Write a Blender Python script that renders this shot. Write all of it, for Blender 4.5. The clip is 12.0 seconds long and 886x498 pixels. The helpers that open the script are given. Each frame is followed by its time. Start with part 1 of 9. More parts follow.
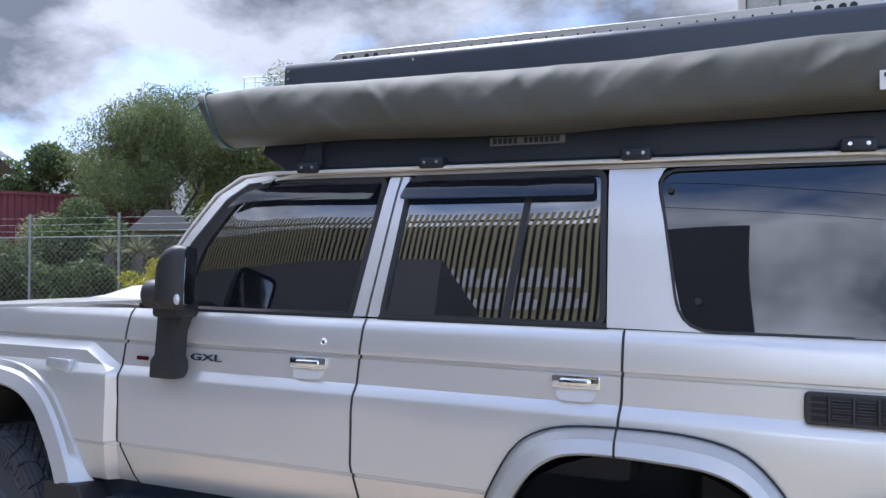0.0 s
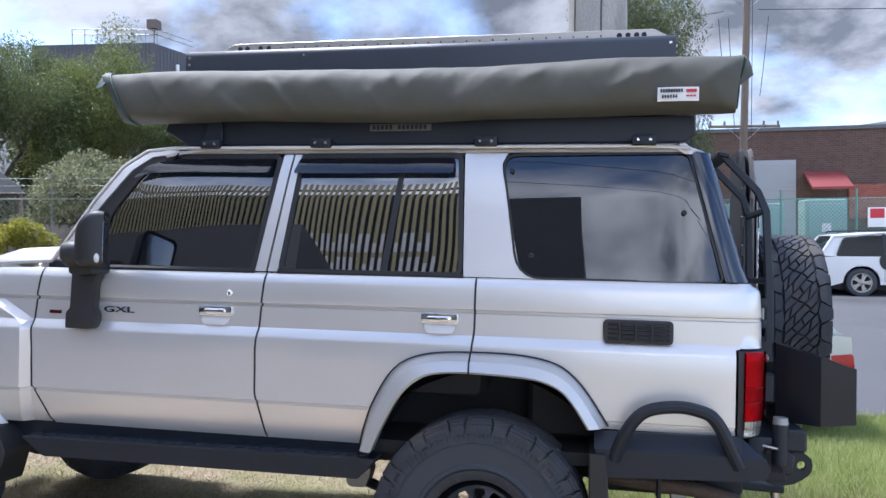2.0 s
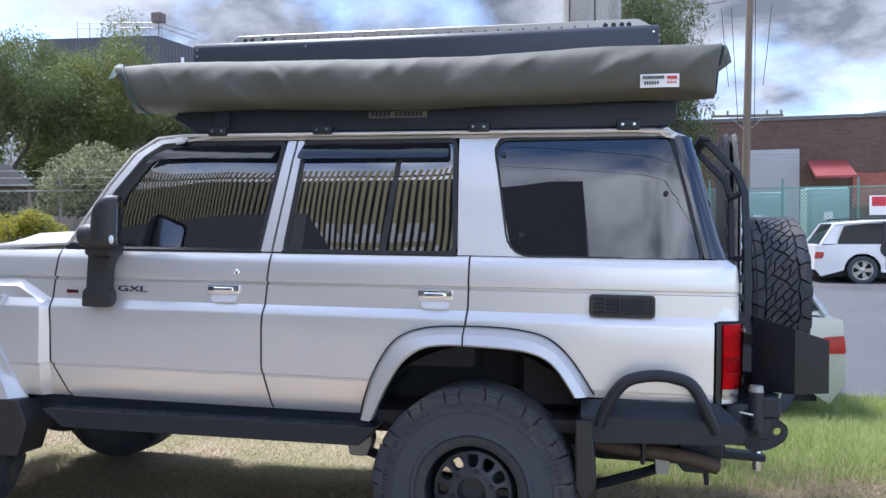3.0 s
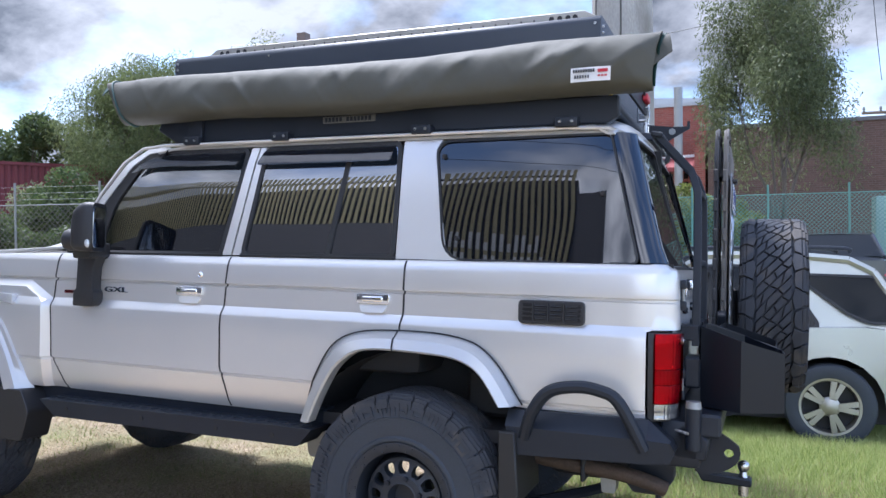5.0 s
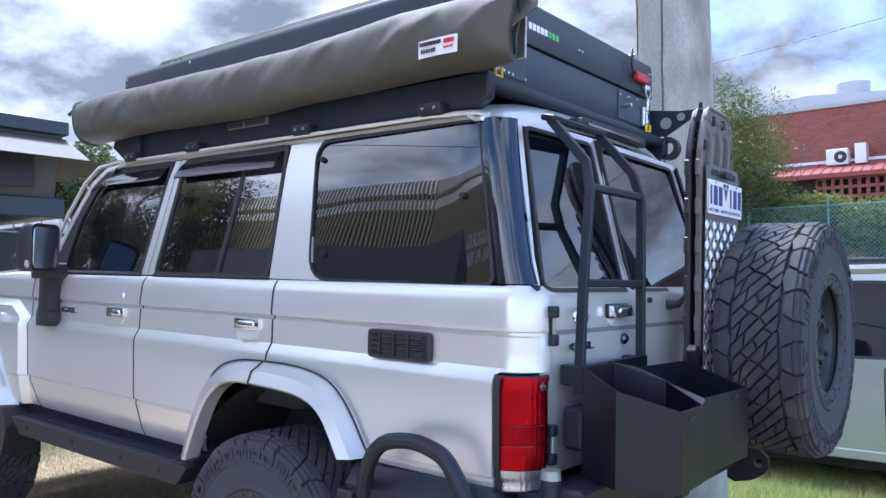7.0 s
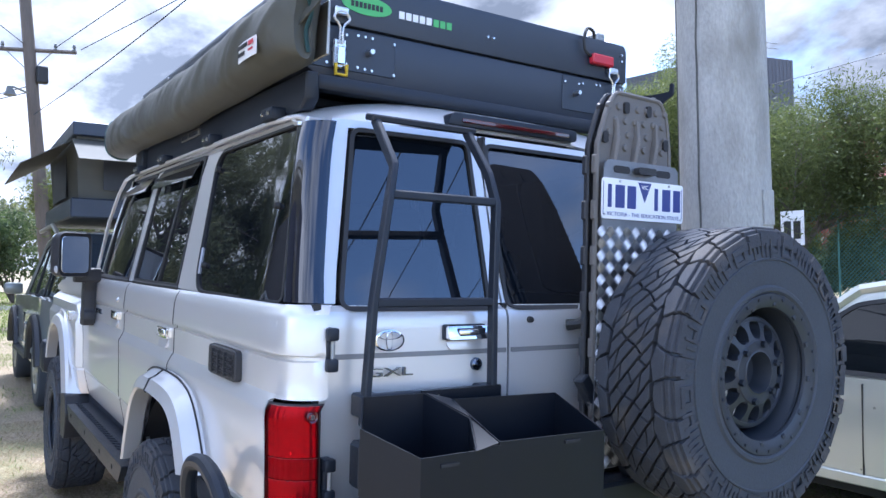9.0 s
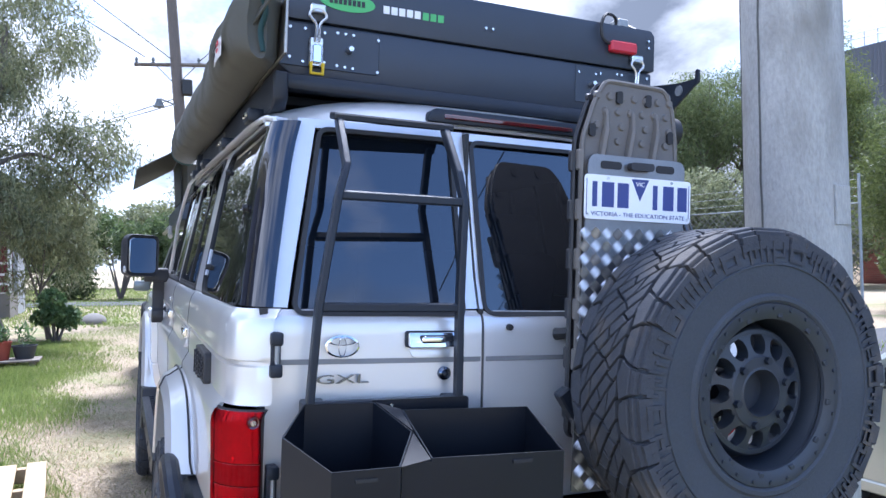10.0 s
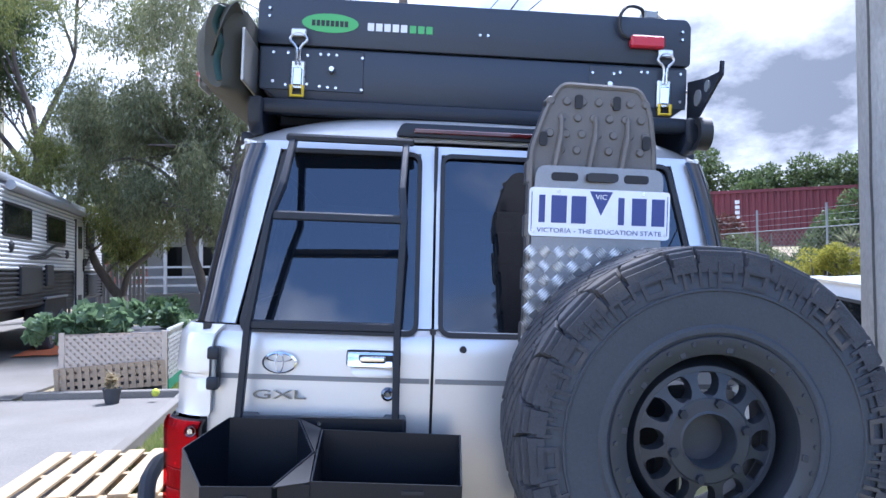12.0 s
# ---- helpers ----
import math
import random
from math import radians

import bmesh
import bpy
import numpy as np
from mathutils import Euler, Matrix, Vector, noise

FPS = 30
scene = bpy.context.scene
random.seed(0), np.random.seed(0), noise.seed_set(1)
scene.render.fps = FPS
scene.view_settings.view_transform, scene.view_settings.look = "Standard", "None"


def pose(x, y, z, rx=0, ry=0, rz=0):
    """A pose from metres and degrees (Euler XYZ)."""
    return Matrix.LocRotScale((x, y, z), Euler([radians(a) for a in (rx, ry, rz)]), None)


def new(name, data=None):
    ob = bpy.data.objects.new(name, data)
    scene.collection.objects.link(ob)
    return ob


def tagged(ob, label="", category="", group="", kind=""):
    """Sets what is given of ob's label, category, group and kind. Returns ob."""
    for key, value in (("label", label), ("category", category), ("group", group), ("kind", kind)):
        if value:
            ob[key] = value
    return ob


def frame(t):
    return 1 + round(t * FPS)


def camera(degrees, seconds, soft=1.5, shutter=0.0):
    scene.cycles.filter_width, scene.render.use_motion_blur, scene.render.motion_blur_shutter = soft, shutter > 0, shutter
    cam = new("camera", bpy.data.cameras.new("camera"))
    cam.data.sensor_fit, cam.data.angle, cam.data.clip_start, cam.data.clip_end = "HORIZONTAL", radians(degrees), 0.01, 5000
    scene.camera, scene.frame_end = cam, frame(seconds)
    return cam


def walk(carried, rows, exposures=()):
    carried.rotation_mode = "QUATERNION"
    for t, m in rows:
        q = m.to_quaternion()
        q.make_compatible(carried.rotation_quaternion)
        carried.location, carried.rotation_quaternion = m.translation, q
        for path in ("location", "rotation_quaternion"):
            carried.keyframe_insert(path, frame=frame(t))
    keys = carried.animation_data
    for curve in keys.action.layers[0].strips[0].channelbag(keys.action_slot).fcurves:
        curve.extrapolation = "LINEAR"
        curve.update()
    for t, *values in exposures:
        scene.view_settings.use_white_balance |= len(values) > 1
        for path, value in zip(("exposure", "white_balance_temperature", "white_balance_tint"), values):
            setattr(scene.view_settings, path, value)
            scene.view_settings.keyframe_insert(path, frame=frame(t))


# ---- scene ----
# The four-wheel drive leans a little on the sloping verge: all that belongs to it stands in its own axes
# (x to its rear, y to its right, z up; origin on the ground under the rear axle), and CAR turns those upright.
CAR = pose(0, 0, 0, -2.63, 1.14, 0)

cam = camera(60.3, 12.0)
ROWS = [
    (0.0, 0.341, -3.215, 1.446, 22.61, 3.68, -1.81),
    (0.5, 0.390, -3.367, 1.435, 18.80, 3.20, -1.82),
    (1.0, 0.411, -3.522, 1.431, 15.19, 2.73, -1.71),
    (1.5, 0.407, -3.674, 1.416, 12.45, 2.19, -1.64),
    (2.0, 0.412, -3.851, 1.403, 11.17, 1.42, -1.30),
    (2.5, 0.426, -4.016, 1.369, 10.90, 0.98, -1.09),
    (4.5, 1.042, -3.919, 1.343, 19.07, 0.80, -1.09),
    (5.0, 1.316, -3.717, 1.348, 22.47, 1.20, -1.32),
    (5.5, 1.536, -3.447, 1.363, 26.22, 1.47, -1.31),
    (6.0, 1.821, -3.195, 1.377, 30.44, 1.70, -1.16),
    (6.5, 2.023, -2.900, 1.375, 34.79, 1.85, -1.07),
    (8.5, 2.672, -1.796, 1.457, 52.05, 1.72, -1.33),
    (9.0, 2.852, -1.561, 1.479, 56.65, 1.24, -1.36),
    (9.5, 2.917, -1.328, 1.478, 61.74, 0.99, -1.53),
    (10.0, 2.985, -1.085, 1.499, 67.01, 1.03, -1.68),
    (10.5, 3.089, -0.878, 1.519, 72.05, 1.00, -1.86),
    (11.0, 3.086, -0.687, 1.526, 77.09, 0.85, -1.82),
    (11.5, 3.061, -0.493, 1.553, 81.60, 0.93, -1.88),
    (12.0, 3.118, -0.270, 1.566, 85.69, 0.73, -2.05),
]
walk(cam, [(t, CAR @ pose(x, y, z, 90 + pitch, roll, yaw)) for t, x, y, z, yaw, pitch, roll in ROWS],
     exposures=[(0.0, 1.10, 5500, 16), (2.5, 1.26, 5550, 16), (5.0, 1.39, 5500, 16), (8.5, 1.65, 5200, 16), (12.0, 1.66, 5200, 18)])

# ---- daylight: a bright, broken cloud cover over blue sky, the sun high and veiled behind the camera ----
SUN_UP, SUN_ROUND = 64.0, 305.0
SKY_BLUE, SKY_CLOUD = 0.15, 0.84


def make_world():
    world = bpy.data.worlds.new("cloudy_sky")
    scene.world = world
    world.use_nodes = True
    nt = world.node_tree
    n, l = nt.nodes, nt.links
    n.clear()
    out, back = n.new("ShaderNodeOutputWorld"), n.new("ShaderNodeBackground")
    sky = n.new("ShaderNodeTexSky")
    sky.sky_type, sky.sun_disc = "NISHITA", False
    sky.sun_elevation, sky.sun_rotation = radians(SUN_UP), radians(SUN_ROUND)
    sky.air_density, sky.dust_density, sky.ozone_density = 1.0, 0.6, 2.0
    tc, sep = n.new("ShaderNodeTexCoord"), n.new("ShaderNodeSeparateXYZ")
    l.new(tc.outputs["Generated"], sep.inputs[0])
    # flatten the dome, so that the clouds lie in a layer
    lift = n.new("ShaderNodeMath"); lift.operation = "ADD"; lift.inputs[1].default_value = 0.42
    top = n.new("ShaderNodeMath"); top.operation = "MAXIMUM"; top.inputs[1].default_value = 0.0
    l.new(sep.outputs["Z"], top.inputs[0]); l.new(top.outputs[0], lift.inputs[0])
    flat = n.new("ShaderNodeVectorMath"); flat.operation = "DIVIDE"
    comb = n.new("ShaderNodeCombineXYZ")
    for k in range(3):
        l.new(lift.outputs[0], comb.inputs[k])
    l.new(tc.outputs["Generated"], flat.inputs[0]); l.new(comb.outputs[0], flat.inputs[1])
    big, small = n.new("ShaderNodeTexNoise"), n.new("ShaderNodeTexNoise")
    for node, size, detail, rough in ((big, 1.5, 7.0, 0.52), (small, 3.4, 7.0, 0.58)):
        node.inputs["Scale"].default_value = size
        node.inputs["Detail"].default_value = detail
        node.inputs["Roughness"].default_value = rough
        node.inputs["Distortion"].default_value = 0.15
    shift = n.new("ShaderNodeVectorMath"); shift.operation = "ADD"; shift.inputs[1].default_value = (3.1, 1.7, 0.4)
    l.new(flat.outputs[0], shift.inputs[0])
    l.new(shift.outputs[0], big.inputs["Vector"]); l.new(shift.outputs[0], small.inputs["Vector"])
    cover, shade = n.new("ShaderNodeValToRGB"), n.new("ShaderNodeValToRGB")
    cover.color_ramp.elements[0].position, cover.color_ramp.elements[1].position = 0.37, 0.53
    # the cover thins out towards one side of the sky, behind the wagon's tail
    thin = n.new("ShaderNodeMath"); thin.operation = "MULTIPLY_ADD"; thin.inputs[1].default_value = -0.070
    east = n.new("ShaderNodeMath"); east.operation = "ADD"; east.inputs[1].default_value = 0.15
    l.new(sep.outputs["X"], east.inputs[0]); l.new(east.outputs[0], thin.inputs[0]); l.new(big.outputs["Fac"], thin.inputs[2])
    l.new(thin.outputs[0], cover.inputs[0])
    e = shade.color_ramp.elements
    e[0].position, e[0].color = 0.38, (0.27, 0.29, 0.32, 1)
    e[1].position, e[1].color = 0.62, (1.0, 1.0, 1.0, 1)
    l.new(small.outputs["Fac"], shade.inputs[0])
    blue = n.new("ShaderNodeVectorMath"); blue.operation = "SCALE"; blue.inputs["Scale"].default_value = SKY_BLUE
    l.new(sky.outputs[0], blue.inputs[0])
    grey = n.new("ShaderNodeVectorMath"); grey.operation = "SCALE"; grey.inputs["Scale"].default_value = SKY_CLOUD
    # clouds on the sun's side are seen from their shaded underside, those opposite are lit
    lit = n.new("ShaderNodeMath"); lit.operation = "MULTIPLY_ADD"; lit.inputs[1].default_value, lit.inputs[2].default_value = -0.6, 1.02
    slant = n.new("ShaderNodeMath"); slant.operation = "MULTIPLY_ADD"; slant.inputs[1].default_value = -0.32
    l.new(sep.outputs["X"], slant.inputs[0]); l.new(sep.outputs["Y"], slant.inputs[2])
    l.new(slant.outputs[0], lit.inputs[0])
    side = n.new("ShaderNodeVectorMath"); side.operation = "SCALE"
    l.new(shade.outputs[0], side.inputs[0]); l.new(lit.outputs[0], side.inputs["Scale"])
    l.new(side.outputs[0], grey.inputs[0])
    mix = n.new("ShaderNodeMix"); mix.data_type = "RGBA"
    l.new(cover.outputs[0], mix.inputs["Factor"])
    l.new(blue.outputs[0], mix.inputs["A"]); l.new(grey.outputs[0], mix.inputs["B"])
    l.new(mix.outputs["Result"], back.inputs["Color"])
    back.inputs["Strength"].default_value = 1.0
    l.new(back.outputs[0], out.inputs["Surface"])


make_world()
sun = new("sun", bpy.data.lights.new("sun", "SUN"))
sun.data.energy, sun.data.angle, sun.data.color = 3.0, radians(13.0), (1.0, 0.95, 0.88)
sun.matrix_world = pose(0, 0, 0, 90 - SUN_UP, 0, 180 - SUN_ROUND)
# ---- materials ----
def surface(name, color, rough=0.5, metal=0.0, vary=0.12, size=6.0, fine=90.0, bump=0.08, coat=0.0, tint=None, spec=0.5,
            patch=0.0, patch_color=(0.2, 0.18, 0.15), stretch=(1, 1, 1), flake=0.0, piece=0.0):
    """A procedural surface: a coarse and a fine variation of colour and gloss, fine relief, and patches of dirt or wear."""
    m = bpy.data.materials.new(name)
    m.use_nodes = True
    n, l = m.node_tree.nodes, m.node_tree.links
    b = n["Principled BSDF"]
    tc, mp = n.new("ShaderNodeTexCoord"), n.new("ShaderNodeMapping")
    mp.inputs["Scale"].default_value = stretch
    l.new(tc.outputs["Object"], mp.inputs["Vector"])

    def nz(scale, detail=5.0):
        t = n.new("ShaderNodeTexNoise")
        t.inputs["Scale"].default_value, t.inputs["Detail"].default_value = scale, detail
        l.new(mp.outputs[0], t.inputs["Vector"])
        return t
    a, f = nz(size), nz(fine, 3.0)
    mix = n.new("ShaderNodeMix"); mix.data_type = "FLOAT"; mix.inputs["Factor"].default_value = 0.45
    l.new(a.outputs["Fac"], mix.inputs["A"]); l.new(f.outputs["Fac"], mix.inputs["B"])
    ramp = n.new("ShaderNodeValToRGB")
    lo = tuple(max(0.0, c * (1 - vary)) for c in color)
    hi = tuple(min(1.0, c * (1 + vary)) for c in (tint or color))
    ramp.color_ramp.elements[0].position, ramp.color_ramp.elements[0].color = 0.3, (*lo, 1)
    ramp.color_ramp.elements[1].position, ramp.color_ramp.elements[1].color = 0.7, (*hi, 1)
    l.new(mix.outputs["Result"], ramp.inputs[0])
    col = ramp.outputs[0]
    if patch:
        p = nz(size * 0.45, 8.0)
        pr = n.new("ShaderNodeValToRGB")
        pr.color_ramp.elements[0].position, pr.color_ramp.elements[1].position = 0.62 - 0.25 * patch, 0.72 - 0.2 * patch
        l.new(p.outputs["Fac"], pr.inputs[0])
        pm = n.new("ShaderNodeMix"); pm.data_type = "RGBA"
        l.new(pr.outputs[0], pm.inputs["Factor"]); l.new(col, pm.inputs["A"])
        pm.inputs["B"].default_value = (*patch_color, 1)
        col = pm.outputs["Result"]
    if piece:
        oi = n.new("ShaderNodeObjectInfo")
        hs = n.new("ShaderNodeHueSaturation")
        mr = n.new("ShaderNodeMapRange")
        mr.inputs["To Min"].default_value, mr.inputs["To Max"].default_value = 1 - piece, 1 + piece
        l.new(oi.outputs["Random"], mr.inputs["Value"]); l.new(mr.outputs[0], hs.inputs["Value"])
        l.new(col, hs.inputs["Color"])
        col = hs.outputs[0]
    l.new(col, b.inputs["Base Color"])
    rr = n.new("ShaderNodeMapRange")
    rr.inputs["To Min"].default_value, rr.inputs["To Max"].default_value = max(0.02, rough - 0.07), min(1.0, rough + 0.07)
    l.new(a.outputs["Fac"], rr.inputs["Value"]); l.new(rr.outputs[0], b.inputs["Roughness"])
    b.inputs["Metallic"].default_value = metal
    b.inputs["Specular IOR Level"].default_value = spec
    b.inputs["Coat Weight"].default_value = coat
    b.inputs["Coat Roughness"].default_value = 0.04
    if bump:
        bp = n.new("ShaderNodeBump")
        bp.inputs["Strength"].default_value, bp.inputs["Distance"].default_value = bump, 0.01
        l.new((nz(flake, 2.0) if flake else f).outputs["Fac"], bp.inputs["Height"]); l.new(bp.outputs[0], b.inputs["Normal"])
    return m


def window_glass(name, tint, see, ior=1.85, rough=0.01, wave=0.0):
    """Tinted glass: a clear gloss over a dark film that lets a part of the light through."""
    m = bpy.data.materials.new(name)
    m.use_nodes = True
    n, l = m.node_tree.nodes, m.node_tree.links
    b, out = n["Principled BSDF"], n["Material Output"]
    b.inputs["Base Color"].default_value = (*tint, 1)
    b.inputs["Roughness"].default_value, b.inputs["IOR"].default_value = rough, ior
    clear, mix = n.new("ShaderNodeBsdfTransparent"), n.new("ShaderNodeMixShader")
    clear.inputs[0].default_value = (0.55, 0.6, 0.62, 1)
    mix.inputs[0].default_value = see
    if wave:
        tc, t, bp = n.new("ShaderNodeTexCoord"), n.new("ShaderNodeTexNoise"), n.new("ShaderNodeBump")
        t.inputs["Scale"].default_value, t.inputs["Detail"].default_value = 2.2, 0.0
        bp.inputs["Strength"].default_value, bp.inputs["Distance"].default_value = wave, 0.02
        l.new(tc.outputs["Object"], t.inputs["Vector"]); l.new(t.outputs["Fac"], bp.inputs["Height"]); l.new(bp.outputs[0], b.inputs["Normal"])
    l.new(b.outputs[0], mix.inputs[1]); l.new(clear.outputs[0], mix.inputs[2]); l.new(mix.outputs[0], out.inputs["Surface"])
    return m


PAINT = surface("silver_paint", (0.68, 0.67, 0.66), 0.34, 0.52, 0.03, 3.0, 900.0, 0.02, coat=0.6)
PAINT_DUSTY = surface("silver_flare_paint", (0.56, 0.555, 0.55), 0.38, 0.45, 0.05, 4.0, 900.0, 0.02, coat=0.5)
GROOVE_SHADE = surface("grey_belt_stripe", (0.22, 0.22, 0.225), 0.45, 0.2, 0.06, 6, 300, 0.03)
GLASS = window_glass("tinted_glass", (0.004, 0.005, 0.008), 0.10, 2.85, wave=0.10)
GLASS_QUARTER = window_glass("dark_quarter_glass", (0.004, 0.005, 0.008), 0.06, 1.88, wave=0.16)
GLASS_FRONT = window_glass("front_glass", (0.004, 0.005, 0.008), 0.24, 2.5, wave=0.10)
GLASS_REAR = window_glass("rear_glass", (0.004, 0.006, 0.010), 0.12, 2.05, wave=0.05)
CORNER_BLACK = window_glass("gloss_black_corner", (0.004, 0.006, 0.014), 0.0, 1.75)
CAR_GLASS = window_glass("car_glass", (0.006, 0.008, 0.010), 0.12, 1.33)
SHINGLE = surface("grey_shingle", (0.06, 0.06, 0.058), 0.95, 0, 0.2, 3, 30, 0.2, spec=0.1)
ROOF_TILE = surface("brown_roof_tiles", (0.12, 0.075, 0.06), 0.9, 0, 0.25, 2, 30, 0.2)
VISOR = window_glass("smoked_acrylic", (0.012, 0.014, 0.020), 0.30, 1.75)
RUBBER = surface("black_rubber", (0.018, 0.018, 0.019), 0.55, 0, 0.2, 8, 200, 0.05)
TYRE = surface("tyre_rubber", (0.040, 0.047, 0.060), 0.68, 0, 0.20, 5, 160, 0.16, patch=0.10, patch_color=(0.062, 0.064, 0.072))
TREAD = surface("dusty_tread_rubber", (0.042, 0.045, 0.054), 0.82, 0, 0.30, 16, 220, 0.25, patch=0.40, patch_color=(0.082, 0.074, 0.068))
PLASTIC = surface("black_textured_plastic", (0.022, 0.022, 0.025), 0.5, 0, 0.15, 6, 600, 0.12)
POWDER = surface("black_powder_coat", (0.013, 0.017, 0.026), 0.45, 0, 0.2, 5, 700, 0.10, spec=0.38)
BOX_BLACK = surface("gloss_black_sheet", (0.005, 0.007, 0.012), 0.36, 0, 0.2, 4, 500, 0.05, spec=0.35, patch=0.06, patch_color=(0.02, 0.02, 0.022))
BADGE = surface("bright_badge", (0.13, 0.15, 0.19), 0.16, 1.0, 0.05, 30, 200, 0.02)
RIM_BLACK = surface("satin_black_alloy", (0.024, 0.029, 0.039), 0.42, 0.0, 0.15, 8, 300, 0.05)
MIRROR = surface("tinted_mirror", (0.42, 0.46, 0.52), 0.02, 1.0, 0.01, 3, 50, 0.0)
CHROME = surface("chrome", (0.85, 0.85, 0.86), 0.06, 1.0, 0.02, 5, 100, 0.0)
STEEL = surface("bright_steel", (0.62, 0.62, 0.62), 0.28, 1.0, 0.08, 20, 300, 0.05)
ALLOY = surface("bare_aluminium", (0.43, 0.41, 0.37), 0.42, 0.9, 0.1, 6, 200, 0.05)
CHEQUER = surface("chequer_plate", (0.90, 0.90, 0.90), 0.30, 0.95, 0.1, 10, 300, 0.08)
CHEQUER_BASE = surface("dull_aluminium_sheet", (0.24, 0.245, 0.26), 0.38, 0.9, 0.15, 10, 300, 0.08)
RUST = surface("rusty_exhaust", (0.09, 0.065, 0.05), 0.7, 0.4, 0.35, 14, 120, 0.2)
CANVAS = surface("olive_grey_canvas", (0.070, 0.069, 0.055), 0.66, 0, 0.12, 4, 500, 0.16, patch=0.10, patch_color=(0.092, 0.088, 0.072))
PIPING = surface("dark_green_piping", (0.015, 0.05, 0.045), 0.6, 0, 0.15, 20, 300, 0.1)
TENT_SHELL = surface("black_tent_shell", (0.030, 0.038, 0.054), 0.42, 0, 0.12, 5, 800, 0.08)
LAMP_RED = surface("red_lens", (0.36, 0.001, 0.011), 0.05, 0, 0.35, 14, 60, 0.0, coat=1.0)
LENS_RED = window_glass("red_clear_lens", (0.02, 0.0, 0.0), 0.90, 1.55)
LENS_CLEAR = window_glass("clear_lamp_lens", (0.02, 0.02, 0.02), 0.90, 1.5)
for lens_mat, lens_tint in ((LENS_RED, (0.66, 0.014, 0.034, 1)), (LENS_CLEAR, (0.80, 0.82, 0.84, 1))):
    next(q for q in lens_mat.node_tree.nodes if q.type == "BSDF_TRANSPARENT").inputs[0].default_value = lens_tint
LAMP_BACK = surface("lamp_reflector", (0.80, 0.78, 0.76), 0.24, 0.75, 0.12, 14, 90, 0.0)
LAMP_BACK_DIM = surface("dull_lamp_reflector", (0.56, 0.55, 0.54), 0.3, 0.7, 0.2, 14, 90, 0.0)
LAMP_DARK = surface("dark_red_lens", (0.07, 0.004, 0.006), 0.10, 0, 0.1, 10, 80, 0.0, coat=1.0)
LAMP_CLEAR = surface("clear_lens", (0.55, 0.56, 0.58), 0.12, 0.3, 0.1, 12, 90, 0.0, coat=1.0)
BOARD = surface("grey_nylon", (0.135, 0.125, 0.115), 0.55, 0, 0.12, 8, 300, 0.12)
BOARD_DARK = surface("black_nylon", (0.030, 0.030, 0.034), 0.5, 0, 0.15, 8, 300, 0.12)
PLATE_WHITE = surface("plate_white", (0.80, 0.81, 0.82), 0.3, 0, 0.03, 8, 200, 0.02)
PLATE_BLUE = surface("plate_blue", (0.035, 0.05, 0.20), 0.35, 0, 0.05, 8, 200, 0.0)
WHITE_PRINT = surface("white_print", (0.78, 0.78, 0.78), 0.45, 0, 0.03, 8, 200, 0.0)
GREEN_PRINT = surface("green_print", (0.10, 0.42, 0.12), 0.45, 0, 0.06, 8, 200, 0.0)
BLACK_PRINT = surface("black_print", (0.02, 0.02, 0.02), 0.5, 0, 0.05, 8, 200, 0.0)
RED_PLASTIC = surface("red_plastic", (0.48, 0.02, 0.035), 0.4, 0, 0.1, 15, 200, 0.05)
YELLOW_PLASTIC = surface("yellow_plastic", (0.72, 0.50, 0.02), 0.45, 0, 0.1, 15, 200, 0.05)
BLACK_TRIM = surface("black_trim_plastic", (0.008, 0.008, 0.010), 0.45, 0, 0.15, 6, 500, 0.08, spec=0.35)
SEAT = surface("dark_seat_cloth", (0.03, 0.03, 0.033), 0.85, 0, 0.2, 8, 300, 0.15)
CABIN = surface("dark_cabin_trim", (0.02, 0.02, 0.022), 0.7, 0, 0.2, 5, 200, 0.05)
CONCRETE = surface("grey_concrete", (0.40, 0.39, 0.365), 0.9, 0, 0.24, 5.0, 85, 0.6, patch=0.42, patch_color=(0.22, 0.21, 0.185), stretch=(1, 1, 0.40), spec=0.25)
SLAB = surface("pale_concrete_slab", (0.195, 0.180, 0.158), 0.9, 0, 0.22, 1.2, 60, 0.3, patch=0.45, patch_color=(0.17, 0.155, 0.13))
ASPHALT = surface("asphalt", (0.085, 0.085, 0.088), 0.85, 0, 0.2, 0.5, 60, 0.3, patch=0.2, patch_color=(0.055, 0.055, 0.057))
TIMBER = surface("weathered_timber", (0.20, 0.17, 0.14), 0.85, 0, 0.3, 3, 60, 0.3, stretch=(1, 1, 0.15), piece=0.18)
POLE_WOOD = surface("pole_timber", (0.16, 0.13, 0.105), 0.85, 0, 0.25, 3, 50, 0.3, stretch=(1, 1, 0.1))
PINE = surface("pale_pine", (0.46, 0.34, 0.20), 0.75, 0, 0.2, 4, 60, 0.2, stretch=(0.2, 1, 1), piece=0.12)
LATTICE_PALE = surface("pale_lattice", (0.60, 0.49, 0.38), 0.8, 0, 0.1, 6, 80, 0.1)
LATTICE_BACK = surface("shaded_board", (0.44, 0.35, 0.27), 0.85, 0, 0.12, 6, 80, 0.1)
LATTICE_BROWN = surface("brown_lattice", (0.42, 0.31, 0.20), 0.8, 0, 0.2, 6, 80, 0.1)
WHITE_PAINT = surface("white_paint", (0.74, 0.74, 0.73), 0.35, 0, 0.05, 3, 100, 0.03, coat=0.4)
CLADDING = surface("caravan_cladding", (0.76, 0.76, 0.76), 0.35, 0, 0.04, 3, 100, 0.02)
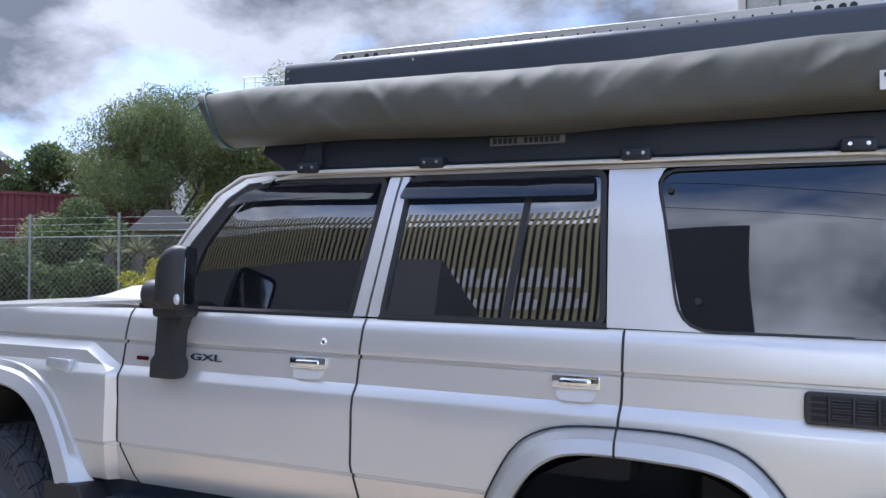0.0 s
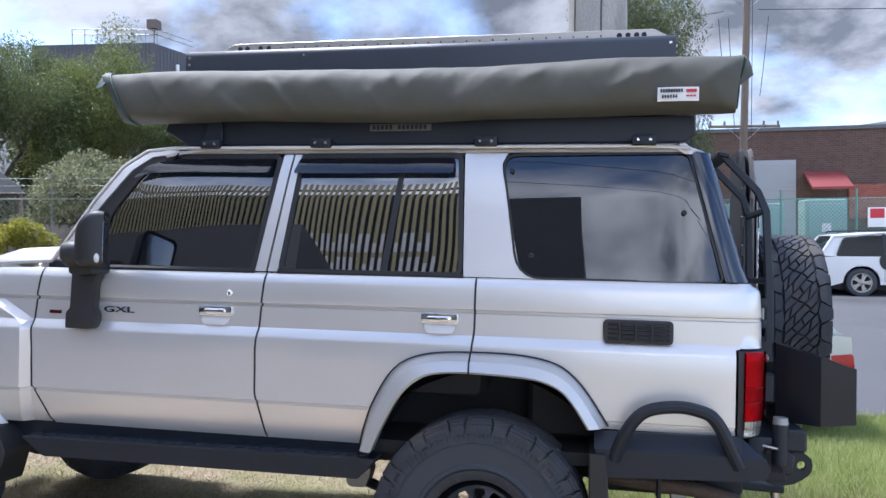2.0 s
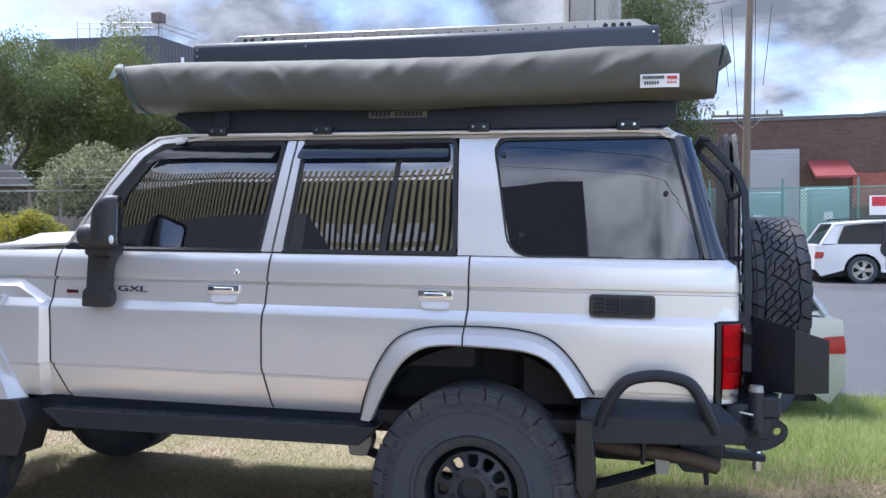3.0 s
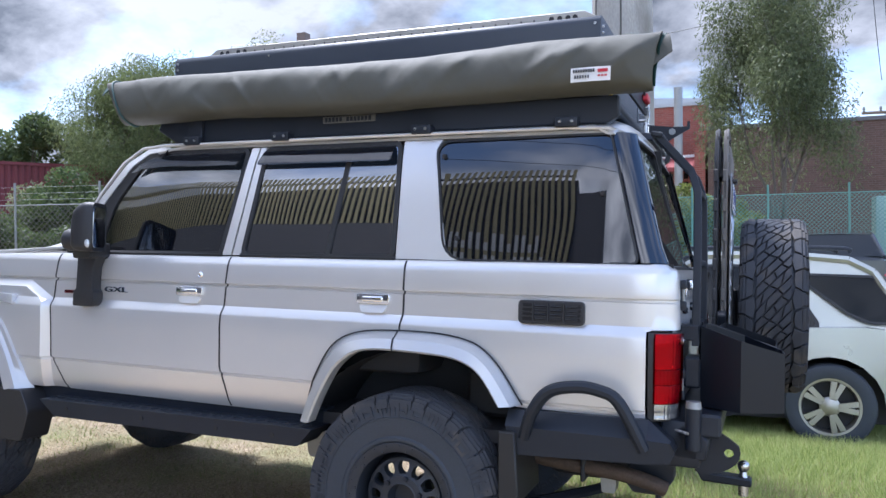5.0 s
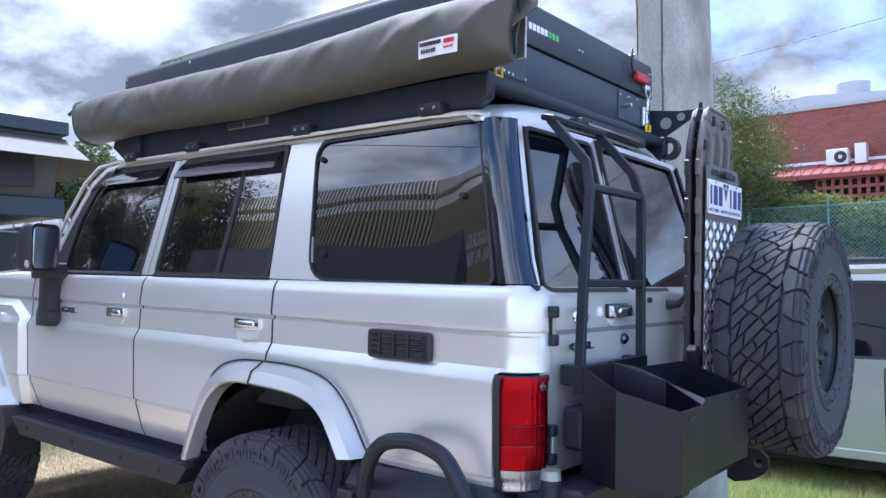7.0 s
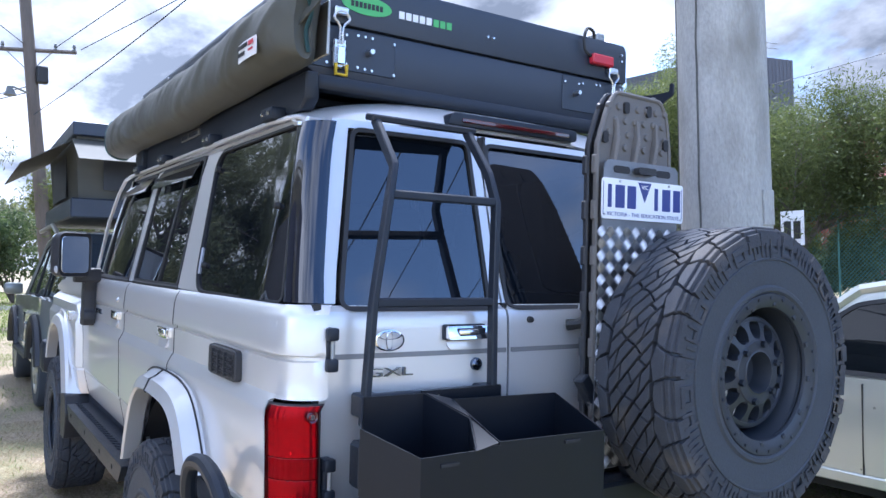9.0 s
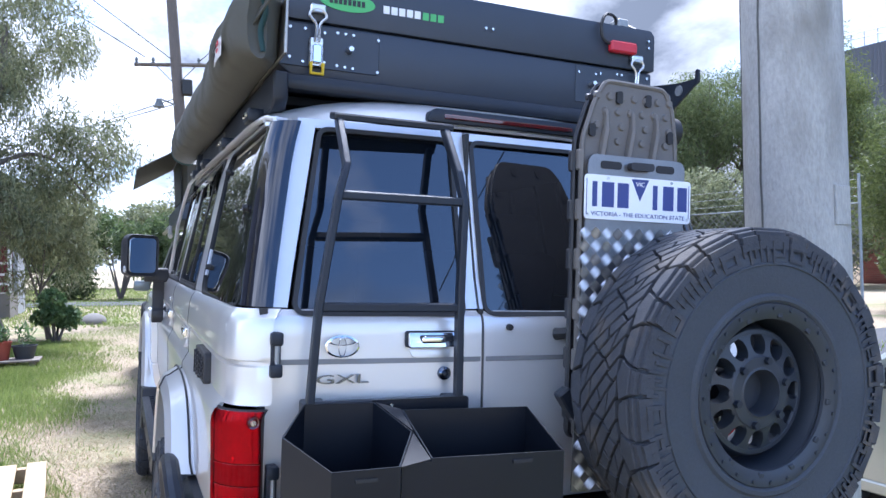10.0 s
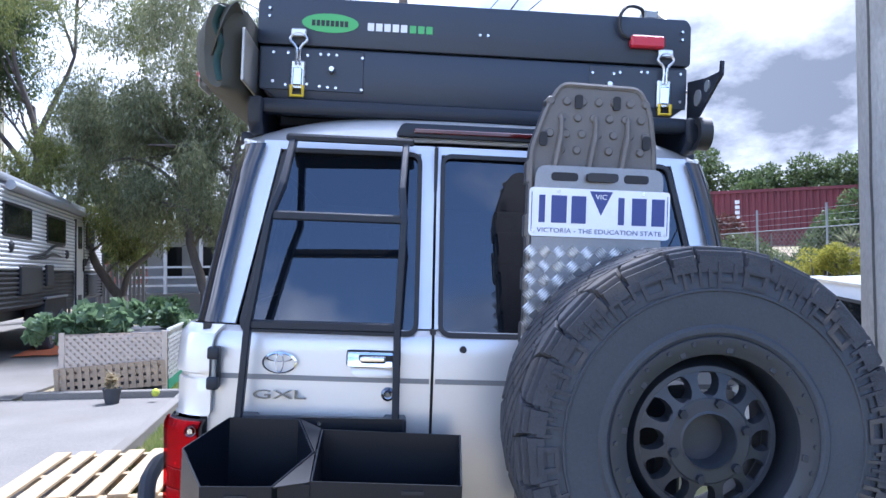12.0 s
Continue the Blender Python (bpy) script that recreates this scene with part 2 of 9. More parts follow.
CHARCOAL = surface("charcoal_panel", (0.022, 0.024, 0.028), 0.5, 0, 0.12, 3, 150, 0.05)
SUV_PAINT = surface("pale_silver_paint", (0.42, 0.44, 0.41), 0.30, 0.45, 0.03, 3, 900, 0.02, coat=0.9)
DARK_PAINT = surface("dark_blue_paint", (0.02, 0.025, 0.035), 0.25, 0.3, 0.1, 3, 900, 0.02, coat=0.9)
CAMPER_PAINT = surface("grey_green_paint", (0.21, 0.225, 0.215), 0.35, 0.3, 0.05, 3, 900, 0.02, coat=0.8)
SHEET_DARK = surface("dark_grey_sheeting", (0.105, 0.105, 0.115), 0.6, 0.1, 0.08, 0.3, 20, 0.05)
SHEET_PALE = surface("pale_sheeting", (0.36, 0.38, 0.40), 0.55, 0.2, 0.08, 0.4, 20, 0.05)
CONTAINER_RED = surface("container_red", (0.15, 0.028, 0.035), 0.6, 0, 0.18, 0.8, 20, 0.08, patch=0.15, patch_color=(0.10, 0.03, 0.03))
RED_ROOF = surface("red_roof_sheeting", (0.23, 0.045, 0.045), 0.6, 0, 0.12, 0.6, 20, 0.05)
ROLLER = surface("roller_door", (0.33, 0.35, 0.38), 0.5, 0.3, 0.08, 1, 40, 0.05)
BOX_GREEN = surface("pale_green_box", (0.28, 0.40, 0.37), 0.5, 0, 0.08, 1, 60, 0.03)
WIRE = surface("galvanised_wire", (0.30, 0.31, 0.31), 0.5, 0.6, 0.1, 3, 80, 0.02)
WIRE_DULL = surface("dull_wire", (0.15, 0.145, 0.13), 0.6, 0.3, 0.15, 3, 80, 0.02)
WIRE_GREEN = surface("green_mesh_wire", (0.12, 0.27, 0.23), 0.5, 0.1, 0.1, 3, 80, 0.02)
CABLE = surface("overhead_cable", (0.03, 0.03, 0.03), 0.6, 0, 0.1, 3, 80, 0.0)
SLAT = surface("mustard_slat", (0.44, 0.385, 0.20), 0.55, 0, 0.08, 1.0, 40, 0.03)
ORANGE_MAT = surface("orange_matting", (0.55, 0.15, 0.05), 0.9, 0, 0.2, 6, 120, 0.2)
GREEN_SHEET = surface("green_plastic", (0.03, 0.22, 0.13), 0.5, 0, 0.1, 6, 100, 0.05)
BROWN_POT = surface("brown_clay", (0.26, 0.13, 0.08), 0.7, 0, 0.15, 6, 60, 0.08)
TERRACOTTA = surface("red_pot", (0.36, 0.075, 0.045), 0.6, 0, 0.12, 6, 60, 0.05)
POT_DARK = surface("dark_pot", (0.05, 0.052, 0.058), 0.6, 0, 0.15, 6, 60, 0.05)
POT_GREY = surface("grey_pot", (0.16, 0.165, 0.155), 0.6, 0, 0.15, 6, 60, 0.05)
BARK = surface("grey_bark", (0.135, 0.115, 0.10), 0.9, 0, 0.3, 5, 50, 0.5, stretch=(1, 1, 0.3))


def leaf_material(name, dark, light):
    m = bpy.data.materials.new(name)
    m.use_nodes = True
    n, l = m.node_tree.nodes, m.node_tree.links
    b = n["Principled BSDF"]
    g, r, tc, t, mx = n.new("ShaderNodeNewGeometry"), n.new("ShaderNodeValToRGB"), n.new("ShaderNodeTexCoord"), n.new("ShaderNodeTexNoise"), n.new("ShaderNodeMix")
    t.inputs["Scale"].default_value, t.inputs["Detail"].default_value = 0.7, 3.0
    l.new(tc.outputs["Object"], t.inputs["Vector"])
    mx.data_type = "FLOAT"; mx.inputs["Factor"].default_value = 0.55
    l.new(t.outputs["Fac"], mx.inputs["A"]); l.new(g.outputs["Random Per Island"], mx.inputs["B"])
    r.color_ramp.elements[0].position, r.color_ramp.elements[0].color = 0.15, (*dark, 1)
    r.color_ramp.elements[1].position, r.color_ramp.elements[1].color = 0.85, (*light, 1)
    l.new(mx.outputs["Result"], r.inputs[0])
    l.new(r.outputs[0], b.inputs["Base Color"])
    b.inputs["Roughness"].default_value = 0.55
    tr, sh = n.new("ShaderNodeBsdfTranslucent"), n.new("ShaderNodeMixShader")
    l.new(r.outputs[0], tr.inputs[0])
    sh.inputs[0].default_value = 0.5
    l.new(b.outputs[0], sh.inputs[1]); l.new(tr.outputs[0], sh.inputs[2]); l.new(sh.outputs[0], n["Material Output"].inputs["Surface"])
    return m


LEAF_DARK = leaf_material("dark_green_leaves", (0.04, 0.07, 0.025), (0.14, 0.18, 0.065))
LEAF_GUM = leaf_material("grey_green_gum_leaves", (0.10, 0.115, 0.055), (0.31, 0.325, 0.18))
LEAF_OLIVE = leaf_material("olive_gum_leaves", (0.09, 0.11, 0.03), (0.27, 0.29, 0.09))
LEAF_GUM_DARK = leaf_material("dark_gum_leaves", (0.055, 0.075, 0.035), (0.19, 0.22, 0.10))
LEAF_HEDGE = leaf_material("hedge_leaves", (0.065, 0.092, 0.022), (0.24, 0.27, 0.08))
LEAF_CLIPPED = leaf_material("clipped_hedge_leaves", (0.045, 0.065, 0.018), (0.17, 0.20, 0.06))
LEAF_PEPPER = leaf_material("pepper_tree_leaves", (0.06, 0.085, 0.032), (0.21, 0.25, 0.10))
LEAF_YELLOW = leaf_material("yellow_flower_leaves", (0.16, 0.17, 0.03), (0.46, 0.42, 0.06))
LEAF_RED = leaf_material("reddish_leaves", (0.06, 0.02, 0.018), (0.13, 0.06, 0.04))
LEAF_BROAD = leaf_material("broad_blue_green_leaves", (0.07, 0.12, 0.06), (0.24, 0.33, 0.17))
LEAF_POT = leaf_material("fresh_plant_leaves", (0.055, 0.11, 0.04), (0.20, 0.29, 0.12))
STRAW = leaf_material("dry_straw", (0.26, 0.205, 0.12), (0.54, 0.445, 0.27))
GRASS = leaf_material("grass_blades", (0.10, 0.16, 0.03), (0.34, 0.40, 0.12))
GRASS_LUSH = leaf_material("lush_grass_blades", (0.18, 0.26, 0.05), (0.58, 0.62, 0.26))


def ground_material():
    m = bpy.data.materials.new("verge_ground")
    m.use_nodes = True
    n, l = m.node_tree.nodes, m.node_tree.links
    b = n["Principled BSDF"]
    tc = n.new("ShaderNodeTexCoord")

    def nz(scale, detail=6.0, rough=0.6):
        t = n.new("ShaderNodeTexNoise")
        t.inputs["Scale"].default_value, t.inputs["Detail"].default_value, t.inputs["Roughness"].default_value = scale, detail, rough
        l.new(tc.outputs["Object"], t.inputs["Vector"])
        return t

    def ramp(src, p0, c0, p1, c1):
        r = n.new("ShaderNodeValToRGB")
        r.color_ramp.elements[0].position, r.color_ramp.elements[0].color = p0, (*c0, 1)
        r.color_ramp.elements[1].position, r.color_ramp.elements[1].color = p1, (*c1, 1)
        l.new(src, r.inputs[0])
        return r
    grit = ramp(nz(55, 4).outputs["Fac"], 0.34, (0.17, 0.13, 0.085), 0.66, (0.52, 0.42, 0.28))
    grass = ramp(nz(38, 5).outputs["Fac"], 0.3, (0.11, 0.135, 0.045), 0.7, (0.36, 0.34, 0.16))
    where = ramp(nz(0.55, 7, 0.65).outputs["Fac"], 0.49, (0, 0, 0), 0.64, (1, 1, 1))
    mx = n.new("ShaderNodeMix"); mx.data_type = "RGBA"
    l.new(where.outputs[0], mx.inputs["Factor"]); l.new(grit.outputs[0], mx.inputs["A"]); l.new(grass.outputs[0], mx.inputs["B"])
    l.new(mx.outputs["Result"], b.inputs["Base Color"])
    b.inputs["Roughness"].default_value = 0.95
    bp = n.new("ShaderNodeBump"); bp.inputs["Strength"].default_value, bp.inputs["Distance"].default_value = 0.6, 0.02
    l.new(nz(70, 4).outputs["Fac"], bp.inputs["Height"]); l.new(bp.outputs[0], b.inputs["Normal"])
    return m


GROUND = ground_material()


def brick_material(name, brick, mortar, scale=1.0):
    m = bpy.data.materials.new(name)
    m.use_nodes = True
    n, l = m.node_tree.nodes, m.node_tree.links
    b = n["Principled BSDF"]
    tc, t, mp = n.new("ShaderNodeTexCoord"), n.new("ShaderNodeTexBrick"), n.new("ShaderNodeMapping")
    mp.inputs["Rotation"].default_value = (radians(90), 0, 0)
    l.new(tc.outputs["Object"], mp.inputs[0]); l.new(mp.outputs[0], t.inputs["Vector"])
    t.inputs["Scale"].default_value = 1.0
    t.inputs["Brick Width"].default_value, t.inputs["Row Height"].default_value, t.inputs["Mortar Size"].default_value = 0.24, 0.086, 0.006
    t.inputs["Color1"].default_value = (*brick, 1)
    t.inputs["Color2"].default_value = (*[c * 0.72 for c in brick], 1)
    t.inputs["Mortar"].default_value = (*mortar, 1)
    nz, mx = n.new("ShaderNodeTexNoise"), n.new("ShaderNodeMix")
    nz.inputs["Scale"].default_value, nz.inputs["Detail"].default_value = 0.4, 6
    l.new(tc.outputs["Object"], nz.inputs["Vector"])
    mx.data_type, mx.blend_type = "RGBA", "MULTIPLY"
    mx.inputs["Factor"].default_value = 0.35
    l.new(t.outputs["Color"], mx.inputs["A"]); l.new(nz.outputs["Fac"], mx.inputs["B"])
    l.new(mx.outputs["Result"], b.inputs["Base Color"])
    b.inputs["Roughness"].default_value = 0.85
    return m


BRICK_BROWN = brick_material("brown_brick", (0.125, 0.075, 0.062), (0.16, 0.13, 0.115))
BRICK_RED = brick_material("red_brick", (0.33, 0.095, 0.07), (0.30, 0.2, 0.17))
# ---- builders ----
def finish(bm, sharp=35.0):
    bmesh.ops.recalc_face_normals(bm, faces=bm.faces)
    lim = radians(sharp)
    for f in bm.faces:
        f.smooth = True
    for e in bm.edges:
        if len(e.link_faces) == 2 and e.calc_face_angle(0.0) > lim:
            e.smooth = False


def part(name, bm, material, parent=None, label="", sharp=35.0, m=None, normals=True):
    """One mesh object, under a thing or a part where a parent is given."""
    if normals:
        finish(bm, sharp)
    me = bpy.data.meshes.new(name)
    bm.to_mesh(me)
    bm.free()
    me.materials.append(material)
    ob = new(name, me)
    if parent is not None:
        ob.parent = parent
    if m is not None:
        ob.matrix_basis = m
    if label:
        ob["label"] = label
    return ob


def again(ob, m, parent=None):
    """Another object on the mesh of ob."""
    o = new(ob.name.split(".")[0], ob.data)
    o.parent = parent if parent is not None else ob.parent
    o.matrix_basis = m
    if "label" in ob:
        o["label"] = ob["label"]
    return o


def thing(name, label, category, group="", m=None, kind=""):
    ob = new(name)
    ob.empty_display_size = 0.1
    if m is not None:
        ob.matrix_basis = m
    return tagged(ob, label, category, group, kind)


def bmn():
    return bmesh.new()


def box(bm, x0, x1, y0, y1, z0, z1, bevel=0.0, seg=1):
    q = bmesh.ops.create_cube(bm, size=1.0, matrix=Matrix.LocRotScale(((x0 + x1) / 2, (y0 + y1) / 2, (z0 + z1) / 2), None, (abs(x1 - x0), abs(y1 - y0), abs(z1 - z0))))
    if bevel:
        es = {e for v in q["verts"] for e in v.link_edges}
        bmesh.ops.bevel(bm, geom=list(es), offset=bevel, segments=seg, affect="EDGES", profile=0.5)
    return bm


def obox(bm, m, sx, sy, sz, bevel=0.0, seg=1):
    """A box of that size about the pose m."""
    q = bmesh.ops.create_cube(bm, size=1.0, matrix=m @ Matrix.Diagonal((sx, sy, sz, 1)))
    if bevel:
        es = {e for v in q["verts"] for e in v.link_edges}
        bmesh.ops.bevel(bm, geom=list(es), offset=bevel, segments=seg, affect="EDGES", profile=0.5)
    return bm


def prism(bm, outline, axis, a, b, bevel=0.0, seg=1):
    """An outline in the two other axes (in the order x, y, z), drawn out along axis from a to b."""
    def put(u, v, w):
        return {"x": (w, u, v), "y": (u, w, v), "z": (u, v, w)}[axis]
    f0 = [bm.verts.new(put(u, v, a)) for u, v in outline]
    f1 = [bm.verts.new(put(u, v, b)) for u, v in outline]
    k = len(outline)
    faces = [bm.faces.new(f0), bm.faces.new(f1[::-1])]
    for i in range(k):
        faces.append(bm.faces.new((f0[i], f1[i], f1[(i + 1) % k], f0[(i + 1) % k])))
    bmesh.ops.recalc_face_normals(bm, faces=faces)
    if bevel:
        es = {e for f in faces for e in f.edges}
        bmesh.ops.bevel(bm, geom=list(es), offset=bevel, segments=seg, affect="EDGES", profile=0.5, clamp_overlap=True)
    return bm


def rod(bm, p, q, r0, r1=None, n=10, caps=True):
    p, q = Vector(p), Vector(q)
    r1 = r0 if r1 is None else r1
    turn = (q - p).to_track_quat("Z", "Y").to_matrix()
    rings = []
    for c, r in ((p, r0), (q, r1)):
        rings.append([bm.verts.new(c + turn @ Vector((r * math.cos(2 * math.pi * i / n), r * math.sin(2 * math.pi * i / n), 0))) for i in range(n)])
    for i in range(n):
        bm.faces.new((rings[0][i], rings[0][(i + 1) % n], rings[1][(i + 1) % n], rings[1][i]))
    if caps:
        bm.faces.new(rings[0][::-1]); bm.faces.new(rings[1])
    return bm


def smooth_path(pts, k=4):
    pts = [Vector(p) for p in pts]
    out = []
    for i in range(len(pts) - 1):
        a, b, c, d = pts[max(i - 1, 0)], pts[i], pts[i + 1], pts[min(i + 2, len(pts) - 1)]
        for j in range(k):
            t = j / k
            out.append(0.5 * (2 * b + (c - a) * t + (2 * a - 5 * b + 4 * c - d) * t * t + (3 * b - a - 3 * c + d) * t ** 3))
    out.append(pts[-1])
    return out


def tube(bm, pts, r, n=8, flat=1.0):
    """A tube along points, of one radius or one radius a point."""
    pts = [Vector(p) for p in pts]
    rs = r if isinstance(r, (list, tuple)) else [r] * len(pts)
    ref = Vector((0, 0, 1))
    d0 = (pts[1] - pts[0]).normalized()
    if abs(d0.dot(ref)) > 0.9:
        ref = Vector((0, 1, 0))
    rings = []
    for i, p in enumerate(pts):
        d = (pts[min(i + 1, len(pts) - 1)] - pts[max(i - 1, 0)]).normalized()
        s = d.cross(ref)
        s = s.normalized() if s.length > 1e-4 else Vector((1, 0, 0))
        u = s.cross(d).normalized()
        ref = u
        rings.append([bm.verts.new(p + rs[i] * (math.cos(2 * math.pi * j / n) * s + flat * math.sin(2 * math.pi * j / n) * u)) for j in range(n)])
    for a, b in zip(rings, rings[1:]):
        for j in range(n):
            bm.faces.new((a[j], a[(j + 1) % n], b[(j + 1) % n], b[j]))
    bm.faces.new(rings[0][::-1]); bm.faces.new(rings[-1])
    return bm


def lathe(bm, profile, n=48, axis="y", m=None, closed=False):
    """A profile of (radius, height) turned about an axis."""
    rings = []
    for r, h in profile:
        ring = []
        for i in range(n):
            a = 2 * math.pi * i / n
            c, s = r * math.cos(a), r * math.sin(a)
            p = Vector({"x": (h, c, s), "y": (c, h, s), "z": (c, s, h)}[axis])
            ring.append(bm.verts.new(m @ p if m else p))
        rings.append(ring)
    pairs = list(zip(rings, rings[1:])) + ([(rings[-1], rings[0])] if closed else [])
    for a, b in pairs:
        for i in range(n):
            bm.faces.new((a[i], a[(i + 1) % n], b[(i + 1) % n], b[i]))
    return bm


def sheet(bm, f, us, vs):
    """A grid of quads: f(u, v) gives the place."""
    g = [[bm.verts.new(f(u, v)) for v in vs] for u in us]
    for i in range(len(us) - 1):
        for j in range(len(vs) - 1):
            bm.faces.new((g[i][j], g[i + 1][j], g[i + 1][j + 1], g[i][j + 1]))
    return bm


def span(a, b, n):
    return [a + (b - a) * i / n for i in range(n + 1)]


def thicken(bm, d):
    """Gives a sheet a thickness, along its normals."""
    bmesh.ops.recalc_face_normals(bm, faces=bm.faces)
    bmesh.ops.solidify(bm, geom=list(bm.faces), thickness=d)
    return bm


def panel(outline, yfun, xs=(), zs=(), thick=0.012, side=-1, cuts=()):
    """A body panel: an outline in x and z, cut at the levels given, bent to y = side * yfun(x, z) and thickened inwards."""
    bm = bmesh.new()
    vs = [bm.verts.new((x, 0, z)) for x, z in outline]
    bm.faces.new(vs)
    for lev in zs:
        bmesh.ops.bisect_plane(bm, geom=bm.verts[:] + bm.edges[:] + bm.faces[:], dist=1e-5, plane_co=(0, 0, lev), plane_no=(0, 0, 1))
    for lev in xs:
        bmesh.ops.bisect_plane(bm, geom=bm.verts[:] + bm.edges[:] + bm.faces[:], dist=1e-5, plane_co=(lev, 0, 0), plane_no=(1, 0, 0))
    for (cx, cz), (nx, nz) in cuts:
        bmesh.ops.bisect_plane(bm, geom=bm.verts[:] + bm.edges[:] + bm.faces[:], dist=1e-5, plane_co=(cx, 0, cz), plane_no=(nx, 0, nz))
    bmesh.ops.triangulate(bm, faces=[f for f in bm.faces if len(f.verts) > 4])
    for v in bm.verts:
        v.co.y = yfun(v.co.x, v.co.z)
    bmesh.ops.recalc_face_normals(bm, faces=bm.faces)
    if sum(f.normal.y for f in bm.faces) < 0:
        bmesh.ops.reverse_faces(bm, faces=bm.faces)
    # now the normals look outwards (+y before mirroring): draw the rim inwards
    q = bmesh.ops.extrude_face_region(bm, geom=bm.faces[:])
    for v in [g for g in q["geom"] if isinstance(g, bmesh.types.BMVert)]:
        v.co.y -= thick
    if side < 0:
        for v in bm.verts:
            v.co.y = -v.co.y
    return bm


def rounded(pts, r=0.03, k=4):
    """An outline with its corners rounded; r may be one radius or one a corner."""
    out = []
    n = len(pts)
    rs = r if isinstance(r, (list, tuple)) else [r] * n
    for i in range(n):
        p, a, b = Vector(pts[i]), Vector(pts[i - 1]), Vector(pts[(i + 1) % n])
        if rs[i] <= 0:
            out.append(tuple(p)); continue
        da, db = (a - p), (b - p)
        ra, rb = min(rs[i], da.length * 0.45), min(rs[i], db.length * 0.45)
        s, e = p + da.normalized() * ra, p + db.normalized() * rb
        for j in range(k + 1):
            t = j / k
            out.append(tuple((1 - t) ** 2 * s + 2 * t * (1 - t) * p + t * t * e))
    return out


def bars(bm, x0, z0, w, h, y, count, seed=0, t=0.003, gap=0.25, fill=1.0):
    """Plain upright bars that stand for writing that is not spelt out; they lie in the x-z plane at y."""
    step = w / count
    for i in range(count):
        box(bm, x0 + i * step, x0 + (i + 1 - gap) * step, y, y + t, z0, z0 + h * fill)
    return bm


def lettering(name, text, size, material, m, parent, label="", depth=0.0015, width=None):
    """Raised letters in Blender's own font, as a mesh."""
    cu = bpy.data.curves.new(name, "FONT")
    cu.body, cu.size, cu.extrude, cu.align_x, cu.align_y = text, size, depth, "CENTER", "CENTER"
    cu.resolution_u = 3
    tmp = bpy.data.objects.new(name + "_curve", cu)
    scene.collection.objects.link(tmp)
    me = bpy.data.meshes.new_from_object(tmp.evaluated_get(bpy.context.evaluated_depsgraph_get()))
    bpy.data.objects.remove(tmp)
    bpy.data.curves.remove(cu)
    xs = [v.co.x for v in me.vertices]
    if width:
        k = width / (max(xs) - min(xs))
        for v in me.vertices:
            v.co.x *= k
    me.materials.clear()
    me.materials.append(material)
    ob = new(name, me)
    ob.parent, ob.matrix_basis = parent, m
    if label:
        ob["label"] = label
    return ob
# ---- the four-wheel drive ----
def table(pairs):
    def f(v):
        if v <= pairs[0][0]:
            return pairs[0][1]
        for (a, p), (b, q) in zip(pairs, pairs[1:]):
            if v <= b:
                return p + (q - p) * (v - a) / (b - a)
        return pairs[-1][1]
    return f


SIDE = table([(0.66, 0.800), (0.70, 0.822), (0.816, 0.841), (0.820, 0.836), (0.826, 0.836), (0.832, 0.8465), (1.00, 0.850), (1.088, 0.8535), (1.10, 0.851),
              (1.135, 0.832), (1.222, 0.8325), (1.226, 0.8215), (1.235, 0.8215), (1.240, 0.8380), (1.25, 0.8392), (1.32, 0.8345), (1.345, 0.828), (1.362, 0.816), (1.37, 0.806)])
SIDE_Z = (0.70, 0.76, 0.816, 0.820, 0.826, 0.832, 0.92, 1.00, 1.088, 1.10, 1.135, 1.18, 1.222, 1.226, 1.235, 1.240, 1.25, 1.32, 1.345, 1.362)


def lower_y(x, z):
    y = SIDE(z)
    if x < -2.03:
        # the wing swells out below a crease that climbs from the door's edge and then runs level
        edge = 1.128 + 0.092 * min(1.0, max(0.0, (-2.05 - x) / 0.16))
        y += 0.036 * min(1.0, max(0.0, (edge - z) / 0.032)) * min(1.0, max(0.0, (-2.05 - x) / 0.03))
    if x > 0.86:
        y -= 0.9 * (x - 0.86) ** 2
    return y


def upper_y(x, z):
    y = 0.811 - 0.19 * (z - 1.37) - 0.012 * max(0.0, (z - 1.75) / 0.15) ** 2
    if x > 0.70:
        y -= 0.55 * (x - 0.70) ** 2
    if x < -1.2:
        y -= 0.06 * (x + 1.2) ** 2
    return y


def rear_x(z):
    return table([(0.78, 1.036), (0.90, 1.046), (1.13, 1.049), (1.24, 1.0475), (1.335, 1.043), (1.352, 1.034), (1.365, 1.012), (1.40, 0.992), (1.90, 0.866), (1.97, 0.83)])(z)


def grow(pts, d):
    """An outline moved outwards by d."""
    n = len(pts)
    area = sum(pts[i - 1][0] * pts[i][1] - pts[i][0] * pts[i - 1][1] for i in range(n))
    s = 1 if area > 0 else -1
    out = []
    for i in range(n):
        p, a, b = Vector(pts[i]), Vector(pts[i - 1]), Vector(pts[(i + 1) % n])
        u, v = (p - a), (b - p)
        u = u.normalized() if u.length > 1e-6 else v.normalized()
        v = v.normalized() if v.length > 1e-6 else u
        nu, nv = Vector((u.y, -u.x)) * s, Vector((v.y, -v.x)) * s
        w = nu + nv
        w = w / max(0.5, w.length_squared / 2)
        out.append(tuple(p + w * d))
    return out


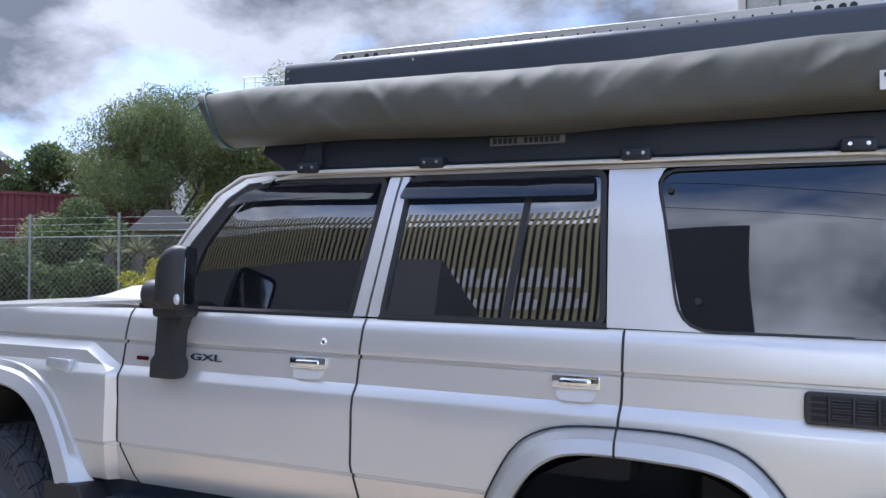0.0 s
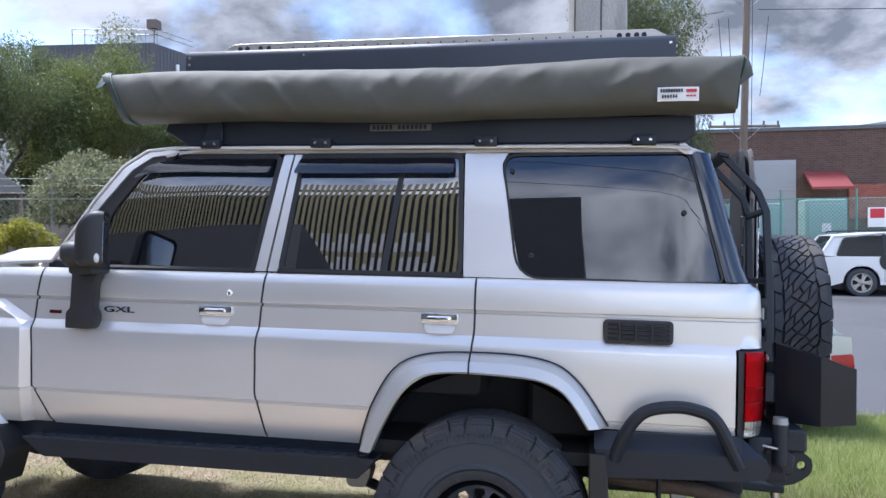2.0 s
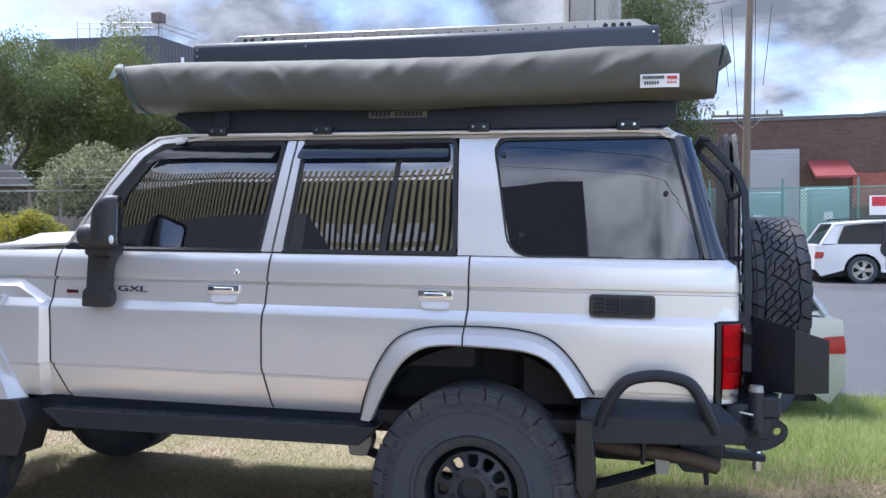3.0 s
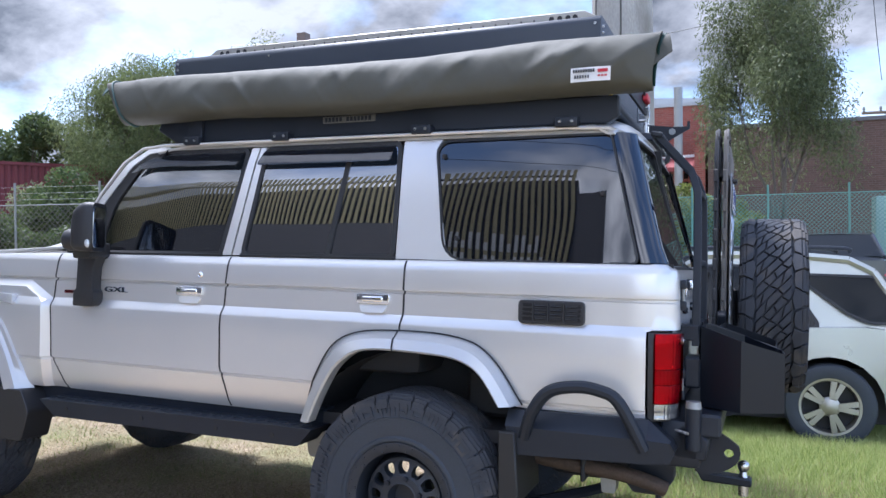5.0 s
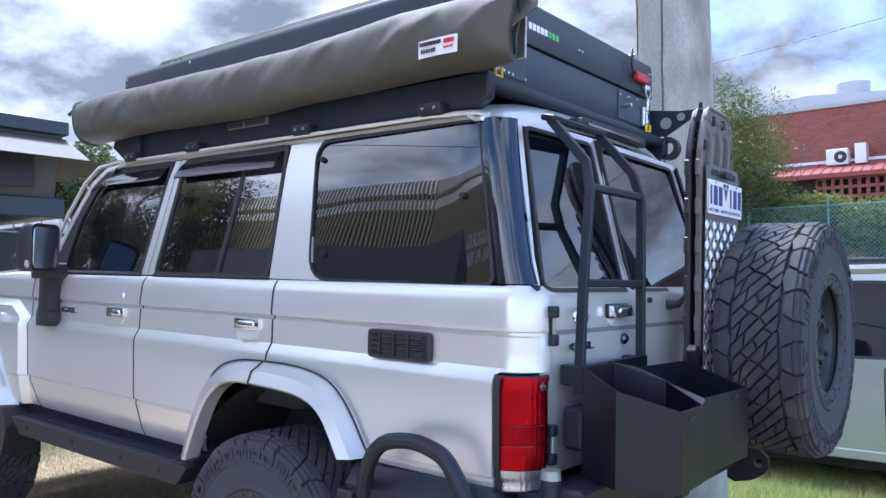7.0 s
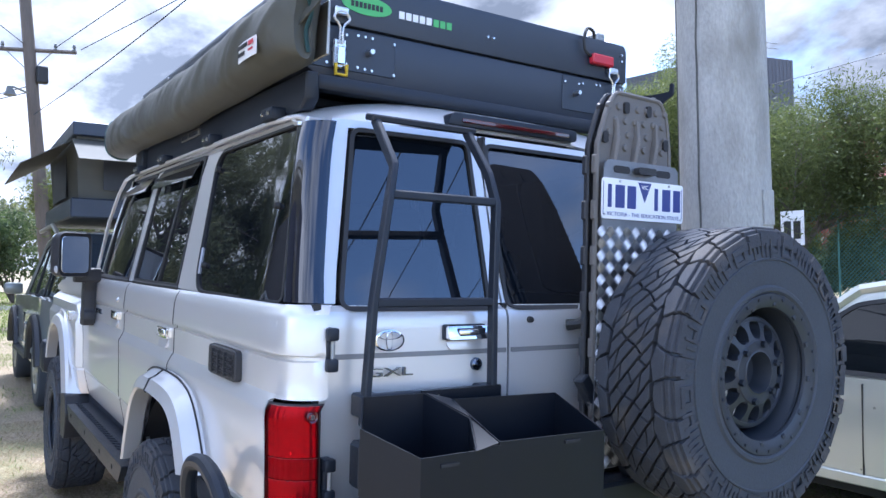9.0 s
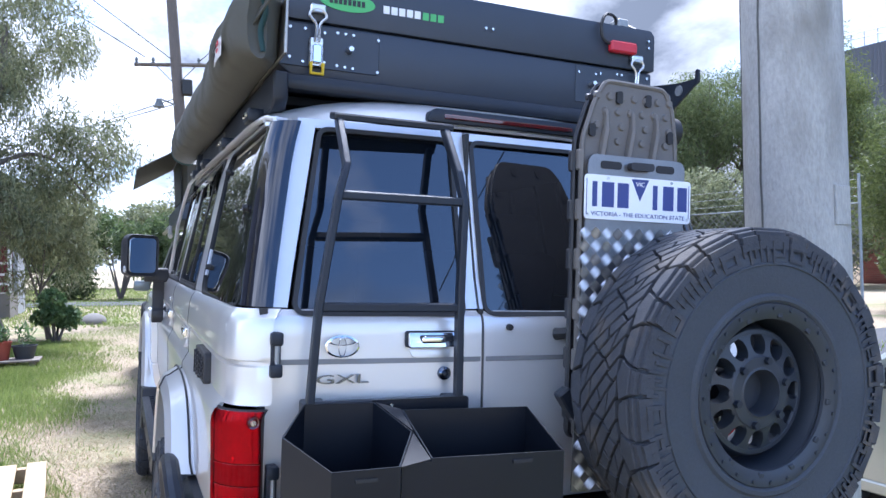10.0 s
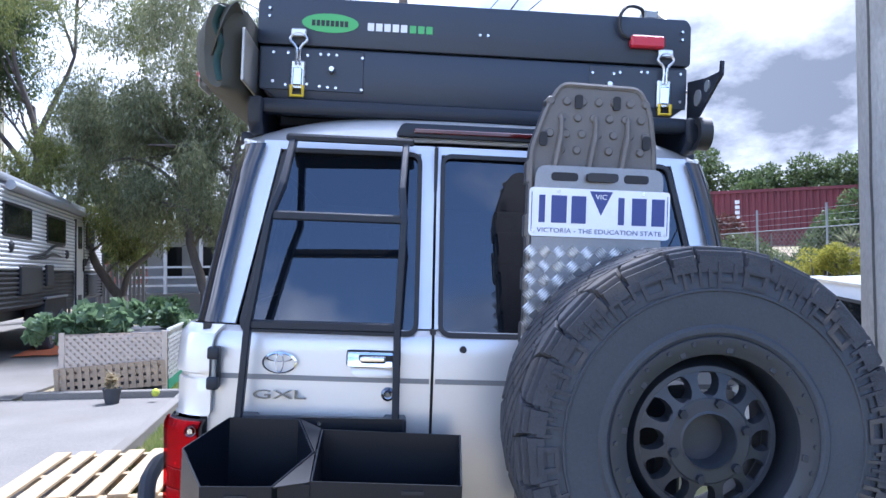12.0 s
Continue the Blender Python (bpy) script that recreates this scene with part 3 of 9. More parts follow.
def ring(outer, inner, f, thick=0.012):
    """A frame between two outlines of as many points; f(u, v) gives the place, and thick draws it back along f(u, v, thick)."""
    bm = bmesh.new()
    o = [bm.verts.new(f(u, v, 0)) for u, v in outer]
    i = [bm.verts.new(f(u, v, 0)) for u, v in inner]
    ob_, ib = [bm.verts.new(f(u, v, thick)) for u, v in outer], [bm.verts.new(f(u, v, thick)) for u, v in inner]
    n = len(outer)
    for k in range(n):
        j = (k + 1) % n
        for a, b in ((o, i), (i, ib), (ib, ob_), (ob_, o)):
            bm.faces.new((a[k], a[j], b[j], b[k]))
    return bm


ARCH_OUT = [(-0.520, 0.665), (-0.490, 0.77), (-0.452, 0.865), (-0.392, 0.970), (-0.322, 1.030), (-0.215, 1.063), (-0.060, 1.073), (0.12, 1.071), (0.250, 1.050), (0.325, 1.012), (0.398, 0.935), (0.477, 0.813)]
ARCH_IN = [(-0.445, 0.665), (-0.410, 0.749), (-0.366, 0.837), (-0.315, 0.913), (-0.240, 0.970), (-0.165, 0.990), (-0.055, 0.994), (0.10, 0.989), (0.205, 0.979), (0.285, 0.950), (0.338, 0.900), (0.398, 0.808)]
FRONT_OUT = [(-2.165, 0.655), (-2.21, 0.76), (-2.27, 0.88), (-2.37, 1.02), (-2.50, 1.10), (-2.70, 1.13), (-2.90, 1.12), (-3.05, 1.06), (-3.15, 0.95), (-3.20, 0.86), (-3.23, 0.78)]
FRONT_IN = [(-2.285, 0.655), (-2.32, 0.74), (-2.37, 0.83), (-2.44, 0.93), (-2.54, 1.0), (-2.70, 1.03), (-2.88, 1.02), (-3.0, 0.97), (-3.08, 0.88), (-3.12, 0.82), (-3.14, 0.77)]


def flare(out, inn, side, a=0.0, b=1.0):
    """A wheel-arch flare, over the stretch a to b of its run."""
    po, pi = smooth_path([(x, 0, z) for x, z in out], 4), smooth_path([(x, 0, z) for x, z in inn], 4)
    n = len(po) - 1
    i0, i1 = round(a * n), round(b * n)
    rows = []
    for i in range(i0, i1 + 1):
        o, q = po[i], pi[i]
        y0 = lower_y(max(o.x, -2.0) if o.x > -1 else -1.5, o.z) - 0.004
        if out is FRONT_OUT:
            y0 += 0.034
        rows.append([Vector((p.x, side * y, p.z)) for p, y in (
            (o, y0), (o.lerp(q, 0.06), y0 + 0.018), (o.lerp(q, 0.30), 0.894), (o.lerp(q, 0.40), 0.912), (o.lerp(q, 0.9), 0.930), (q, 0.922), (q.lerp(o, 0.02), 0.86))])
    bm = bmesh.new()
    g = [[bm.verts.new(p) for p in r] for r in rows]
    for r, s in zip(g, g[1:]):
        for k in range(len(r) - 1):
            bm.faces.new((r[k], r[k + 1], s[k + 1], s[k]))
    for r in (g[0], g[-1]):
        bm.faces.new(r)
    return bm


def build_tyre():
    """Tyre and rim on the y axis, outer face towards -y: returns the meshes' builders."""
    R, W = 0.428, 0.142
    tyre = bmesh.new()
    lathe(tyre, [(0.218, -W + 0.012), (0.232, -W + 0.003), (0.242, -W - 0.007), (0.252, -W - 0.007), (0.259, -W + 0.000), (0.31, -W - 0.005), (0.330, -W - 0.005), (0.332, -W - 0.009), (0.336, -W - 0.009), (0.338, -W - 0.004), (0.345, -W - 0.004), (0.362, -W - 0.001), (0.380, -W + 0.004),
                 (0.398, -W + 0.014), (0.408, -W + 0.036), (0.410, 0.0), (0.408, W - 0.036), (0.398, W - 0.014), (0.380, W - 0.004), (0.345, W + 0.004),
                 (0.30, W + 0.006), (0.262, W + 0.002), (0.232, W - 0.004), (0.218, W - 0.012), (0.205, W - 0.02), (0.205, -W + 0.02)], 96, "y", closed=True)
    tread = bmesh.new()

    def block(a0, a1, y0, y1, skew, r0, r1, pinch=0.0, taper=0.004):
        """A tread block between two angles and two widths, with sloping flanks."""
        vs = []
        for r, t in ((r0, 0.0), (r1, taper)):
            for a, y in ((a0, y0), (a1, y0), (a1 - pinch, y1), (a0 + pinch, y1)):
                k = skew * ((y - y0) / (y1 - y0) if y1 != y0 else 0)
                da = t / r
                aa = a + k + (da if a in (a0, a0 + pinch) else -da)
                yy = y + (t if y == y0 else -t) * (1 if y1 > y0 else -1)
                vs.append(tread.verts.new((r * math.cos(aa), yy, r * math.sin(aa))))
        for q in ((4, 5, 6, 7), (0, 1, 5, 4), (1, 2, 6, 5), (2, 3, 7, 6), (3, 0, 4, 7)):
            tread.faces.new([vs[i] for i in q])
    def lug(poly, r0=0.400, r1=0.4295, gap=0.0058, taper=0.0015):
        """A block of any convex outline (angle, width), its edges drawn in by half a groove."""
        pts = [Vector((p[0] * R, p[1])) for p in poly]
        area = sum(p.x * q.y - q.x * p.y for p, q in zip(pts, pts[1:] + pts[:1]))
        if area < 0:
            pts.reverse()
        n = len(pts)
        rows = []
        for r, t in ((r0, 0.0), (r1 - 0.002, taper * 0.6), (r1, taper + 0.001)):
            row = []
            for i in range(n):
                u, w = (pts[i] - pts[i - 1]).normalized(), (pts[(i + 1) % n] - pts[i]).normalized()
                nu, nw = Vector((-u.y, u.x)), Vector((-w.y, w.x))
                p = pts[i] + (nu + nw) * ((gap / 2 + t) / max(0.35, 1 + nu.dot(nw)))
                aa = p.x / R
                row.append(tread.verts.new((r * math.cos(aa), p.y, r * math.sin(aa))))
            rows.append(row)
        for p, q in zip(rows, rows[1:]):
            for i in range(n):
                tread.faces.new((p[i], p[(i + 1) % n], q[(i + 1) % n], q[i]))
        tread.faces.new(rows[-1])

    N = 30
    st = 2 * math.pi / N
    for i in range(N):
        a = i * st
        for s in (-1, 1):
            off = 0 if s < 0 else st * 0.5
            long_ = i % 2 == 0
            out = 0.003 if long_ else 0.0
            tip = 0.070 if long_ else 0.080
            a0, side_y = a + off, 0.1500
            # shoulder lugs, long and short by turns, wrapping on to the side wall
            sk = st * (0.11 if long_ else -0.11)
            lug([(a0 - sk, s * 0.084), (a0 + st * 0.45, s * tip), (a0 + st + sk, s * 0.084), (a0 + st - sk, s * (0.121 + out)), (a0 + sk, s * (0.121 + out))], 0.402, 0.4290, 0.0075)
            lug([(a0 + sk, s * 0.112), (a0 + st - sk, s * 0.112), (a0 + st - 1.3 * sk, s * (0.1365 + out)), (a0 + 1.3 * sk, s * (0.1365 + out))], 0.380, 0.4215, 0.0075, 0.0022)
            block(a0 + 0.009 + 1.3 * sk, a0 + st - 0.009 - 1.3 * sk, s * 0.126, s * (0.1455 + out), 0.0, 0.374, 0.4095, taper=0.003)
            # raised figures on the side wall below each lug: hollow squares, hooks and fins by turns
            kind = i % 3
            if kind == 0:
                for b0, b1, r0, r1 in ((0.12, 0.28, 0.346, 0.388), (0.70, 0.86, 0.346, 0.388), (0.12, 0.86, 0.378, 0.390), (0.12, 0.86, 0.344, 0.354)):
                    block(a0 + st * b0, a0 + st * b1, s * 0.132, s * side_y, 0.0, r0, r1, taper=0.0015)
            elif kind == 1:
                for b0, b1, r0, r1 in ((0.05, 0.18, 0.352, 0.392), (0.18, 0.62, 0.352, 0.362), (0.50, 0.62, 0.330, 0.392), (0.76, 0.90, 0.340, 0.380)):
                    block(a0 + st * b0, a0 + st * b1, s * 0.132, s * side_y, 0.0, r0, r1, taper=0.0015)
            else:
                for k in range(4):
                    block(a0 + st * (0.06 + 0.24 * k), a0 + st * (0.17 + 0.24 * k), s * 0.132, s * (side_y - 0.001), 0.0, (0.340, 0.352, 0.336, 0.358)[k], 0.392, taper=0.0015)
    # the middle of the tread: long slanted bars, each cut into wedges by grooves that lean by turns the other way
    M, HALF, LEAN = 52, 0.077, 0.40
    sp = 2 * math.pi / M
    for i in range(M):
        a = i * sp
        cuts = ([(0.0, 0.0), (0.30, 0.10), (0.52, 0.42), (0.80, 0.62), (1.0, 1.0)], [(0.0, 0.0), (0.22, 0.28), (0.62, 0.40), (0.78, 0.86), (1.0, 1.0)], [(0.0, 0.0), (0.40, 0.24), (0.70, 0.72), (1.0, 1.0)])[i % 3 if i < 51 else 1]
        for (p0, q0), (p1, q1) in zip(cuts, cuts[1:]):
            lug([(a + LEAN * p0, HALF * (2 * p0 - 1)), (a + sp + LEAN * q0, HALF * (2 * q0 - 1)), (a + sp + LEAN * q1, HALF * (2 * q1 - 1)), (a + LEAN * p1, HALF * (2 * p1 - 1))])
    return tyre, tread


def build_rim():
    """A black alloy rim with a bolted outer ring and twelve windows; outer face towards -y."""
    rim, ringm, bolts, disc, hub, nuts = (bmesh.new() for _ in range(6))
    lathe(rim, [(0.222, -0.128), (0.214, -0.118), (0.203, -0.10), (0.196, -0.05), (0.186, 0.0), (0.196, 0.08), (0.206, 0.12), (0.222, 0.132), (0.226, 0.128),
                (0.212, 0.105), (0.20, 0.06), (0.192, 0.0), (0.202, -0.06), (0.212, -0.11)], 72, "y", closed=True)
    lathe(ringm, [(0.192, -0.128), (0.194, -0.136), (0.214, -0.146), (0.232, -0.146), (0.237, -0.140), (0.236, -0.130), (0.2, -0.118)], 72, "y", closed=True)
    rod(bolts, (0.221, -0.144, 0), (0.221, -0.150, 0), 0.0056, 0.0050, 6)
    for i in range(24):
        a = 2 * math.pi * i / 24
        if i % 2:
            a2 = a + math.pi / 24
            obox(ringm, Matrix.Rotation(-a2, 4, "Y") @ pose(0.205, -0.140, 0), 0.016, 0.008, 0.016, 0.002)
    n = 12
    lathe(disc, [(0.147, -0.058), (0.151, -0.064), (0.162, -0.062), (0.168, -0.052), (0.174, -0.012), (0.192, 0.020), (0.190, 0.034), (0.160, 0.0), (0.147, -0.030)], 60, "y", closed=True)
    lathe(disc, [(0.060, -0.084), (0.092, -0.082), (0.100, -0.075), (0.098, -0.04), (0.060, -0.04)], 60, "y", closed=True)
    for i in range(n):
        a = 2 * math.pi * (i + 0.5) / n
        m = Matrix.Rotation(-a, 4, "Y")
        vs = []
        for r, w, y0, y1 in ((0.094, 0.027, -0.079, -0.040), (0.102, 0.0165, -0.077, -0.039), (0.112, 0.0115, -0.074, -0.038), (0.126, 0.0110, -0.070, -0.036), (0.138, 0.0150, -0.066, -0.034), (0.145, 0.0220, -0.064, -0.032), (0.152, 0.0370, -0.062, -0.031)):
            vs.append([disc.verts.new(m @ Vector(p)) for p in ((r, y0, -w * 0.8), (r, y0, w * 0.8), (r, y1, w), (r, y1, -w))])
        for p, q in zip(vs, vs[1:]):
            for k in range(4):
                disc.faces.new((p[k], p[(k + 1) % 4], q[(k + 1) % 4], q[k]))
    lathe(hub, [(0.0, -0.028), (0.054, -0.028), (0.057, -0.075), (0.061, -0.086), (0.066, -0.084), (0.066, -0.04)], 36, "y")
    rod(nuts, (0.081, -0.078, 0.025), (0.081, -0.094, 0.025), 0.011, 0.010, 6)
    for bm_ in (disc, hub, nuts):
        bmesh.ops.translate(bm_, verts=bm_.verts, vec=(0, -0.026, 0))
    return rim, ringm, bolts, disc, hub, nuts


WHEEL_MESH = {}


def wheel(parent, m, name="wheel"):
    """A wheel as a part of its thing, or as a thing with its own parts where it is the spare."""
    hold = new(name)
    hold.parent = parent
    hold.matrix_basis = m
    if not WHEEL_MESH:
        tyre, tread = build_tyre()
        first = [part("tyre", tyre, TYRE, hold, "wide all-terrain tyre", 40), part("tread", tread, TREAD, hold, "chunky tread blocks", 20)]
        for nm, bm, lab in zip(("rim", "bead_ring", "ring_bolt", "spokes", "hub", "wheel_nut"), build_rim(), ("", "bolted outer ring", "", "", "", "")):
            first.append(part(nm, bm, RIM_BLACK if nm not in ("wheel_nut",) else POWDER, hold, lab, 30))
            n = {"ring_bolt": 24, "wheel_nut": 6}.get(nm, 1)
            for k in range(1, n):
                again(first[-1], Matrix.Rotation(2 * math.pi * k / n, 4, "Y"), hold)
        WHEEL_MESH["parts"] = first
    else:
        for o in WHEEL_MESH["parts"]:
            again(o, Matrix.Identity(4), hold)
            n = 24 if o.name.startswith("ring_bolt") else 6 if o.name.startswith("wheel_nut") else 1
            for k in range(1, n):
                again(o, Matrix.Rotation(2 * math.pi * k / n, 4, "Y"), hold)
    return hold


def build_four_wheel_drive():
    car = thing("four_wheel_drive", "silver four-door off-road wagon on black wheels, parked on grass", "car", m=CAR)
    for side in (-1, 1):
        def low(name, outline, mat=PAINT, xs=(), label="", cuts=()):
            return part(name, panel(outline, lower_y, xs, SIDE_Z, 0.014, side, cuts), mat, car, label, 24)

        low("front_wing", [(-2.022, 1.366), (-2.052, 1.14), (-2.054, 1.08), (-2.046, 0.84), (-1.95, 0.676), (-2.22, 0.676), (-2.33, 0.90), (-2.43, 1.02), (-2.52, 1.06), (-2.70, 1.085), (-2.90, 1.075), (-3.03, 1.0), (-3.12, 0.9),
                            (-3.17, 0.78), (-3.36, 0.80), (-3.36, 1.27), (-3.2, 1.31), (-2.6, 1.352)], xs=(-3.2, -2.9, -2.6, -2.35, -2.21, -2.13, -2.08, -2.05),
            cuts=[((-2.05, 1.128), (0.092, 0.16)), ((-2.05, 1.096), (0.092, 0.16)), ((-2.3, 1.22), (0, 1)), ((-2.3, 1.188), (0, 1))])
        door = low("front_door", [(-2.016, 1.366), (-2.046, 1.14), (-2.048, 1.08), (-2.040, 0.84), (-1.944, 0.672), (-0.932, 0.672), (-0.979, 0.86), (-0.981, 1.04), (-0.952, 1.366)], xs=(-1.7, -1.35))
        door2 = low("rear_door", [(-0.946, 1.366), (-0.975, 1.04), (-0.973, 0.86), (-0.926, 0.672), (-0.49, 0.672), (-0.45, 0.78), (-0.39, 0.89), (-0.30, 0.98), (-0.21, 1.03), (-0.062, 1.05), (-0.060, 1.10), (-0.054, 1.16), (-0.052, 1.366)], xs=(-0.7, -0.3))
        low("rear_quarter", [(-0.046, 1.366), (-0.048, 1.16), (-0.054, 1.10), (-0.056, 1.05), (0.11, 1.045), (0.21, 1.01), (0.32, 0.955), (0.395, 0.88), (0.45, 0.80), (0.938, 0.80), (0.938, 1.118), (0.955, 1.124), (0.955, 1.366)],
            xs=(0.3, 0.6, 0.86, 0.9, 0.93))
        # dark seams round the doors
        for pts in ([(-2.019, 1.362), (-2.049, 1.14), (-2.051, 1.08), (-2.043, 0.84), (-1.95, 0.676)], [(-0.949, 1.362), (-0.978, 1.04), (-0.976, 0.86), (-0.929, 0.676)], [(-0.049, 1.362), (-0.051, 1.16), (-0.057, 1.10), (-0.059, 1.055)]):
            ol = [(x - 0.0042, z) for x, z in pts] + [(x + 0.0042, z) for x, z in reversed(pts)]
            part("door_seam", panel(ol, lambda x, z: lower_y(min(x, 0.9) if x > -1.9 else max(x, -2.029), z) + 0.0012, (), SIDE_Z, 0.006, side), RUBBER, car)
        # belt shoulder and the silver pillars above it
        for nm, ol in (("front_pillar", [(-2.05, 1.375), (-1.998, 1.375), (-1.803, 1.655), (-1.668, 1.820), (-1.575, 1.882), (-1.46, 1.893), (-1.46, 1.915), (-1.59, 1.905), (-1.705, 1.838), (-1.845, 1.668)]),
                       ("door_frame", [(-1.006, 1.372), (-0.958, 1.372), (-0.888, 1.886), (-0.930, 1.886)]),
                       ("door_frame", [(-0.948, 1.372), (-0.904, 1.372), (-0.850, 1.886), (-0.879, 1.886)]),
                       ("middle_pillar", [(-0.104, 1.370), (0.235, 1.367), (0.175, 1.372), (0.140, 1.388), (0.121, 1.412), (0.110, 1.45), (0.038, 1.80), (0.034, 1.84), (0.05, 1.876), (0.06, 1.886), (-0.124, 1.886)]),
                       ("roof_rail", [(-1.46, 1.893), (0.80, 1.886), (0.80, 1.902), (-1.46, 1.906)])):
            part(nm, panel(ol, upper_y, (-1.2, 0.3, 0.6), (1.5, 1.65, 1.8), 0.02, side), PAINT, car, "", 30)
        for nm, a, b in (("belt_trim", -1.80, -1.006), ("belt_trim", -0.904, -0.104)):
            part(nm, panel([(a, 1.364), (b, 1.364), (b, 1.384), (a, 1.384)], lambda x, z: 0.816 if z < 1.375 else 0.806, (), (1.374,), 0.02, side), RUBBER, car)
        # windows: rubber frame and glass each
        for nm, ol, rad, mat in (("front_window", [(-1.80, 1.386), (-1.025, 1.386), (-0.957, 1.868), (-1.46, 1.870), (-1.60, 1.804), (-1.735, 1.625)], [0.05, 0.02, 0.02, 0.08, 0.05, 0.05], GLASS_FRONT),
                                 ("rear_window", [(-0.882, 1.386), (-0.128, 1.386), (-0.150, 1.870), (-0.831, 1.870)], 0.025, GLASS),
                                 ("quarter_window", [(0.128, 1.386), (0.880, 1.384), (0.762, 1.866), (0.052, 1.862)], [0.085, 0.01, 0.01, 0.05], GLASS_QUARTER)):
            inner = rounded(ol, rad, 5)
            if nm == "quarter_window":
                inner = grow(inner, 0.011)
            outer = grow(inner, 0.009 if nm == "quarter_window" else 0.02)
            fr = part(nm, ring(outer, inner, lambda u, v, d: (u, side * (upper_y(u, v) + 0.003 - d), v), 0.02), RUBBER, car, "", 30)
            xs = (-1.6, -1.4, -1.2) if nm == "front_window" else (-0.6, -0.4, -0.2) if nm == "rear_window" else (0.2, 0.35, 0.5, 0.65, 0.72, 0.78, 0.84)
            gl = part("glass", panel(grow(inner, 0.004), lambda x, z: upper_y(x, z) - 0.006, xs, (1.45, 1.53, 1.61, 1.69, 1.77), 0.005, side), mat, fr, "", 60)
            if nm == "quarter_window":
                for sx, sz in ((0.075, 1.81), (0.165, 1.46), (0.755, 1.64)):
                    bm = bmn()
                    rod(bm, (sx, side * (upper_y(sx, sz) - 0.006), sz), (sx, side * (upper_y(sx, sz) + 0.008), sz), 0.011, 0.009, 12)
                    part("screw_cap", bm, RUBBER, fr, "black screw cap")
            if nm == "rear_window":
                bm = bmn()
                prism(bm, [(-0.452, 1.386), (-0.428, 1.386), (-0.372, 1.862), (-0.396, 1.862)], "y", side * 0.70, side * 0.80)
                for v in bm.verts:
                    v.co.y = side * (upper_y(v.co.x, v.co.z) + (0.002 if abs(v.co.y) > 0.75 else -0.02))
                part("divider", bm, RUBBER, fr)
        # black seal that fills the door frame in front of the window
        part("frame_seal", panel([(-1.990, 1.384), (-1.80, 1.384), (-1.745, 1.60), (-1.61, 1.79), (-1.46, 1.86), (-1.00, 1.86), (-1.00, 1.892), (-1.46, 1.892), (-1.572, 1.879), (-1.665, 1.817), (-1.80, 1.652)], lambda x, z: upper_y(x, z) - 0.002, (-1.2,), (1.5, 1.65, 1.8), 0.012, side), RUBBER, car, "", 30)
        # smoked rain visors over the two door windows
        for ol in ([(-1.64, 1.775), (-1.56, 1.80), (-1.40, 1.805), (-0.985, 1.800), (-0.962, 1.872), (-1.46, 1.876), (-1.58, 1.835)],
                   [(-0.868, 1.797), (-0.165, 1.797), (-0.168, 1.872), (-0.848, 1.872)]):
            part("rain_visor", panel(rounded(ol, 0.015, 3), lambda x, z: upper_y(x, z) + 0.006 + 0.34 * min(0.06, max(0.0, 1.874 - z)), (), (1.82, 1.85), 0.003, side), VISOR, car, "smoked window visor", 50)
        # flares
        f1 = part("rear_flare", flare(ARCH_OUT, ARCH_IN, side, 0.0, 0.546), PAINT_DUSTY, car, "", 35)
        f2 = part("rear_flare", flare(ARCH_OUT, ARCH_IN, side, 0.546, 1.0), PAINT_DUSTY, car, "", 35)
        bm = bmn(); tube(bm, [(-0.060, side * 0.850, 1.073), (-0.0595, side * 0.870, 1.068), (-0.0585, side * 0.897, 1.049), (-0.058, side * 0.915, 1.041), (-0.056, side * 0.932, 1.002), (-0.055, side * 0.925, 0.994)], 0.0035, 6)
        part("flare_joint", bm, RUBBER, car)
        part("front_flare", flare(FRONT_OUT, FRONT_IN, side), PAINT_DUSTY, car, "", 35)
        bm = bmn(); tube(bm, [(x, side * (lower_y(max(x, -1.0), z) + 0.012), z) for x, _, z in smooth_path([(p[0], 0, p[1]) for p in ARCH_OUT], 3)], 0.0035, 6)
        part("flare_seal", bm, RUBBER, car)
        # wheel wells
        for cx in (0.0, -2.73):
            bm = bmn()
            prof = [(cx + 0.56 * math.cos(a), 0.43 + 0.56 * math.sin(a)) for a in span(0.42, math.pi - 0.42, 16)]
            sheet(bm, lambda p, y: (prof[p][0], side * y, prof[p][1]), range(len(prof)), (0.42, 0.84))
            bm.faces.new([bm.verts.new((x, side * 0.42, z)) for x, z in prof])
            part("wheel_well", bm, CABIN, car, "", 60)
        # mud guard behind the front wheel, side step
        bm = prism(bmn(), rounded([(-2.345, 0.66), (-2.155, 0.66), (-2.10, 0.55), (-2.145, 0.40), (-2.30, 0.40)], 0.02), "y", side * 0.76, side * 0.925, 0.008)
        part("mud_guard", bm, PLASTIC, car, "black plastic mud guard")
        step = part("side_step", prism(bmn(), rounded([(-2.02, 0.630), (-0.42, 0.640), (-0.49, 0.560), (-1.91, 0.552)], 0.012), "y", side * 0.775, side * 0.93, 0.006), POWDER, car, "black steel side step")
        rib = None
        for i in range(26):
            x = -1.98 + 0.06 * i
            m = pose(x, side * 0.875, 0.634 + (x + 2) * 0.006, 0, 0, 35)
            if rib is None:
                rib = part("tread_rib", obox(bmn(), Matrix.Identity(4), 0.04, 0.007, 0.006), POWDER, step, m=m)
            else:
                again(rib, m, step)
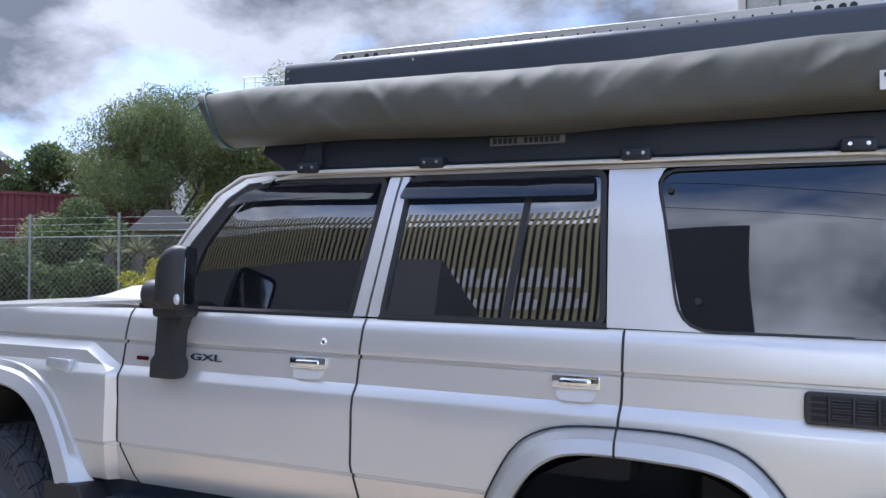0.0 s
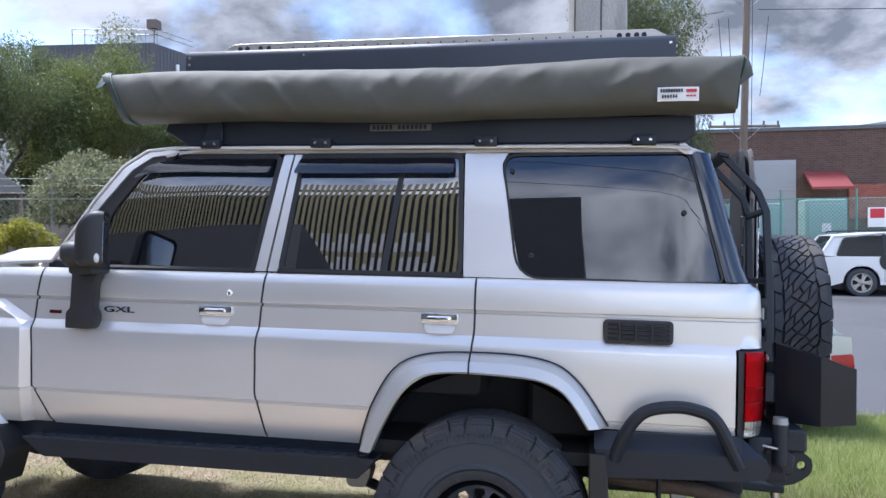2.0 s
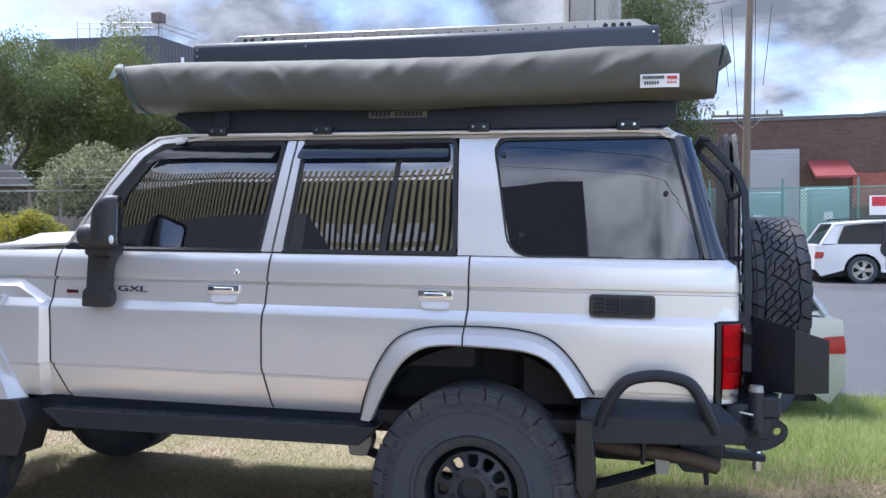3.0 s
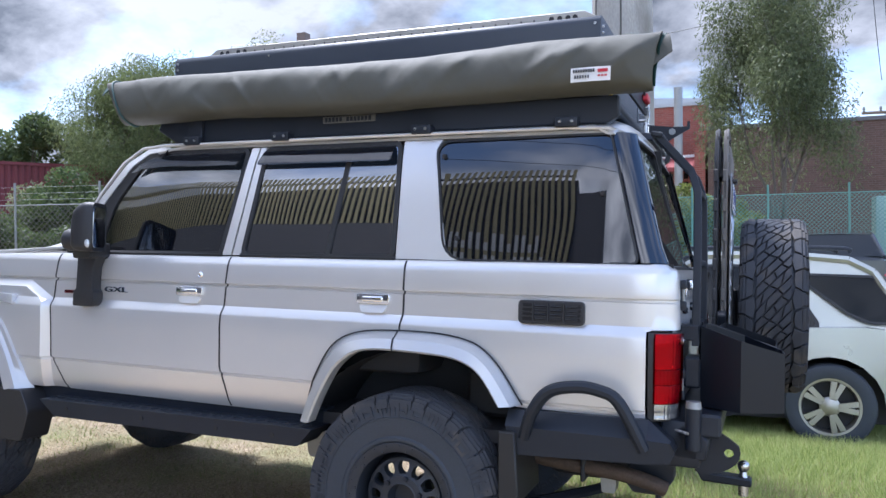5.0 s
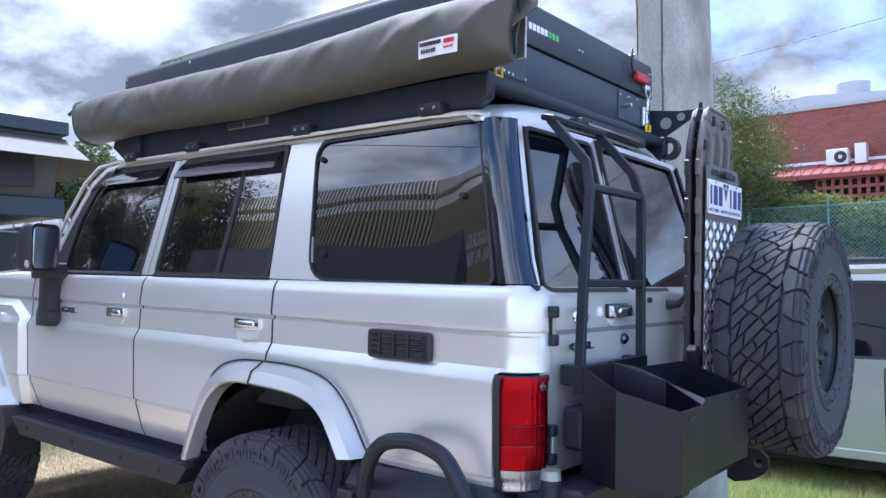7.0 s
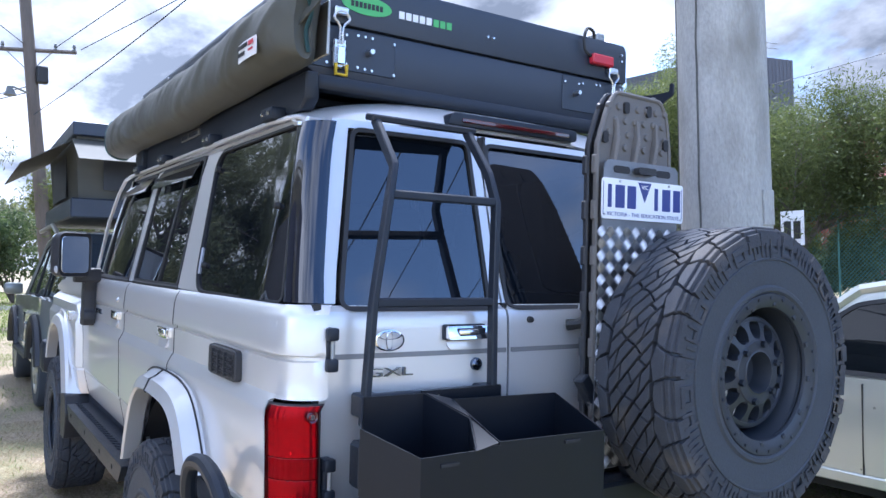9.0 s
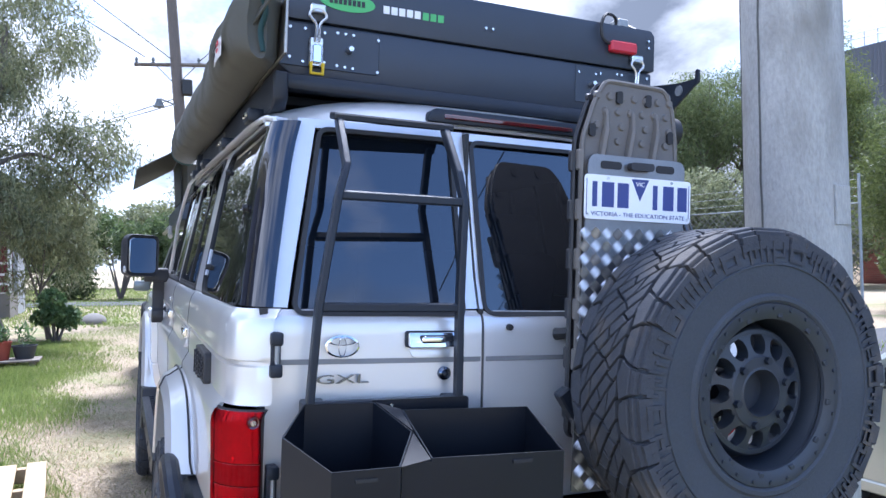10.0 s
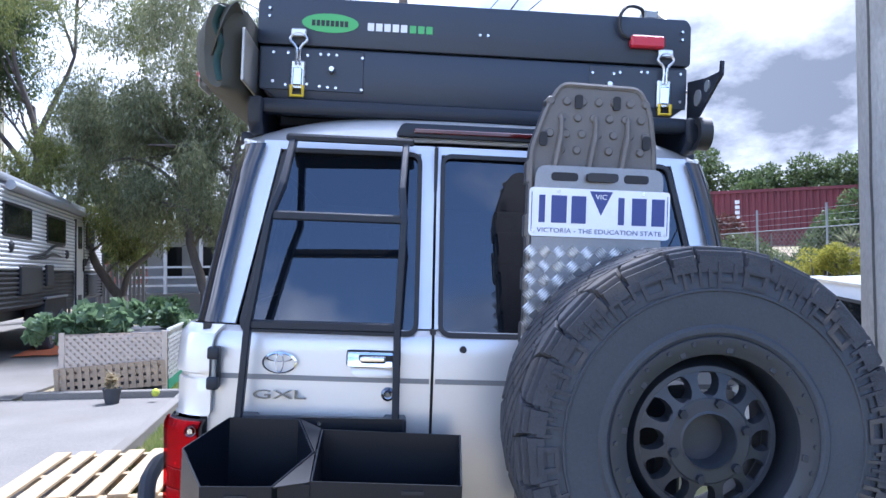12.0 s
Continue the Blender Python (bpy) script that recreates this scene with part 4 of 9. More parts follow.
        for x in (-1.83, -1.35, -0.92, -0.62):
            bm = rod(bmn(), (x, side * 0.928, 0.596), (x, side * 0.933, 0.596), 0.011, n=12)
            part("step_plug", bm, CABIN, step)
        for x in (-1.7, -0.8):
            part("step_bracket", box(bmn(), x - 0.04, x + 0.04, side * 0.55, side * 0.80, 0.545, 0.60, 0.005), POWDER, step)
        part("sill", prism(bmn(), [(-2.2, 0.60), (-0.45, 0.60), (-0.45, 0.70), (-2.2, 0.70)], "y", side * 0.70, side * 0.793), POWDER, car)
        # rain gutter of the roof
        bm = bmn()
        tube(bm, [(-2.0, side * 0.792, 1.40), (-1.81, side * 0.77, 1.675), (-1.69, side * 0.745, 1.83), (-1.58, side * 0.73, 1.902), (-1.45, side * 0.724, 1.915), (-0.5, side * 0.722, 1.912), (0.6, side * 0.718, 1.908), (0.76, side * 0.703, 1.904), (0.83, side * 0.655, 1.888)], 0.010, 8, 0.8)
        part("rain_gutter", bm, PAINT, car, "bright roof gutter")
        # the glossy black rear corner beside the quarter window, and the silver strip on the rear edge
        def corner(z, t, grow_=0.0):
            xr, xs_ = rear_x(z), 0.9035 - 0.2448 * (z - 1.384)
            ys, yr = upper_y(xs_, z), upper_y(xs_, z) - 0.075
            a = t * math.pi / 2
            return (xs_ + (xr - 0.004 - xs_) * math.sin(a), side * (yr + (ys - yr) * math.cos(a) + 0.004), z)
        bm = sheet(bmn(), lambda z, t: corner(z, t), span(1.372, 1.885, 8), span(0.0, 1.0, 20))
        part("rear_corner_glass", thicken(bm, 0.008), CORNER_BLACK, car, "glossy black rear corner panel", 50)
        # body corner above the tail lamp
        def body_corner(z, t):
            a = t * math.pi / 2
            y0, x0, x1 = lower_y(0.95, z), 0.95, rear_x(z)
            return (x0 + (x1 - x0) * math.sin(a), side * (y0 - 0.105 * (1 - math.cos(a))), z)
        zs_ = [1.126, 1.135, 1.18, 1.222, 1.226, 1.235, 1.240, 1.25, 1.30, 1.33, 1.345, 1.362, 1.368]
        part("body_corner", thicken(sheet(bmn(), body_corner, zs_, span(0, 1, 8)), 0.01), PAINT, car, "", 28)
        # tail lamp round the corner
        lamp = part("tail_lamp", thicken(sheet(bmn(), lambda z, t: tuple(Vector(body_corner(z, t)) + Vector((0.004 * math.sin(t * 1.57), side * 0.004 * math.cos(t * 1.57), 0))), [0.795, 0.82, 0.90, 1.0, 1.10, 1.118], span(-0.02, 1, 8)), 0.006), RUBBER, car, "red wrap-round tail lamp")
        for nm, z0, z1, mat in (("brake_lens", 0.9832, 1.114, LENS_RED), ("turn_lens", 0.9275, 0.9828, LENS_RED), ("lower_lens", 0.859, 0.9271, LENS_RED), ("reverse_lens", 0.800, 0.8585, LENS_CLEAR)):
            def lens(z, t, d=0.014):
                a = t * math.pi / 2
                p = Vector(body_corner(z, t))
                ridge = 0.0016 * abs(math.sin(t * 34))
                k = d + ridge - (0.0012 if z in (z0, z1) else 0) - (0.008 if t in (0.10, 0.97) and d > 0.01 else 0)
                return p + Vector((k * math.sin(a), side * k * math.cos(a), 0))

            def bowl(z, t):
                # a dished reflector behind the lens
                k = 1 - ((z - z0) / (z1 - z0) * 2 - 1) ** 2 * (1 - abs(2 * t - 1) ** 3)
                return lens(z, t, 0.0085 - 0.002 * k - 0.0030 * abs(math.sin(t * 34)))
            ln = part(nm, sheet(bmn(), lens, [z0] + span(z0 + 0.002, z1 - 0.002, 8) + [z1], [0.10, 0.13] + span(0.16, 0.94, 44) + [0.97]), mat, lamp, "", 50)
            ln.visible_shadow = False
            part("reflector", sheet(bmn(), bowl, span(z0 + 0.001, z1 - 0.001, 6), span(0.14, 0.95, 80)), LAMP_BACK_DIM if nm == "turn_lens" else LAMP_BACK, ln, "", 60)
        part("lamp_screw", rod(bmn(), (1.040, side * 0.766, 1.088), (1.0665, side * 0.766, 1.088), 0.007, n=10), STEEL, lamp, "bright screw head")
        part("screw_cup", lathe(bmn(), [(0.008, 0.0), (0.015, 0.003), (0.017, -0.004)], 20, "x", pose(1.0605, side * 0.766, 1.088)), LAMP_DARK, lamp)
        # door handles: chrome pull over a recess, and the key cylinders
        for hx in (-1.168, -0.192):
            base = part("door_handle", prism(bmn(), rounded([(hx - 0.075, 1.178), (hx + 0.075, 1.178), (hx + 0.075, 1.218), (hx - 0.075, 1.218)], 0.006), "y", side * 0.82, side * (lower_y(hx, 1.2) + 0.012), 0.004, 3), CHROME, car, "chrome pull handle")
            part("pull", box(bmn(), hx - 0.052, hx + 0.05, side * (lower_y(hx, 1.2) + 0.002), side * (lower_y(hx, 1.2) + 0.017), 1.184, 1.210, 0.008, 3), CHROME, base)
            scoop = prism(bmn(), rounded([(hx - 0.056, 1.140), (hx + 0.056, 1.140), (hx + 0.068, 1.178), (hx - 0.068, 1.178)], 0.016), "y", side * 0.80, side * 0.83)
            for v in scoop.verts:
                if abs(v.co.y) > 0.82:
                    v.co.y = side * (lower_y(hx, 1.16) + 0.001 + 0.012 * max(0.0, (1.178 - v.co.z) / 0.038))
            part("recess", scoop, PAINT, base)
        part("key_cylinder", lathe(bmn(), [(0.0, 0.010), (0.005, 0.010), (0.006, 0.005), (0.010, 0.007), (0.015, 0.003), (0.017, -0.01)], 20, "y", pose(-1.108, side * 0.834, 1.275) @ Matrix.Diagonal((1, side, 1, 1))), CHROME, car, "chrome door lock")
        # air vent behind
        vent = part("air_vent", prism(bmn(), rounded([(0.452, 1.130), (0.712, 1.130), (0.712, 1.220), (0.452, 1.220)], 0.018), "y", side * 0.82, side * 0.853, 0.005), PLASTIC, car, "black slotted air vent")
        # dark boxes stand for the shade inside the vent's open cells
        for c0, c1 in ((0.470, 0.508), (0.520, 0.568), (0.580, 0.628), (0.640, 0.698)):
            cell = part("vent_cell", box(bmn(), c0, c1, side * 0.846, side * 0.8542, 1.141, 1.209, 0.001), BLACK_TRIM, vent)
            for z in (1.158, 1.175, 1.192):
                part("louvre", box(bmn(), c0, c1, side * 0.852, side * 0.8575, z - 0.003, z + 0.003, 0.001), PLASTIC, cell)
        for k in range(3):
            x0 = 0.518 + 0.060 * k
            part("divider", box(bmn(), x0 - 0.008, x0 - 0.002, side * 0.850, side * 0.863, 1.140, 1.210, 0.001), PLASTIC, vent)
            part("grille", box(bmn(), x0, x0 + 0.050, side * 0.850, side * 0.8545, 1.142, 1.208), CABIN, vent)
            for j in range(4):
                part("vane", obox(bmn(), pose(x0 + 0.025, side * 0.856, 1.150 + 0.016 * j, 25 * side), 0.044, 0.010, 0.003), PLASTIC, vent)
        # towing mirror on its long bracket
        mir = part("mirror_bracket", prism(bmn(), rounded([(-1.845, 1.104), (-1.722, 1.104), (-1.708, 1.14), (-1.710, 1.175), (-1.724, 1.19), (-1.720, 1.29), (-1.690, 1.37), (-1.818, 1.37), (-1.824, 1.19), (-1.843, 1.175)], 0.01), "y", side * 0.84, side * 0.90, 0.012, 2), PLASTIC, car, "long black towing-mirror bracket")
        part("arm", prism(bmn(), rounded([(-1.80, 1.34), (-1.69, 1.34), (-1.69, 1.42), (-1.80, 1.42)], 0.02), "y", side * 0.82, side * 0.95, 0.012, 2), PLASTIC, mir)
        # the head is turned in towards the driver
        turn = pose(-1.660, side * 0.985, 1.490, 0, 0, -side * 27)
        head, prev = bmn(), None
        # hoops from the glass to the rounded back: place, half-width, half-height, drop of the middle
        for hx, hw_, hh, dz in ((0.044, 0.088, 0.108, 0.0), (0.050, 0.094, 0.115, 0.0), (0.032, 0.098, 0.118, 0.0), (0.004, 0.098, 0.117, 0.0), (-0.024, 0.092, 0.108, -0.006), (-0.046, 0.080, 0.092, -0.016), (-0.060, 0.060, 0.070, -0.026), (-0.066, 0.030, 0.038, -0.034)):
            ol = rounded([(-hw_, dz - hh), (hw_, dz - hh), (hw_, dz + hh), (-hw_, dz + hh)], min(hw_, hh) * 0.42, 5)
            row = [head.verts.new(turn @ Vector((hx, y, z))) for y, z in ol]
            if prev:
                for j in range(len(row)):
                    head.faces.new((prev[j], prev[(j + 1) % len(row)], row[(j + 1) % len(row)], row[j]))
            else:
                head.faces.new(row)
            prev = row
        head.faces.new(prev[::-1])
        part("mirror_head", head, PLASTIC, mir, "", 40)
        gl_ = bmn()
        prism(gl_, rounded([(-0.080, -0.099), (0.080, -0.099), (0.080, 0.099), (-0.080, 0.099)], 0.03), "x", 0.040, 0.050, 0.002)
        gl_.transform(turn)
        part("mirror_glass", gl_, MIRROR, mir, "mirror glass")
        pod = bmn()
        lathe(pod, [(0.0, -0.128), (0.026, -0.126), (0.044, -0.116), (0.053, -0.096), (0.055, -0.07), (0.055, -0.02)], 20, "x", turn @ pose(0, side * -0.02, -0.062))
        part("mirror_pod", pod, PLASTIC, mir)
        ml = bmn()
        lathe(ml, [(0.0, 0.004), (0.010, 0.003), (0.013, -0.006)], 14, "y", turn @ pose(0.030, side * 0.098, -0.078, 0, 0, 0) @ Matrix.Diagonal((1, side, 1.7, 1)))
        part("mirror_lamp", ml, LAMP_CLEAR, mir)
        # front indicator and badge on the door
        part("side_indicator", prism(bmn(), rounded([(-2.400, 1.112), (-2.275, 1.092), (-2.270, 1.146), (-2.400, 1.150)], 0.012), "y", side * 0.86, side * 0.900, 0.006, 2), LAMP_CLEAR, car, "clear front side indicator")
        if side < 0:
            bm = bmn(); bars(bm, -1.972, 1.162, 0.058, 0.015, -0.838, 1, t=0.008, gap=0.0)
            part("model_badge", bm, LAMP_DARK, car, "small red and chrome badge")
            lettering("trim_badge", "GXL", 0.037, BADGE, pose(-1.628, -0.836, 1.188, 90, 0, 0), car, "chrome badge letters", 0.005, 0.146)
    # roof, windscreen, bonnet, nose
    def roof(x, y):
        crown = 2.005 - 0.085 * abs(y / 0.70) ** 3.2
        e = 0.10 * max(0.0, (x - 0.70) / 0.17) ** 2.4 + 0.09 * max(0.0, (-1.30 - x) / 0.2) ** 2
        x -= 0.075 * abs(y / 0.715) ** 5 * max(0.0, (x - 0.70) / 0.162)
        return (x, y, max(crown - e, 1.885))
    part("roof", thicken(sheet(bmn(), roof, span(-1.5, 0.70, 12) + [0.75, 0.79, 0.82, 0.845, 0.862], span(-0.715, 0.715, 24)), 0.01), PAINT, car, "", 40)
    part("windscreen", thicken(sheet(bmn(), lambda z, y: (-1.985 + (z - 1.38) * 0.98 + 0.05 * (y / 0.75) ** 2, y, z), span(1.385, 1.895, 6), span(-0.72, 0.72, 10)), 0.005), GLASS_FRONT, car, "windscreen", 60)

    def bonnet(x, y):
        k = (x + 3.35) / 1.35
        z = 1.325 + 0.075 * k + 0.045 * (1 - (y / 0.80) ** 2)
        d = max(0.0, 1 - ((x + 2.45) / 0.42) ** 2) * max(0.0, 1 - (y / 0.28) ** 2)
        return (x, y, z + 0.055 * min(1, 2.2 * d) - 0.05 * max(0, (-3.2 - x) / 0.15) ** 2)
    part("bonnet", thicken(sheet(bmn(), bonnet, span(-3.35, -2.0, 22), span(-0.805, 0.805, 28)), 0.012), PAINT, car, "bonnet with a raised intake", 40)
    part("cowl", box(bmn(), -2.03, -1.93, -0.79, 0.79, 1.33, 1.405, 0.01), RUBBER, car)
    for y in (-0.42, 0.42):
        part("washer_nozzle", box(bmn(), -2.16, -2.12, y - 0.012, y + 0.012, 1.41, 1.446, 0.005), RUBBER, car)
    nose = part("grille", box(bmn(), -3.42, -3.34, -0.78, 0.78, 0.86, 1.28, 0.03, 2), PAINT, car, "front grille panel")
    for i in range(3):
        part("slat", box(bmn(), -3.44, -3.41, -0.42, 0.42, 1.0 + 0.08 * i, 1.04 + 0.08 * i, 0.006), PLASTIC, nose)
    for y in (-0.6, 0.6):
        part("headlamp", lathe(bmn(), [(0.0, -0.03), (0.09, -0.02), (0.1, 0.03)], 24, "x", pose(-3.42, y, 1.08)), LAMP_CLEAR, nose, "round headlamp")
    bull = part("bull_bar", box(bmn(), -3.62, -3.40, -0.92, 0.92, 0.62, 0.86, 0.04, 2), POWDER, car, "black steel front bar")
    for y in (-0.45, 0.45):
        bm = bmn(); tube(bm, smooth_path([(-3.52, y, 0.84), (-3.54, y, 1.12), (-3.53, y * 0.8, 1.24), (-3.53, 0, 1.26)], 5), 0.03, 10)
        part("hoop", bm, POWDER, bull)
    # rear doors: two leaves with window frames and glass
    def rear(y, z, d=0.0):
        return (rear_x(z) - d - 0.03 * (y / 0.75) ** 2, y, z)
    zs = [0.82, 0.90, 1.0, 1.13, 1.16, 1.20, 1.223, 1.240, 1.30, 1.33, 1.35, 1.365]
    for y0, y1, nm in ((-0.735, -0.136, "rear_left_leaf"), (-0.128, 0.735, "rear_right_leaf")):
        leaf = part(nm, thicken(sheet(bmn(), rear, span(y0, y1, 8), zs), 0.014), PAINT, car, "", 28)
        for a, b, c, d in ((y0, y0 + (0.06 if y0 < -0.5 else 0.012), 1.37, 1.885), (y1 - (0.04 if y0 < -0.5 else 0.06), y1, 1.37, 1.885), (y0, y1, 1.872, 1.897)):
            def strip(s, z, a=a, b=b):
                w = (lambda v: v * (1 - 0.135 * (z - 1.37) / 0.52) if abs(v) > 0.5 else v)
                return rear(w(a + (b - a) * s), z)
            part("frame_strip", thicken(sheet(bmn(), strip, span(0, 1, 2), span(c, d, 6)), 0.014), PAINT, leaf, "", 40)
        lo_, hi_ = (-0.668, -0.172) if y0 < -0.5 else (-0.118, 0.668)
        ol = [(lo_, 1.350), (hi_, 1.350), ((hi_ if y0 < -0.5 else 0.580), 1.876), ((-0.580 if y0 < -0.5 else lo_), 1.876)]
        inner = rounded(grow(ol, -0.013), 0.022, 5)
        outer = grow(inner, 0.013)
        fr = part("window_frame", ring(outer, inner, lambda u, v, d: (rear(u, v)[0] + 0.006 - d, u, v), 0.02), RUBBER, leaf, "", 30)
        bm = bmn()
        bm.faces.new([bm.verts.new((rear(u, v)[0] - 0.006, u, v)) for u, v in grow(inner, 0.004)])
        part("glass", bm, GLASS_REAR, fr, "", 60)
        # flat dark strip painted in for the shade of the belt groove
        part("belt_stripe", sheet(bmn(), lambda y, z: rear(y, z, -0.0015), span(y0 + 0.004, y1 - 0.004, 8), [1.2245, 1.2385]), GROOVE_SHADE, leaf, "grey belt stripe", 28)
    part("door_seal", box(bmn(), 0.85, 0.90, -0.137, -0.127, 1.37, 1.89), RUBBER, car)
    part("door_gap", box(bmn(), 0.98, 1.025, -0.140, -0.124, 0.80, 1.37), RUBBER, car)
    part("door_gap", box(bmn(), 0.95, 1.022, -0.752, -0.732, 0.80, 1.37), RUBBER, car)
    for z in (1.255, 0.92):
        hinge = part("door_hinge", box(bmn(), 1.020, 1.050, -0.728, -0.700, z - 0.056, z + 0.056, 0.006, 2), POWDER, car, "black rear door hinge")
        for k in (-1, 1):
            part("knuckle", box(bmn(), 1.045, 1.068, -0.730, -0.698, z + k * 0.040 - 0.017, z + k * 0.040 + 0.017, 0.006, 2), POWDER, hinge)
        part("hinge_pin", rod(bmn(), (1.056, -0.712, z - 0.03), (1.056, -0.712, z + 0.03), 0.006, n=10), WIRE, hinge, "bare grey hinge pin")
    part("handle_plate", prism(bmn(), rounded([(-0.365, 1.2665), (-0.219, 1.2665), (-0.219, 1.3115), (-0.365, 1.3115)], 0.008), "x", 1.03, 1.050, 0.002), POWDER, car)
    hb_ = prism(bmn(), rounded([(-0.361, 1.270), (-0.223, 1.270), (-0.223, 1.308), (-0.361, 1.308)], 0.006), "x", 1.03, 1.068, 0.013, 4)
    for v in hb_.verts:
        if v.co.x > 1.05:
            v.co.x -= 0.30 * (v.co.z - 1.29)
    rh = part("rear_handle", hb_, CHROME, car, "chrome rear door handle")
    part("slot", box(bmn(), 1.058, 1.0695, -0.332, -0.232, 1.2765, 1.3015, 0.003), POWDER, rh, "dark slot behind the pull")
    part("pull", box(bmn(), 1.062, 1.075, -0.328, -0.258, 1.279, 1.299, 0.007, 3), CHROME, rh)
    scoop = prism(bmn(), rounded([(-0.345, 1.238), (-0.236, 1.238), (-0.226, 1.268), (-0.356, 1.268)], 0.014), "x", 1.0, 1.049, 0.004, 2)
    for v in scoop.verts:
        if v.co.x > 1.03:
            v.co.x -= 0.25 * max(0.0, v.co.z - 1.238)
    part("recess", scoop, PAINT, rh)
    part("rear_lock", lathe(bmn(), [(0.0, 0.018), (0.006, 0.018), (0.007, 0.012), (0.012, 0.013), (0.018, 0.008), (0.020, -0.01)], 20, "x", pose(1.046, -0.25, 1.195)), BADGE, car, "chrome rear lock")
    part("washer_jet", rod(bmn(), (1.03, -0.05, 1.32), (1.056, -0.05, 1.32), 0.011, 0.009, 12), RUBBER, car)
    bm = bmn()
    for rim_, cz, ky, kz in (((0.0455, 0.0515), 1.273, 0.90, 0.565), ((0.0255, 0.0300), 1.286, 1.22, 0.36), ((0.0255, 0.0300), 1.272, 0.36, 0.90)):
        lathe(bm, [(rim_[0] - 0.001, 0.0), (rim_[0], 0.006), (rim_[1], 0.0045), (rim_[1] + 0.001, 0.0)], 32, "x", pose(1.0465, -0.542, cz) @ Matrix.Diagonal((1, ky, kz, 1)))
    part("maker_emblem", bm, CHROME, car, "plain oval chrome emblem")
    lettering("trim_badge", "GXL", 0.033, BADGE, Matrix.Translation((1.050, -0.540, 1.187)) @ Matrix(((0, 0, 1, 0), (1, 0, 0, 0), (0, 1, 0, 0), (0, 0, 0, 1))), car, "chrome badge letters", 0.005, 0.140)
    # wiper on the right leaf
    bm = bmn(); tube(bm, [(1.05, 0.10, 1.30), (1.08, 0.12, 1.305), (1.09, 0.17, 1.335), (1.06, 0.26, 1.37)], [0.018, 0.016, 0.010, 0.006], 8)
    part("rear_wiper", bm, RUBBER, car, "black rear wiper")
    # high brake lamp
    hb = part("high_brake_lamp", prism(bmn(), rounded([(-0.255, 1.922), (0.29, 1.922), (0.29, 1.962), (-0.235, 1.962)], 0.014), "x", 0.80, 0.875, 0.006, 2), POWDER, car, "black housing of the high brake lamp")
    part("lens", box(bmn(), 0.87, 0.882, -0.20, 0.25, 1.932, 1.946, 0.003), LAMP_DARK, hb, "dark red lens")
    # floor, cabin, seats
    part("floor_pan", box(bmn(), -2.2, 1.0, -0.79, 0.79, 0.64, 0.69), CABIN, car)
    part("floor_pan", box(bmn(), -3.3, -2.0, -0.42, 0.42, 0.75, 1.28), CABIN, car)
    part("inner_trim", box(bmn(), -2.0, 0.98, -0.79, -0.77, 1.12, 1.36), CABIN, car)
    part("inner_trim", box(bmn(), -2.0, 0.98, 0.77, 0.79, 1.12, 1.36), CABIN, car)
    part("head_lining", box(bmn(), -1.45, 0.80, -0.64, 0.64, 1.86, 1.885), CABIN, car)
    part("dashboard", prism(bmn(), rounded([(-1.95, 1.0), (-1.62, 1.0), (-1.66, 1.36), (-1.80, 1.40), (-1.96, 1.40)], 0.04), "y", -0.76, 0.76, 0.02), CABIN, car)
    wh = lathe(bmn(), [(0.175, -0.012), (0.187, 0.0), (0.199, -0.012), (0.187, -0.024)], 28, "x", pose(-1.50, 0.36, 1.33, 0, -25), closed=True)
    part("steering_wheel", wh, CABIN, car)
    for x, ys in ((-1.15, (-0.38, 0.38)), (-0.25, (-0.45, 0.0, 0.45))):
        for y in ys:
            seat = part("seat", box(bmn(), x - 0.28, x + 0.22, y - 0.24, y + 0.24, 0.86, 1.02, 0.05, 2), SEAT, car, "dark cloth seat")
            m = pose(x + 0.26, y, 1.28, 0, 14)
            part("backrest", obox(bmn(), m, 0.13, 0.47, 0.56, 0.05, 3), SEAT, seat)
            part("head_rest", obox(bmn(), pose(x + 0.335, y, 1.63, 0, 10), 0.09, 0.25, 0.17, 0.035, 3), SEAT, seat)
    part("cargo_box", box(bmn(), 0.15, 0.85, -0.6, 0.6, 0.70, 1.30, 0.02), CABIN, car)
    # running gear
    for y in (-0.42, 0.42):
        part("chassis_rail", box(bmn(), -3.2, 1.0, y - 0.05, y + 0.05, 0.52, 0.64, 0.008), POWDER, car)
    for x in (0.0, -2.73):
        bm = bmn(); rod(bm, (x, -0.72, 0.395), (x, 0.72, 0.395), 0.05, n=12)
        lathe(bm, [(0.0, -0.14), (0.12, -0.10), (0.15, 0.0), (0.12, 0.10), (0.0, 0.14)], 16, "y", pose(x, 0.15, 0.395))
        part("axle", bm, POWDER, car)
    for y in (-0.55, 0.55):
        bm = bmn(); tube(bm, smooth_path([(-0.60, y, 0.455), (-0.3, y, 0.37), (0.0, y, 0.335), (0.38, y, 0.345), (0.62, y, 0.41), (0.765, y, 0.462)], 4), 0.030, 6, 0.7)
        part("leaf_spring", bm, POWDER, car)
        part("spring_shackle", prism(bmn(), rounded([(-0.64, 0.43), (-0.555, 0.43), (-0.53, 0.50), (-0.55, 0.60), (-0.68, 0.60), (-0.65, 0.49)], 0.02), "y", y - 0.05, y + 0.03, 0.004), WIRE, car)
        part("spring_shackle", prism(bmn(), rounded([(0.742, 0.445), (0.795, 0.445), (0.800, 0.505), (0.735, 0.512)], 0.01), "y", y - 0.05, y + 0.03, 0.003), WIRE, car)
    part("fuel_tank", box(bmn(), 0.45, 0.98, -0.35, 0.40, 0.42, 0.62, 0.05, 2), CABIN, car)
